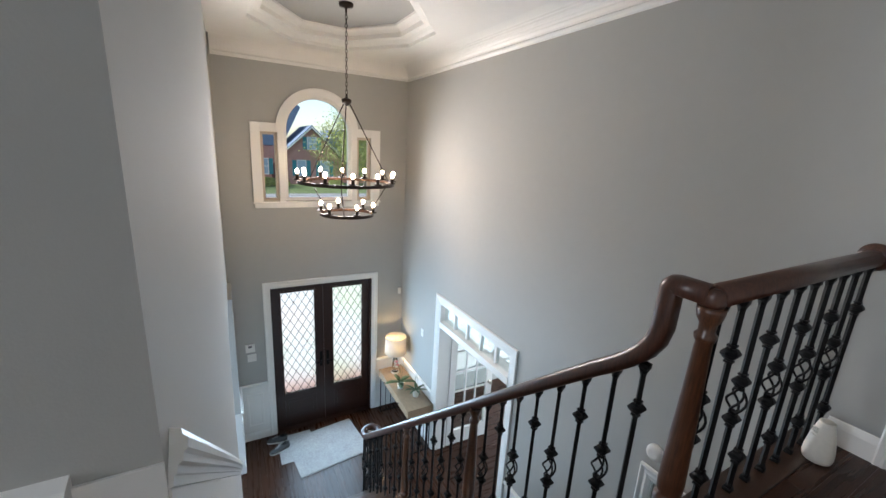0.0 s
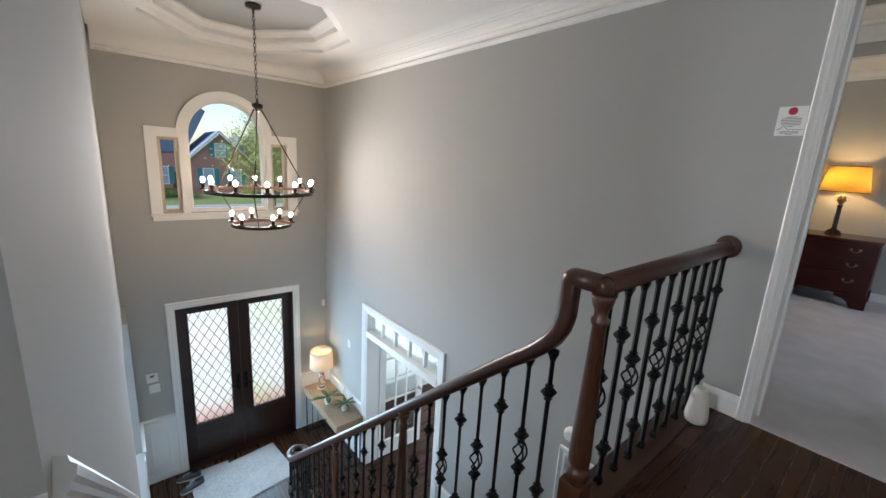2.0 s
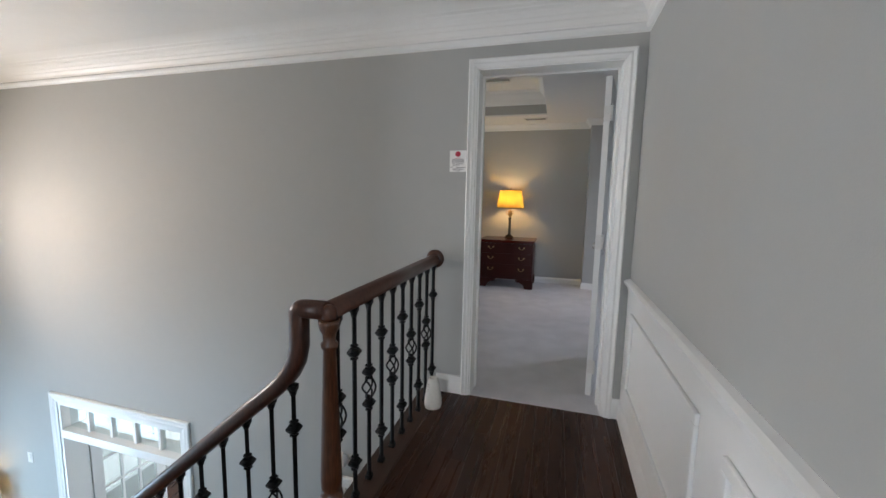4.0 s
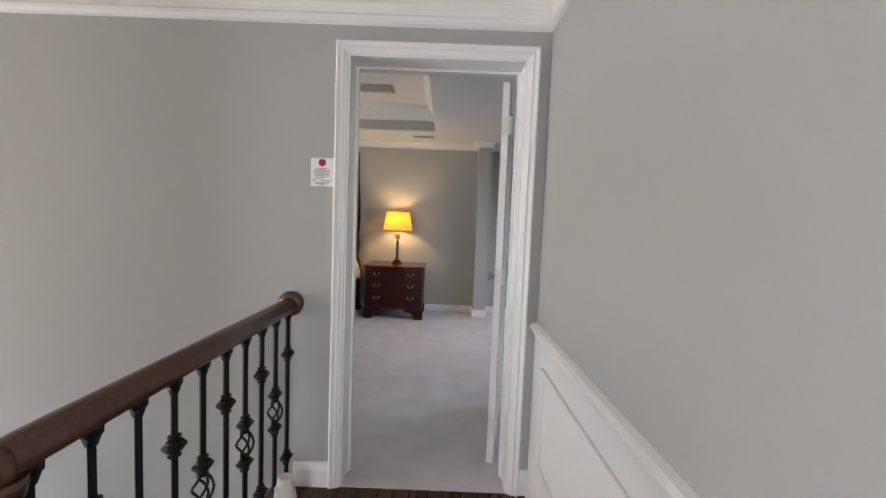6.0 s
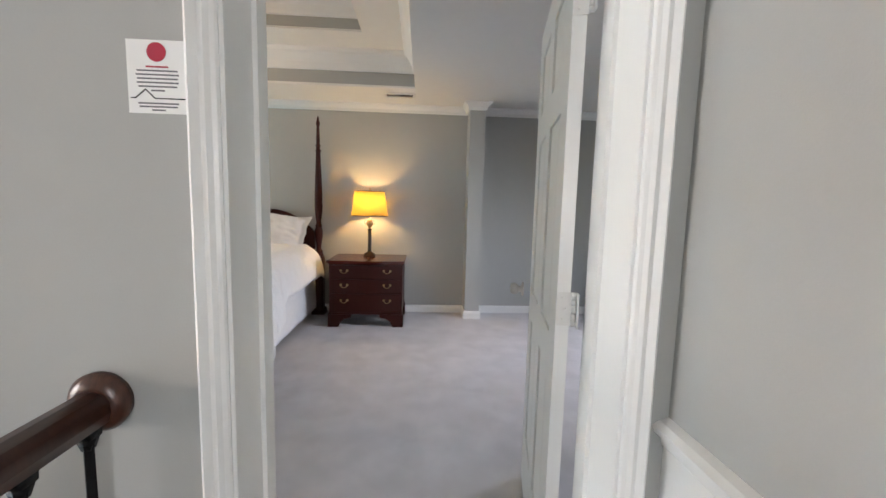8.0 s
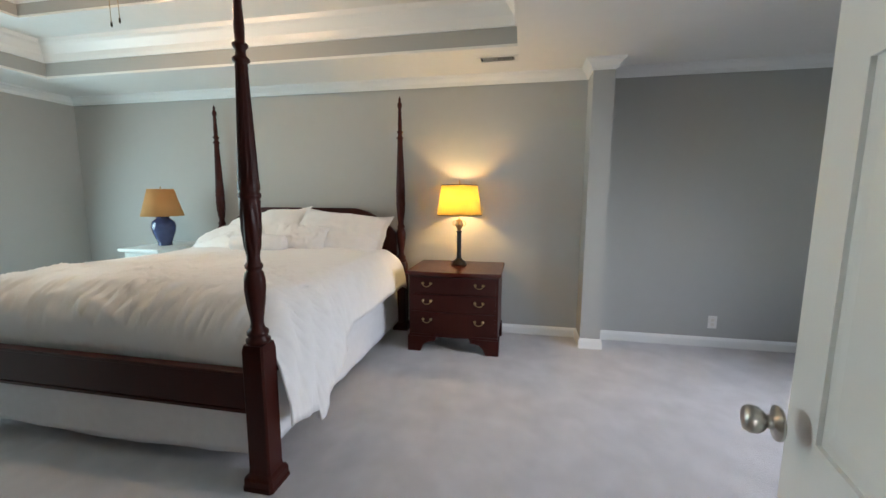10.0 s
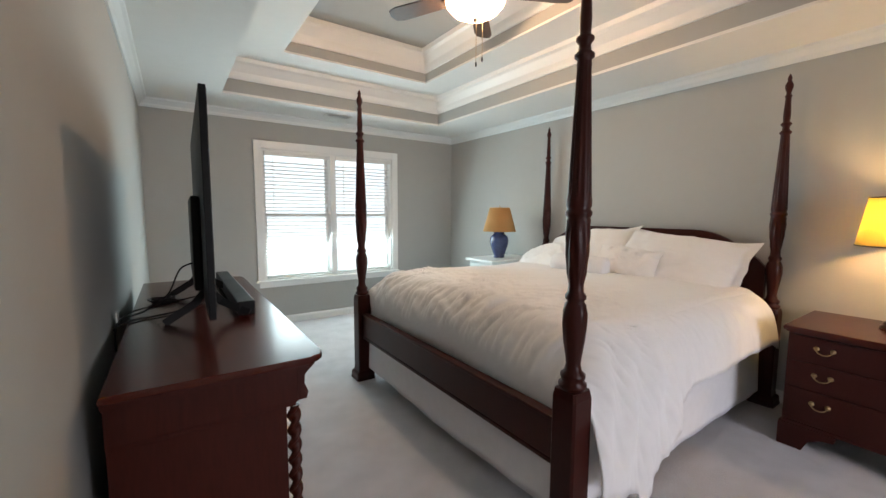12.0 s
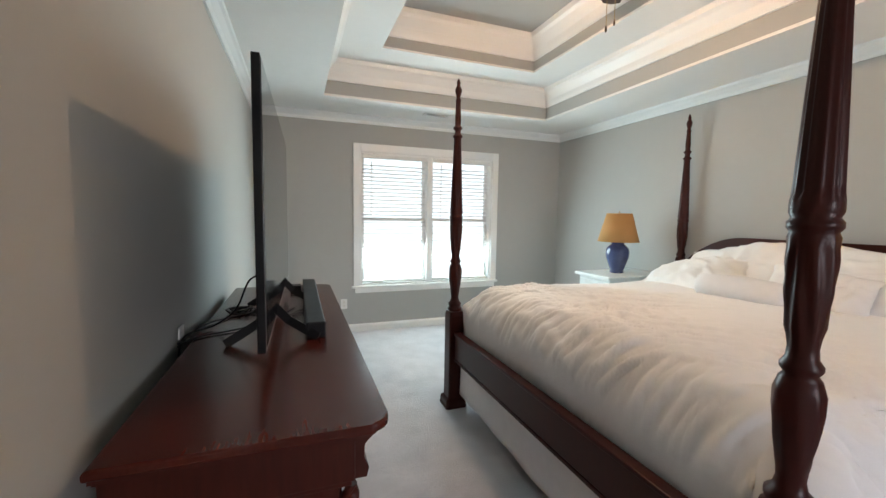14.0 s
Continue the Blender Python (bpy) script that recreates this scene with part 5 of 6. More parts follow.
def shade_material(name, colour, through_share=0.6):
    m = bpy.data.materials.new(name)
    m.use_nodes = True
    t = m.node_tree
    b = t.nodes["Principled BSDF"]
    b.inputs["Base Color"].default_value, b.inputs["Roughness"].default_value = (*colour, 1), 0.9
    tl, mxs, nz, bp = (t.nodes.new(n) for n in ("ShaderNodeBsdfTranslucent", "ShaderNodeMixShader", "ShaderNodeTexNoise", "ShaderNodeBump"))
    nz.inputs["Scale"].default_value = 350
    bp.inputs["Strength"].default_value = 0.15
    t.links.new(nz.outputs["Fac"], bp.inputs["Height"])
    t.links.new(bp.outputs[0], b.inputs["Normal"])
    tl.inputs["Color"].default_value = (*colour, 1)
    mxs.inputs[0].default_value = through_share
    for a, q in ((b.outputs[0], mxs.inputs[1]), (tl.outputs[0], mxs.inputs[2]), (mxs.outputs[0], t.nodes["Material Output"].inputs[0])):
        t.links.new(a, q)
    return m


def shade(parent, r0, r1, z0, z1, mat, trim=None):
    bm = bmesh.new()
    n = 40
    rings = [[bm.verts.new((r * math.cos(2 * math.pi * i / n), r * math.sin(2 * math.pi * i / n), z)) for i in range(n)] for r, z in ((r0, z0), (r1, z1), (r1 - 0.002, z1), (r0 - 0.002, z0))]
    for a, b in zip(rings, rings[1:] + rings[:1]):
        for i in range(n):
            f = bm.faces.new((a[i], a[(i + 1) % n], b[(i + 1) % n], b[i]))
            f.smooth = True
    ob = part("shade", bm, mat, parent)
    if trim:
        for r, z in ((r0, z0), (r1, z1)):
            part("shade_trim", tube(bmesh.new(), [((r + 0.001) * math.cos(a), (r + 0.001) * math.sin(a), z) for a in np.linspace(0, 2 * math.pi, 40, endpoint=False)], 0.004, 6, closed=True), trim, parent, "dark braid on the shade's rim")
    return ob


BRONZE = material("dark_bronze", (0.06, 0.045, 0.03), 0.35, metal=0.8, grain=0.2, scale=40)
tl = thing("table_lamp", "lit table lamp with an amber shade on a bronze column", "lamp", (6.73, 0.58, 0.712))
part("base", lathe(bmesh.new(), [(0.072, 0), (0.074, 0.012), (0.060, 0.018), (0.062, 0.032), (0.035, 0.045), (0.026, 0.06)], 28), BRONZE, tl)
part("column", lathe(bmesh.new(), fine([(0.021, 0.06), (0.020, 0.30), (0.026, 0.31), (0.026, 0.318)], 0.03), 32, flute=(0.06, 0.30, 12, 0.15)), material("dark_green_column", (0.03, 0.035, 0.03), 0.4, grain=0.2), tl)
part("urn", lathe(bmesh.new(), [(0.012, 0.318), (0.016, 0.33), (0.036, 0.365), (0.040, 0.385), (0.028, 0.40), (0.034, 0.415), (0.012, 0.425), (0.007, 0.43), (0.007, 0.69)], 24), BRASS, tl)
for s in (-1, 1):
    part("urn_handle", tube(bmesh.new(), [(0, s * (0.035 + 0.025 * math.sin(t)), 0.365 + 0.045 * (1 - math.cos(t)) / 2) for t in np.linspace(0, math.pi, 10)], 0.004, 6), BRASS, tl)
part("harp", tube(bmesh.new(), [(0, 0.055 * math.sin(t), 0.46 + 0.28 * (1 - math.cos(t)) / 2) for t in np.linspace(0, math.pi, 12)] + [(0, -0.055 * math.sin(t), 0.46 + 0.28 * (1 + math.cos(t)) / 2) for t in np.linspace(0, math.pi, 12)[1:-1]], 0.002, 6, closed=True), BRASS, tl)
part("finial", lathe(bmesh.new(), [(0.004, 0.738), (0.010, 0.75), (0.004, 0.76), (0.008, 0.77), (0.002, 0.782)], 12), BRASS, tl)
shade(tl, 0.205, 0.165, 0.465, 0.735, shade_material("cream_fabric_shade", (0.86, 0.68, 0.23)), BRONZE)
lamp("table_lamp_light", "POINT", pose(6.73, 0.58, 1.315), 7.0, (1.0, 0.67, 0.27), (0.04,))

# ---- the white nightstand with the blue lamp ----
PALE = material("white_lacquer", (0.72, 0.76, 0.75), 0.35, grain=0.02, scale=60)
ns2 = thing("nightstand", "white painted nightstand beside the bed", "nightstand", (6.60, 3.64, 0))
part("body", boxes((-0.33, -0.20, 0.10, 0.33, 0.20, 0.80), bevel=0.004), PALE, ns2)
part("top", boxes((-0.37, -0.235, 0.80, 0.35, 0.235, 0.83), bevel=0.008), PALE, ns2)
for z0, z1 in ((0.14, 0.44), (0.46, 0.77)):
    dr = part("drawer", boxes((-0.342, -0.18, z0, -0.33, 0.18, z1), bevel=0.004), PALE, ns2)
    part("knob", lathe(bmesh.new(), [(0.008, 0), (0.014, 0.012), (0.006, 0.02)], 12).copy(), NICKEL, dr, at=pose(-0.342, 0, (z0 + z1) / 2, 0, -90, 0))
for dx in (-0.29, 0.29):
    for dy in (-0.16, 0.16):
        part("leg", boxes((dx - 0.025, dy - 0.025, 0, dx + 0.025, dy + 0.025, 0.10), bevel=0.004), PALE, ns2)
bl = thing("table_lamp", "unlit lamp with a blue ceramic body and tan shade", "lamp", (6.56, 3.66, 0.83))
part("body", lathe(bmesh.new(), fine([(0.062, 0), (0.066, 0.008), (0.060, 0.02), (0.078, 0.07), (0.104, 0.15), (0.110, 0.20), (0.100, 0.245), (0.066, 0.275), (0.054, 0.285), (0.060, 0.297), (0.030, 0.305), (0.012, 0.31)], 0.02), 36), BLUE, bl)
part("neck", lathe(bmesh.new(), [(0.010, 0.31), (0.010, 0.35), (0.004, 0.36), (0.004, 0.585), (0.008, 0.59), (0.003, 0.605)], 12), BRASS, bl)
shade(bl, 0.19, 0.115, 0.305, 0.58, shade_material("tan_card_shade", (0.62, 0.34, 0.13), 0.35))

# ---- dresser with the television ----
dresser = thing("dresser", "long red mahogany dresser with rope-turned corner columns", "dresser", (3.50, 2.42, 0))
Y0, Y1 = -0.93, 0.93


def rounded_slab(x0, x1, y0, y1, z0, z1, r, n=7):
    bm = bmesh.new()
    pts = [(x0, y0)] + [(x1 - r + r * math.sin(a), y0 + r - r * math.cos(a)) for a in np.linspace(0, math.pi / 2, n)] + [(x1 - r + r * math.cos(a), y1 - r + r * math.sin(a)) for a in np.linspace(0, math.pi / 2, n)] + [(x0, y1)]
    lo, hi = [bm.verts.new((x, y, z0)) for x, y in pts], [bm.verts.new((x, y, z1)) for x, y in pts]
    bm.faces.new(lo[::-1])
    bm.faces.new(hi)
    for i in range(len(pts)):
        j = (i + 1) % len(pts)
        bm.faces.new((lo[i], lo[j], hi[j], hi[i]))
    return bm


bm = rounded_slab(-0.25, 0.31, Y0, Y1, 0.873, 0.895, 0.045)
bmesh.ops.bevel(bm, geom=[e for e in bm.edges if abs(e.verts[0].co.z - e.verts[1].co.z) < 1e-5], offset=0.007, segments=3, profile=0.5, affect="EDGES")
part("top", bm, MAHOGANY_TOP, dresser)
bm = rounded_slab(-0.25, 0.288, Y0 + 0.02, Y1 - 0.02, 0.857, 0.874, 0.03)
data = rounded_slab(-0.25, 0.27, Y0 + 0.035, Y1 - 0.035, 0.845, 0.858, 0.02)
for f in list(data.faces):
    bm.faces.new([bm.verts.new(v.co) for v in f.verts])
data.free()
part("cornice", bm, DRESSERWOOD, dresser)
part("frieze", boxes((-0.25, Y0 + 0.05, 0.735, 0.235, Y1 - 0.05, 0.846), bevel=0.004), DRESSERWOOD, dresser)
part("body", boxes((-0.25, Y0 + 0.065, 0.09, 0.20, Y1 - 0.065, 0.725), (-0.25, Y0 + 0.055, 0.722, 0.228, Y1 - 0.055, 0.738), bevel=0.004), DRESSERWOOD, dresser)
part("plinth", boxes((-0.25, Y0 + 0.04, 0.0, 0.25, Y1 - 0.04, 0.09), bevel=0.008), DRESSERWOOD, dresser)
for sy in (-1, 1):
    # scrolled bracket under the cornice
    bm = bmesh.new()
    prof = [(0.235, 0.738), (0.262, 0.738), (0.268, 0.76), (0.256, 0.79), (0.258, 0.82), (0.285, 0.846), (0.235, 0.846)]
    yc = sy * (Y1 - 0.085)
    a, b = [bm.verts.new((x, yc - 0.03, z)) for x, z in prof], [bm.verts.new((x, yc + 0.03, z)) for x, z in prof]
    bm.faces.new(a)
    bm.faces.new(b[::-1])
    for i in range(len(prof)):
        j = (i + 1) % len(prof)
        bm.faces.new((a[i], a[j], b[j], b[i]))
    part("bracket", bm, DRESSERWOOD, dresser)
    bm = bmesh.new()
    n, sides = 130, 14
    rings = []
    for i in range(n + 1):
        z = 0.10 + 0.615 * i / n
        ring = []
        for k in range(sides):
            ang = 2 * math.pi * k / sides
            r = 0.017 + 0.0065 * math.cos(2 * (ang - z * 60))
            ring.append(bm.verts.new((0.226 + r * math.cos(ang), yc + r * math.sin(ang), z)))
        rings.append(ring)
    for a, b in zip(rings, rings[1:]):
        for k in range(sides):
            f = bm.faces.new((a[k], a[(k + 1) % sides], b[(k + 1) % sides], b[k]))
            f.smooth = True
    bm.faces.new(rings[0][::-1])
    bm.faces.new(rings[-1])
    part("rope_column", bm, DRESSERWOOD, dresser, "rope-turned corner column")
for c in range(3):
    for z0, z1 in ((0.12, 0.40), (0.42, 0.70)):
        y0 = Y0 + 0.15 + c * 0.53
        dr = part("drawer", boxes((0.20, y0, z0, 0.214, y0 + 0.51, z1), bevel=0.005), DRESSERWOOD, dresser)
        kb = lathe(bmesh.new(), [(0.006, 0), (0.016, 0.012), (0.012, 0.022)], 12)
        kb.transform(pose(0.214, y0 + 0.255, (z0 + z1) / 2, 0, 90, 0))
        part("knob", kb, DRESSERWOOD, dr)

tv = thing("television", "large flat black television seen from its edge", "television", (3.535, 2.487, 0.895), turn=-1.0)
part("screen_panel", boxes((-0.012, -0.702, 0.085, 0.010, 0.702, 0.868), bevel=0.003), BLACK, tv)
part("screen", boxes((0.0102, -0.693, 0.10, 0.0118, 0.693, 0.86)), SCREEN, tv)
part("back_housing", boxes((-0.045, -0.36, 0.13, -0.012, 0.36, 0.52), bevel=0.012), BLACK, tv)
for yy in (-0.30, 0.30):
    for sx in (-1, 1):
        bm = sweep(bmesh.new(), [(0.0, yy, 0.13), (sx * 0.05, yy + 0.01 * sx, 0.07), (sx * 0.155, yy - 0.03, 0.008)], [(-0.016, -0.008), (0.016, -0.008), (0.013, 0.008), (-0.013, 0.008)], up=(0, 1, 0))
        part("foot", bm, BLACK, tv)
sb = thing("soundbar", "black soundbar lying before the television", "soundbar", (3.675, 2.68, 0.895), turn=0)
part("case", boxes((-0.035, -0.52, 0.0, 0.035, 0.52, 0.062), bevel=0.006), BLACK, sb)
part("grille", boxes((0.035, -0.51, 0.006, 0.037, 0.51, 0.056)), SCREEN, sb)
for k, pts in enumerate(([(3.50, 2.28, 1.13), (3.44, 2.30, 1.10), (3.39, 2.32, 0.99), (3.30, 2.40, 0.91), (3.22, 2.30, 0.90), (3.215, 2.22, 0.80)],
                         [(3.52, 2.55, 0.93), (3.42, 2.62, 0.902), (3.32, 2.55, 0.901), (3.24, 2.42, 0.901), (3.212, 2.25, 0.88)],
                         [(3.60, 2.55, 0.93), (3.52, 2.48, 0.903), (3.40, 2.36, 0.901), (3.28, 2.30, 0.90), (3.22, 2.22, 0.90)])):
    path = []
    for i in range(len(pts) - 1):
        p0, p1, p2, p3 = (Vector(pts[max(0, min(len(pts) - 1, i + d))]) for d in (-1, 0, 1, 2))
        for t in np.linspace(0, 1, 8, endpoint=False):
            path.append(0.5 * ((2 * p1) + (-p0 + p2) * t + (2 * p0 - 5 * p1 + 4 * p2 - p3) * t * t + (-p0 + 3 * p1 - 3 * p2 + p3) * t ** 3))
    path.append(Vector(pts[-1]))
    solid("power_cable", tube(bmesh.new(), path, 0.0035, 6), BLACK, "black cable trailing behind the television", "cable", group="television cables")
bm = bmesh.new()
tube(bm, [(3.36 + (0.045 + 0.012 * math.sin(a * 1.3)) * math.cos(a), 2.66 + (0.06 + 0.015 * math.cos(a * 0.7)) * math.sin(a), 0.900 + 0.004 * (a / 6.28) + 0.004 * math.sin(a * 2.1)) for a in np.linspace(0, 26, 110)], 0.0033, 6)
solid("power_cable", bm, BLACK, "coiled black cable heaped on the dresser", "cable", group="television cables")
ca = thing("power_adapter", "small black box lying behind the soundbar", "adapter", (3.60, 3.16, 0.895))
part("case", boxes((-0.03, -0.04, 0, 0.03, 0.04, 0.035), bevel=0.005), BLACK, ca)
solid("cable_tag", boxes((3.222, 2.22, 0.915, 3.226, 2.28, 0.955)), PLASTIC, "white paper tag on a cable", "tag")

# ---- ceiling fan ----
fan = thing("ceiling_fan", "ceiling fan with dark wooden blades and a lit glass bowl", "ceiling fan", (5.08, 2.32, 3.10))
part("downrod", lathe(bmesh.new(), [(0.065, 0.0), (0.06, -0.03), (0.02, -0.06), (0.014, -0.07), (0.014, -0.22), (0.03, -0.24)][::-1], 20), BRONZE, fan)
part("motor", lathe(bmesh.new(), [(0.03, -0.235), (0.11, -0.25), (0.13, -0.29), (0.12, -0.34), (0.07, -0.38), (0.06, -0.40)][::-1], 28), BRONZE, fan)
GLOW = material("glowing_frosted_bowl", (1.0, 0.76, 0.50), 0.5, emit=4.0, grain=0.0)
GLOW.node_tree.nodes["Principled BSDF"].inputs["Alpha"].default_value = 0.4
part("light_bowl", lathe(bmesh.new(), [(0.03, -0.515), (0.09, -0.502), (0.15, -0.47), (0.185, -0.43), (0.19, -0.41), (0.185, -0.40)], 36), GLOW, fan, "lit frosted glass bowl")
part("light_finial", lathe(bmesh.new(), [(0.004, -0.54), (0.012, -0.53), (0.016, -0.52), (0.012, -0.512)], 12), BRONZE, fan)
BLADEWOOD = material("dark_walnut_blade", (0.055, 0.035, 0.026), 0.4, grain=0.3, scale=20, stretch=(1, 10, 1))
FANTURN = 45
for k in range(5):
    bm = bmesh.new()
    pts = [(0.17, -0.05), (0.24, -0.058), (0.58, -0.068), (0.64, -0.05), (0.655, 0.0), (0.64, 0.05), (0.58, 0.068), (0.24, 0.058), (0.17, 0.05)]
    lo, hi = [bm.verts.new((x, y, -0.004)) for x, y in pts], [bm.verts.new((x, y, 0.004)) for x, y in pts]
    bm.faces.new(lo[::-1])
    bm.faces.new(hi)
    for i in range(len(pts)):
        j = (i + 1) % len(pts)
        bm.faces.new((lo[i], lo[j], hi[j], hi[i]))
    turn = FANTURN + 72 * k
    bl2 = part("blade", bm, BLADEWOOD, fan, at=pose(0, 0, -0.355, 0, 0, turn) @ pose(0, 0, 0, 11, 0, 0))
    bi = boxes((0.09, -0.02, -0.006, 0.24, 0.02, 0.0), bevel=0.002)
    part("blade_iron", bi, BRONZE, bl2, at=pose(0, 0, -0.006))
for dx, zl in ((-0.03, -0.80), (0.02, -0.76)):
    ch = part("pull_chain", tube(bmesh.new(), [(dx, -0.05, -0.50), (dx, -0.05, zl)], 0.0018, 5), BRASS, fan)
    part("chain_pull", lathe(bmesh.new(), [(0.003, zl - 0.03), (0.006, zl - 0.02), (0.004, zl)], 8, (dx, -0.05, 0)), BRONZE, ch)

# ---- chandelier ----
ch = thing("chandelier", "two-tier black iron ring chandelier with bare glowing bulbs", "chandelier", (1.70, 4.30, 0.0))
HUB, R1, Z1, R2, Z2 = 1.68, 0.505, 0.835, 0.285, 0.50
CHAINIRON = material("oil_rubbed_bronze", (0.035, 0.024, 0.018), 0.4, metal=0.7, grain=0.2, scale=40)
RINGWOOD = material("brown_inner_band", (0.16, 0.075, 0.04), 0.45, grain=0.2, scale=30)
part("canopy", lathe(bmesh.new(), [(0.008, 2.48), (0.012, 2.525), (0.065, 2.535), (0.07, 2.55), (0.07, 2.566)], 28), CHAINIRON, ch)
z, flip = HUB + 0.06, 0
while z < 2.47:
    pts = [(0.011 * math.cos(a), 0, z + 0.022 + 0.024 * math.sin(a)) for a in np.linspace(0, 2 * math.pi, 14, endpoint=False)]
    bm = tube(bmesh.new(), pts, 0.0032, 6, closed=True)
    bm.transform(Matrix.Rotation(math.pi / 2 * flip, 4, "Z"))
    part("chain_link", bm, CHAINIRON, ch)
    z, flip = z + 0.038, 1 - flip
part("hub", lathe(bmesh.new(), [(0.02, HUB - 0.05), (0.03, HUB - 0.03), (0.048, HUB - 0.022), (0.05, HUB + 0.012), (0.03, HUB + 0.018), (0.012, HUB + 0.03), (0.010, HUB + 0.065)], 24), CHAINIRON, ch)


def band(r, z, h=0.032, t=0.012):
    bm, n = bmesh.new(), 64
    rings = [[bm.verts.new((q * math.cos(2 * math.pi * i / n), q * math.sin(2 * math.pi * i / n), w)) for i in range(n)] for q, w in ((r, z), (r, z + h), (r - t, z + h), (r - t, z))]
    for a, b in zip(rings, rings[1:] + rings[:1]):
        for i in range(n):
            bm.faces.new((a[i], a[(i + 1) % n], b[(i + 1) % n], b[i]))
    return bm


part("ring", band(R1, Z1), CHAINIRON, ch)
part("ring_lining", band(R1 - 0.0125, Z1 + 0.003, 0.027, 0.003), RINGWOOD, ch, "brown inner face of the ring")
part("ring", band(R2, Z2), CHAINIRON, ch)
part("ring_lining", band(R2 - 0.0125, Z2 + 0.003, 0.027, 0.003), RINGWOOD, ch, "brown inner face of the ring")
for k in range(3):
    a = 0.15 + 2 * math.pi * k / 3
    c, s = math.cos(a), math.sin(a)
    part("arm", tube(bmesh.new(), [(0.03 * c, 0.03 * s, HUB - 0.02), ((R1 - 0.006) * c, (R1 - 0.006) * s, Z1 + 0.03)], 0.006, 8), CHAINIRON, ch)
    part("lower_arm", tube(bmesh.new(), [((R1 - 0.006) * c, (R1 - 0.006) * s, Z1 + 0.004), ((R2 - 0.006) * c, (R2 - 0.006) * s, Z2 + 0.03)], 0.005, 8), CHAINIRON, ch)
BULB = material("glowing_filament_bulb", (1.0, 0.73, 0.45), 0.4, emit=78.0, grain=0.0)


def candle(r, z, a):
    x, y = r * math.cos(a), r * math.sin(a)
    cup = part("lamp_cup", lathe(bmesh.new(), [(0.012, -0.012), (0.038, -0.008), (0.04, 0.0), (0.012, 0.004), (0.017, 0.006), (0.017, 0.05), (0.014, 0.054)], 16), CHAINIRON, ch, at=pose(x, y, z))
    part("bulb", lathe(bmesh.new(), [(0.010, 0.054), (0.010, 0.058), (0.015, 0.068), (0.018, 0.078), (0.016, 0.090), (0.008, 0.099), (0.002, 0.102)], 14), BULB, cup, "clear glowing bulb")


for k in range(12):
    candle(R1 - 0.006, Z1 + 0.044, 0.37 + 2 * math.pi * k / 12)
for k in range(6):
    candle(R2 - 0.006, Z2 + 0.044, 0.62 + 2 * math.pi * k / 6)

# ---- foyer: console table and what stands on it ----
PALEWOOD = material("pale_natural_wood", (0.36, 0.25, 0.16), 0.5, grain=0.25, scale=14, stretch=(7, 1, 7), stain=0.08, bump=0.05)
con = thing("console_table", "pale wooden console table on black wire legs", "table", (2.775, 5.03, LOW))
part("top_box", boxes((-0.20, -0.60, 0.665, 0.20, 0.60, 0.785), bevel=0.004), PALEWOOD, con)
for y in (-0.29, 0.29):
    dr = part("drawer", boxes((-0.204, y - 0.285, 0.675, -0.2, y + 0.285, 0.775), bevel=0.001), PALEWOOD, con)
    kn = lathe(bmesh.new(), [(0.005, 0), (0.005, 0.012), (0.011, 0.016), (0.011, 0.026), (0.004, 0.028)], 12)
    kn.transform(pose(-0.204, y, 0.725, 0, -90, 0))
    part("knob", kn, IRON, dr)
for y in (-0.55, 0.55):
    bm = bmesh.new()
    for x in (-0.18, 0.18):
        box(bm, x - 0.007, y - 0.007, 0, x + 0.007, y + 0.007, 0.665)
    box(bm, -0.173, y - 0.007, 0.0, 0.173, y + 0.007, 0.014)
    box(bm, -0.173, y - 0.007, 0.651, 0.173, y + 0.007, 0.665)
    for x in (-0.09, 0.0, 0.09):
        box(bm, x - 0.004, y - 0.004, 0.014, x + 0.004, y + 0.004, 0.651)
    part("leg_frame", bm, IRON, con)
lm = thing("console_lamp", "lit lamp with a white drum shade and glass body", "lamp", (2.79, 5.45, LOW + 0.785))
CLEAR = material("clear_glass_body", (0.9, 0.93, 0.93), 0.05, transmit=1.0, grain=0.0, stain=0.0)
part("base", lathe(bmesh.new(), [(0.07, 0), (0.072, 0.01), (0.05, 0.016), (0.02, 0.02)], 24), NICKEL, lm)
part("body", lathe(bmesh.new(), [(0.05, 0.021), (0.058, 0.04), (0.05, 0.16), (0.034, 0.27), (0.02, 0.29)], 24), CLEAR, lm)
part("stem", lathe(bmesh.new(), [(0.012, 0.291), (0.012, 0.36), (0.005, 0.37), (0.005, 0.65), (0.012, 0.655)], 12), NICKEL, lm)
shade(lm, 0.175, 0.165, 0.36, 0.64, shade_material("white_drum_shade", (0.78, 0.74, 0.68), 0.45))
lamp("console_lamp_light", "POINT", pose(2.79, 5.45, LOW + 0.785 + 0.50), 4.0, (1.0, 0.66, 0.27), (0.03,))
LEAF = material("dark_green_orchid_leaf", (0.045, 0.10, 0.035), 0.35, grain=0.25, scale=25, coat=0.2)
STEM = material("green_plant_stem", (0.10, 0.14, 0.05), 0.5, grain=0.2)
PETAL = material("pink_orchid_petal", (0.62, 0.25, 0.26), 0.6, grain=0.15)


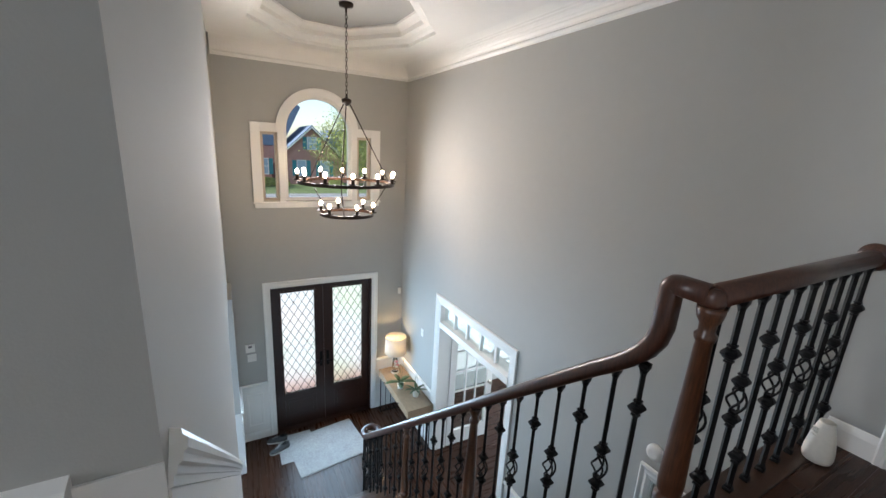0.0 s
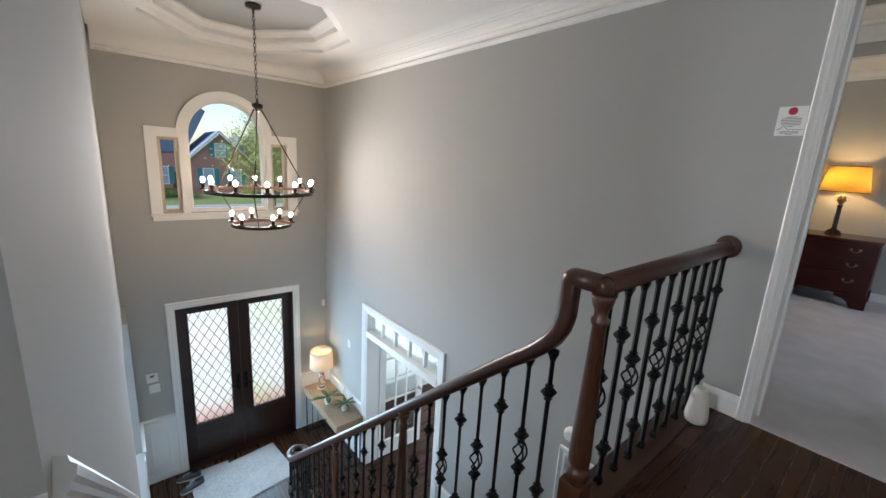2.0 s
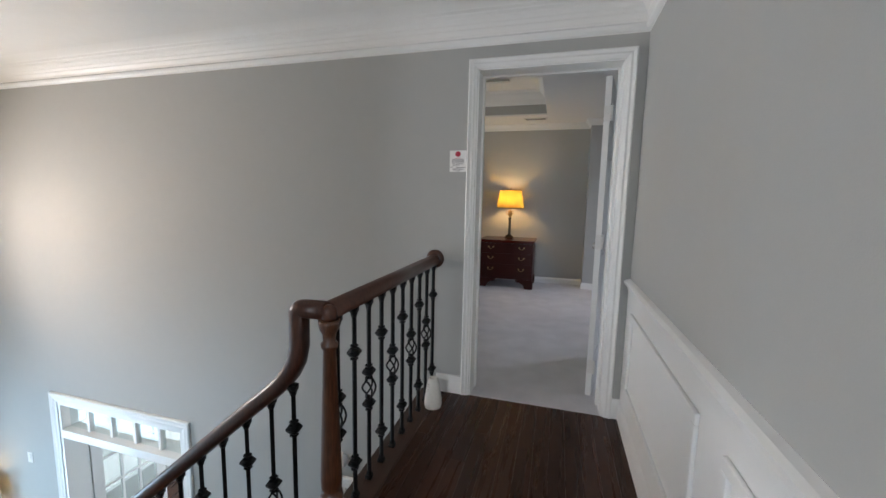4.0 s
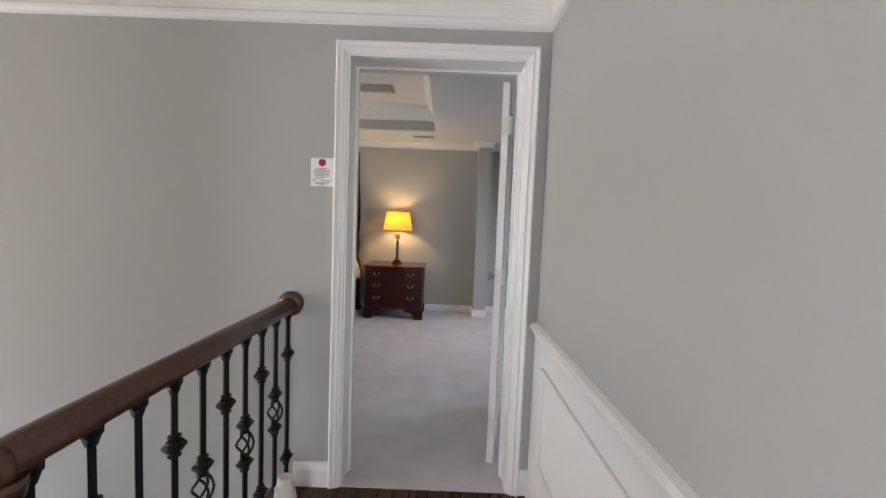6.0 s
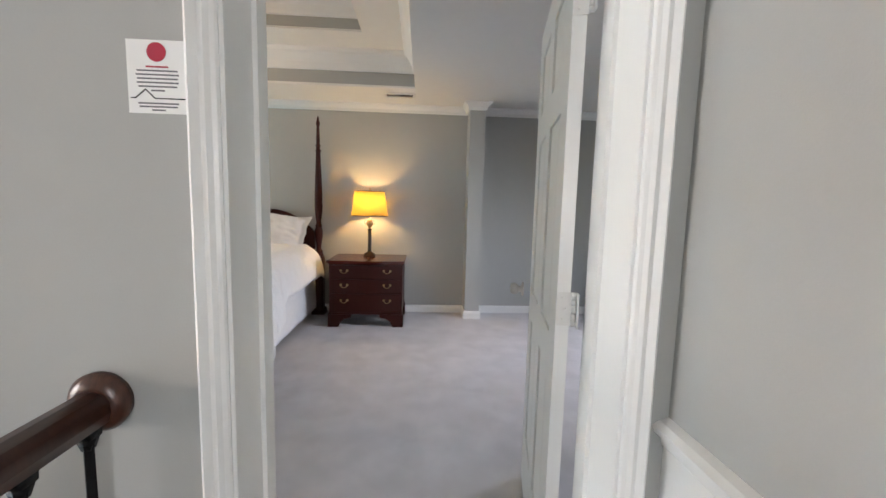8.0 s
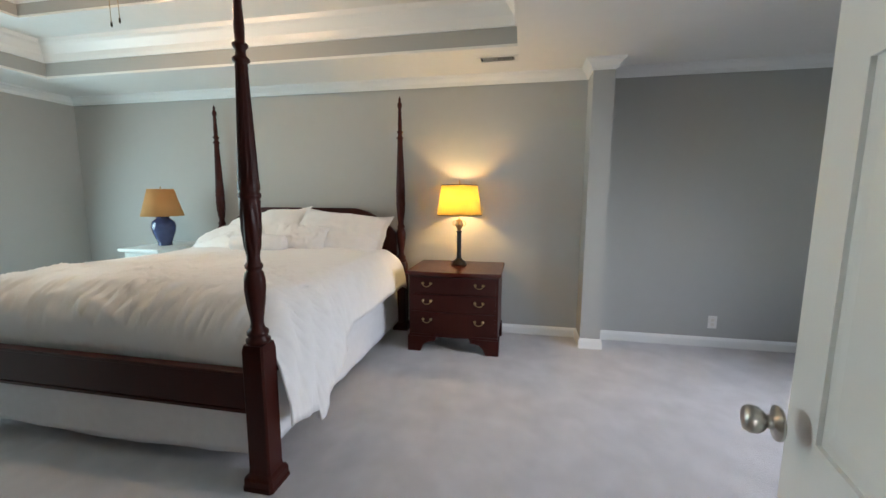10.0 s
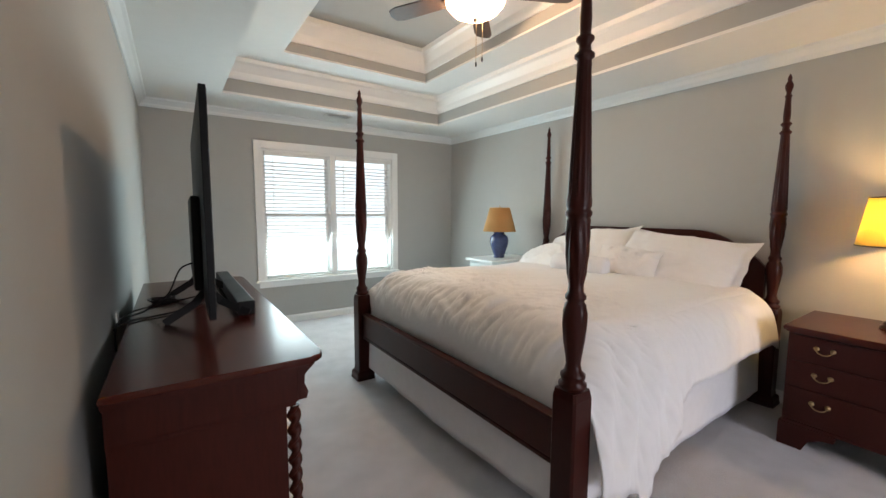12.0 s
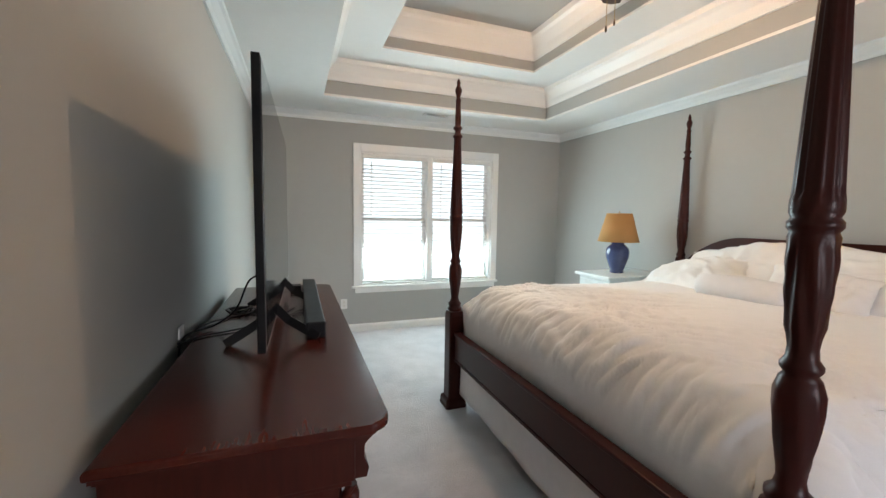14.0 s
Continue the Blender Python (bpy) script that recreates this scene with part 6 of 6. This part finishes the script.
def leaf_mesh(length, width, droop, curl=0.15):
    bm, n = bmesh.new(), 10
    rows = []
    for i in range(n + 1):
        t = i / n
        w = width * math.sin(math.pi * min(1, t * 0.92 + 0.06)) ** 0.7 / 2
        x, z = length * t, length * (0.55 * t - droop * t * t)
        rows.append([bm.verts.new((x, s * w, z + abs(s) * w * curl + dz)) for s in (-1, 0, 1) for dz in (0.0, 0.0015)])
    for a, b in zip(rows, rows[1:]):
        for p, q in ((0, 2), (2, 4), (5, 3), (3, 1), (1, 0), (4, 5)):
            f = bm.faces.new((a[p], b[p], b[q], a[q]))
            f.smooth = True
    bm.faces.new([rows[0][k] for k in (0, 2, 4, 5, 3, 1)])
    return bm


def potted(name, at, label, leaves, stems, bloom):
    ob = thing(name, label, "plant", at)
    part("pot", lathe(bmesh.new(), [(0.038, 0), (0.042, 0.004), (0.052, 0.10), (0.056, 0.115), (0.050, 0.115), (0.047, 0.10), (0.01, 0.098)], 24), CERAMIC, ob, "white ceramic pot")
    for turn, length, width, droop in leaves:
        part("leaf", leaf_mesh(length, width, droop), LEAF, ob, at=pose(0, 0, 0.098, 0, 0, turn))
    for pts in stems:
        part("stem", tube(bmesh.new(), pts, 0.0025, 6), STEM, ob)
    for p in bloom:
        bm = bmesh.new()
        for k in range(5):
            tmp = leaf_mesh(0.035, 0.028, 0.5)
            tmp.transform(pose(*p, 20, 0, 72 * k))
            data = bpy.data.meshes.new("tmp")
            tmp.to_mesh(data)
            tmp.free()
            bm.from_mesh(data)
            bpy.data.meshes.remove(data)
        part("blossom", bm, PETAL, ob, "pink orchid blossom")
    return ob


potted("orchid", (2.70, 5.0, LOW + 0.785), "broad-leaved orchid with a pink bloom in a white pot",
       ((185, 0.26, 0.085, 0.35), (250, 0.17, 0.08, 0.5), (20, 0.20, 0.08, 0.45), (320, 0.24, 0.08, 0.35), (100, 0.18, 0.07, 0.3)),
       ([(0, 0, 0.09), (0.01, 0.02, 0.25), (-0.02, 0.06, 0.36), (-0.05, 0.07, 0.42)], [(0.01, 0, 0.09), (0.04, 0.02, 0.3), (0.05, 0.03, 0.46)]), ((-0.05, 0.07, 0.42), (-0.04, 0.06, 0.37)))
potted("orchid", (2.83, 4.72, LOW + 0.785), "small narrow-leaved orchid with a looped stem in a white pot",
       tuple((a, 0.17, 0.04, 0.35) for a in (10, 70, 130, 175, 215, 265, 320)),
       ([(0, 0, 0.09), (0.0, 0.03, 0.30), (0.0, 0.0, 0.37), (0.0, -0.05, 0.30), (0.0, -0.04, 0.12)],), ())


def mat_thing(name, corners, z, t, mat, label):
    x0, y0, x1, y1, turn = corners
    cx, cy = (x0 + x1) / 2, (y0 + y1) / 2
    bm = boxes((x0 - cx, y0 - cy, 0, x1 - cx, y1 - cy, t), bevel=0.004)
    ob = solid(name, bm, mat, label, "rug")
    ob.matrix_world = pose(cx, cy, z, 0, 0, turn)
    return ob


RUG = material("pale_grey_woven_rug", (0.42, 0.41, 0.40), 0.95, grain=0.25, scale=60, bump=0.6, bscale=250, stain=0.10)
mat_thing("doormat", (0.97, 5.05, 1.45, 5.62, 0), LOW, 0.006, RUG, "flat grey doormat showing under the rug")
rug = thing("entry_rug", "pale grey woven rug before the entrance door", "rug", (1.62, 5.16, LOW + 0.006), turn=7)
part("field", boxes((-0.50, -0.40, 0, 0.50, 0.40, 0.009), bevel=0.003), RUG, rug)
bm = bmesh.new()
for k in range(60):
    box(bm, -0.49 + k * 0.0164, -0.418, 0, -0.481 + k * 0.0164, -0.40, 0.005)
tagged(part("fringe", bm, RUG, rug), kind="stuff")

SHOE = material("grey_knit_shoe", (0.085, 0.09, 0.095), 0.8, grain=0.3, scale=150, bump=0.3, bscale=250)
SOLE = material("white_rubber_sole", (0.55, 0.56, 0.56), 0.6, grain=0.05)


def shoe(x, y, turn):
    ob = thing("sneaker", "dark grey knit sneaker with a pale sole on the floor", "shoe", (x, y, LOW), "pair of sneakers", turn)
    n = 18

    def half(t):
        return 0.047 * (0.72 + 0.33 * math.sin(math.pi * (t * 0.85 + 0.12)) ** 1.0) * (1 - max(0, t - 0.85) ** 2 * 22) * (1 - max(0, 0.08 - t) ** 2 * 60)

    def loft(z0, z1f, k):
        bm, rings = bmesh.new(), []
        for i in range(n + 1):
            t = i / n
            w, h = max(0.008, half(t)) * k, z1f(t)
            rings.append([bm.verts.new((-0.14 + 0.28 * t, w * math.cos(a), z0 + (h - z0) * max(0, math.sin(a)) ** 0.6)) for a in np.linspace(0, math.pi, 12)])
        for a, b in zip(rings, rings[1:]):
            for j in range(11):
                f = bm.faces.new((a[j], b[j], b[j + 1], a[j + 1]))
                f.smooth = True
            bm.faces.new((a[11], b[11], b[0], a[0]))
        bm.faces.new(rings[0])
        bm.faces.new(rings[-1][::-1])
        return bm
    part("upper", loft(0.02, lambda t: 0.095 - 0.02 * math.sin(t * 3) if t < 0.35 else 0.088 - 0.05 * ((t - 0.35) / 0.65) ** 0.9, 0.95), SHOE, ob)
    part("sole", loft(0.0, lambda t: 0.03 - 0.006 * math.sin(math.pi * t), 1.05), SOLE, ob)
    bm = lathe(bmesh.new(), [(0.030, 0.080), (0.034, 0.092), (0.026, 0.097), (0.024, 0.085)], 14)
    bm.transform(Matrix.Diagonal((1.5, 0.85, 1, 1)) @ Matrix.Translation((-0.055, 0, 0)))
    part("collar", bm, BLACK, ob)
    for k in range(4):
        part("lace", tube(bmesh.new(), [(0.0 + k * 0.02, -0.022, 0.083 - k * 0.007), (0.0 + k * 0.02, 0.0, 0.090 - k * 0.007), (0.0 + k * 0.02, 0.022, 0.083 - k * 0.007)], 0.003, 5), SOLE, ob)


shoe(0.97, 5.56, 172)
shoe(0.98, 5.35, 196)

# ---- hall: small things ----
va = thing("vase", "cream ceramic bottle vase standing on the landing floor", "vase", (2.775, 0.55, 0))
part("body", lathe(bmesh.new(), [(r * 0.82, q * 0.85) for r, q in fine([(0.042, 0), (0.060, 0.006), (0.066, 0.03), (0.064, 0.07), (0.052, 0.15), (0.036, 0.215), (0.033, 0.225), (0.026, 0.226), (0.024, 0.20)], 0.02)], 32), CERAMIC, va)
for k in range(9):
    a = 2.3 + 0.22 * (k % 3)
    bm = bmesh.new()
    bmesh.ops.create_icosphere(bm, subdivisions=1, radius=0.006, matrix=pose(0.041 * math.cos(a), 0.041 * math.sin(a), 0.125 + 0.016 * (k // 3)))
    part("boss", bm, CERAMIC, va)

PAPER = material("white_card", (0.82, 0.82, 0.80), 0.6, grain=0.01)
RED = material("crimson_print", (0.42, 0.02, 0.05), 0.6, grain=0.02)
INK = material("grey_print", (0.16, 0.16, 0.17), 0.7, grain=0.02)
sg = tagged(new("wall_notice"), "white paper notice with a red seal and a house line drawing", "notice")
sg.matrix_world = Matrix(((0, -1, 0, E - 0.0005), (-1, 0, 0, 0.486), (0, 0, 1, 1.515), (0, 0, 0, 1)))


def card(x0, z0, x1, z1, y0, y1):
    return boxes((x0, y0, z0, x1, y1, z1))


part("sheet", card(-0.053, -0.065, 0.053, 0.065, 0, 0.0012), PAPER, sg)
bm = lathe(bmesh.new(), [(0.017, 0), (0.017, 0.0006)], 28)
bm.transform(pose(0, 0.0012, 0.044, -90, 0, 0))
part("seal", bm, RED, sg, "round crimson seal")
for k, (z, w) in enumerate(((0.018, 0.020), (0.011, 0.036), (0.004, 0.038), (-0.003, 0.036), (-0.010, 0.037), (-0.017, 0.034), (-0.024, 0.012), (-0.047, 0.036), (-0.053, 0.034), (-0.059, 0.012))):
    part("text_line", card(-w, z - 0.0014, w, z + 0.0014, 0.0012, 0.0016), INK if k else RED, sg)
part("house_line", tube(bmesh.new(), [(-0.048, 0.0016, -0.038), (-0.040, 0.0016, -0.038), (-0.022, 0.0016, -0.022), (-0.006, 0.0016, -0.038), (0.048, 0.0016, -0.038)], 0.0011, 5), BLACK, sg)

plate("light_switch", pose(0.715, N, -1.77, 0, 0, 0), 0.115, 0.116, "white switch plate beside the entrance door", "switch", "rocker")
kp = tagged(new("alarm_keypad"), "white alarm keypad above the switches", "keypad")
kp.matrix_world = pose(0.70, N, -1.615, 0, 0, 0)
part("case", boxes((-0.06, -0.02, -0.06, 0.06, 0, 0.06), bevel=0.004), PLASTIC, kp)
part("display", boxes((-0.022, -0.022, 0.012, 0.022, -0.02, 0.042)), INK, kp)
plate("light_switch", pose(E, 4.93, -1.43, 0, 0, -90), 0.072, 0.116, "white switch plate on the hall wall", "switch", "rocker")
sn = tagged(new("motion_detector"), "small cream alarm sensor in the wall corner", "sensor")
sn.matrix_world = pose(2.965, N, -1.03, 0, 0, -45)
part("case", boxes((-0.025, -0.045, -0.05, 0.025, -0.005, 0.05), bevel=0.008), CERAMIC, sn)

setting("wall_foyer_stub", boxes((0.48, 5.11, LOW, 0.525, N - 0.001, -0.62)), PAINT, "short grey wall beside the dining room opening")

# ---- outdoors ----
GRASS = material("spring_lawn", (0.10, 0.14, 0.045), 0.95, grain=0.35, scale=3, stain=0.15, bump=0.5, bscale=20)
ROAD = material("pale_asphalt", (0.22, 0.22, 0.23), 0.9, grain=0.15, scale=8, stain=0.08)
OUT = LOW - 0.28
setting("ground", boxes((-400, N + 0.25, OUT - 0.3, 400, 900, OUT)), GRASS, "lawn that reaches into the distance")
setting("road", boxes((-200, 31, OUT, 200, 39, OUT + 0.01)), ROAD, "pale asphalt street beyond the front lawn")
setting("pavement", boxes((0.3, N + 0.25, OUT, 3.2, 9.5, OUT + 0.24), bevel=0.01), material("red_brick_porch", (0.30, 0.15, 0.12), 0.9, grain=0.25, scale=12), "brick porch outside the entrance")
BRICK = material("red_brick_wall", (0.45, 0.24, 0.20), 0.9, grain=0.25, scale=14, stain=0.1)
SLATE = material("blue_grey_shingles", (0.15, 0.20, 0.29), 0.8, grain=0.2, scale=10)
TEAL = material("teal_shutter_paint", (0.03, 0.20, 0.24), 0.5, grain=0.05)
# the sky's reflection is put into the pane colour
SKYGLASS = material("window_painted_sky_blue", (0.35, 0.45, 0.55), 0.1, grain=0.05)
house = thing("house", "red brick house with a steep slate roof and teal shutters", "house", (9.5, 50.0, OUT))


def prism(pts, y0, y1):
    bm = bmesh.new()
    a, b = [bm.verts.new((x, y0, z)) for x, z in pts], [bm.verts.new((x, y1, z)) for x, z in pts]
    bm.faces.new(a)
    bm.faces.new(b[::-1])
    for i in range(len(pts)):
        j = (i + 1) % len(pts)
        bm.faces.new((a[i], a[j], b[j], b[i]))
    return bm


part("wall", prism([(-3.0, 0), (3.0, 0), (3.0, 3.5), (0, 6.2), (-3.0, 3.5)], -2, 6), BRICK, house)
part("wall", boxes((-12, 0, 0, -3.0, 8, 4.2), (3.0, 0.5, 0, 9, 8, 3.6)), BRICK, house)
rf = part("roof", prism([(-3.4, 3.2), (0, 6.35), (3.4, 3.2), (3.4, 3.4), (0, 6.65), (-3.4, 3.4)], -2.3, 6), SLATE, house)
part("roof", prism([(-12.4, 4.1), (-3.0, 4.1), (-0.8, 8.6), (-2.2, 9.6), (-9.5, 9.6)], 0, 8), SLATE, house)
part("roof", prism([(2.6, 3.6), (9.4, 3.6), (7.5, 6.4), (3.0, 6.4)], 1, 8), SLATE, house)
part("gable_trim", prism([(-3.4, 3.15), (0, 6.3), (3.4, 3.15), (3.4, 3.38), (0, 6.53), (-3.4, 3.38)], -2.36, -2.31), WHITE, house, "white painted barge board")
for x, z, w, h, y in ((0.0, 4.0, 0.9, 1.3, -2), (-1.2, 1.0, 0.9, 1.7, -2), (1.4, 1.0, 0.9, 1.7, -2), (-5.0, 1.0, 0.9, 1.7, 0), (-7.6, 1.0, 0.9, 1.7, 0), (5.6, 1.0, 0.9, 1.6, 0.5)):
    wn2 = part("window", boxes((x - w / 2, y - 0.05, z, x + w / 2, y, z + h)), SKYGLASS, house)
    part("frame", boxes((x - w / 2 - 0.07, y - 0.09, z - 0.07, x - w / 2, y - 0.01, z + h + 0.07), (x + w / 2, y - 0.09, z - 0.07, x + w / 2 + 0.07, y - 0.01, z + h + 0.07), (x - w / 2, y - 0.09, z + h, x + w / 2, y - 0.01, z + h + 0.07), (x - w / 2, y - 0.09, z + h / 2 - 0.03, x + w / 2, y - 0.01, z + h / 2 + 0.03), (x - w / 2, y - 0.09, z - 0.07, x + w / 2, y - 0.01, z)), WHITE, wn2)
    for s in (-1, 1):
        cx = x + s * (w / 2 + 0.32)
        part("shutter", boxes((cx - 0.22, y - 0.07, z - 0.03, cx + 0.22, y, z + h + 0.03)), TEAL, house, "teal louvred shutter")
part("entry_door", boxes((-4.2, -0.06, 0, -3.2, 0.0, 2.2)), material("dark_entry_door", (0.09, 0.03, 0.03), 0.4), house)

FOLIAGE = material("spring_green_foliage", (0.27, 0.31, 0.09), 0.8, grain=0.3, scale=2)
BARK = material("grey_brown_bark", (0.12, 0.10, 0.08), 0.9, grain=0.3, scale=10, bump=0.4, bscale=20)
random.seed(11)


def tree(x, y, h, r, count):
    ob = thing("tree", "broad tree in pale spring leaf beside the street", "tree", (x, y, OUT), "street trees")
    bm = lathe(bmesh.new(), [(0.28, 0), (0.2, 0.6), (0.17, h * 0.3), (0.10, h * 0.6), (0.03, h * 0.92)], 10)
    part("trunk", bm, BARK, ob)
    tips = []
    for k in range(16):
        a, z0 = k * 2.4, h * (0.25 + 0.035 * k)
        ln = r * random.uniform(0.55, 0.95) * (1 - 0.03 * k)
        tip = Vector((ln * math.cos(a), ln * math.sin(a), z0 + ln * random.uniform(0.4, 0.9)))
        mid = Vector((tip.x * 0.5, tip.y * 0.5, z0 + (tip.z - z0) * 0.35))
        part("limb", tube(bmesh.new(), [(0, 0, z0), mid, tip], 0.045, 6), BARK, ob)
        tips += [mid, tip, (mid + tip) / 2]
    verts, faces = [], []
    for k in range(count):
        t = random.choice(tips)
        p = t + Vector((random.gauss(0, 0.42), random.gauss(0, 0.42), random.gauss(0, 0.36))) * (r / 3.2)
        u = Vector((random.gauss(0, 1), random.gauss(0, 1), random.gauss(0, 1))).normalized()
        w = u.orthogonal().normalized()
        s = random.uniform(0.05, 0.11)
        n = len(verts)
        verts += [p - u * s, p + w * s * 0.5, p + u * s, p - w * s * 0.5]
        faces.append((n, n + 1, n + 2, n + 3))
    data = bpy.data.meshes.new("crown")
    data.from_pydata(verts, [], faces)
    data.materials.append(FOLIAGE)
    c = new("crown", data)
    c.parent = ob
    tagged(c, kind="stuff")


tree(9.4, 30.0, 7.4, 3.6, 9000)
tree(14.5, 44.0, 9.5, 4.4, 12000)
tree(-2.5, 46.0, 9.0, 4.0, 8000)
for k, (x, s) in enumerate(((2.6, 0.5), (3.9, 0.42), (9.8, 0.5))):
    bush = thing("shrub", "rounded green shrub against the brick house", "shrub", (x + 2, 46.5, OUT))
    verts, faces = [], []
    for q in range(900):
        d = Vector((random.gauss(0, 1), random.gauss(0, 1), abs(random.gauss(0, 1)))).normalized() * (0.9 * random.uniform(0.75, 1.05))
        u = Vector((random.gauss(0, 1), random.gauss(0, 1), random.gauss(0, 1))).normalized()
        w, n = u.orthogonal().normalized(), len(verts)
        verts += [d - u * 0.1, d + w * 0.06, d + u * 0.1, d - w * 0.06]
        faces.append((n, n + 1, n + 2, n + 3))
    data = bpy.data.meshes.new("leaves")
    data.from_pydata(verts, [], faces)
    data.materials.append(FOLIAGE)
    c = new("leaves", data)
    c.parent = bush
    tagged(c, kind="stuff")
# garden's daylight as a glowing sheet behind the frosted door: white, green, brick pink
PORCH = bpy.data.materials.new("glowing_garden_backdrop")
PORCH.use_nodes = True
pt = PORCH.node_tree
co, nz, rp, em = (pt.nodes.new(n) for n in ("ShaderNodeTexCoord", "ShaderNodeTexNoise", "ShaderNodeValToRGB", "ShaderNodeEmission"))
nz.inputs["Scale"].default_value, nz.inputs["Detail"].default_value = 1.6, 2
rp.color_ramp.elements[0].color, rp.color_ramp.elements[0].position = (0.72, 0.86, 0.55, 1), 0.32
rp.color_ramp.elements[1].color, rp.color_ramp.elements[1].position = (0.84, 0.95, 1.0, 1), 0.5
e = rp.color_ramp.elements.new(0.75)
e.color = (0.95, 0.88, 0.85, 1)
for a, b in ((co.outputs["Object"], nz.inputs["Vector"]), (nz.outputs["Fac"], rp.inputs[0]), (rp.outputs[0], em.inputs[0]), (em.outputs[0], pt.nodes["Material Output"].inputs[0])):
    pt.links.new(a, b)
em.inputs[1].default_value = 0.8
setting("backdrop_porch", boxes((0.2, 7.1, LOW - 0.25, 6.8, 7.12, -0.62)), PORCH, "glowing sheet in place of the lit garden behind the frosted door")
# bright overcast distance outside the bedroom window
BACK = material("bright_sky_backdrop", (0.92, 0.98, 1.0), 1.0, emit=0.30, grain=0.0)
setting("backdrop", boxes((3.4, 6.6, 0.0, 7.2, 6.62, 3.2)), BACK, "bright sky seen through the bedroom blinds")
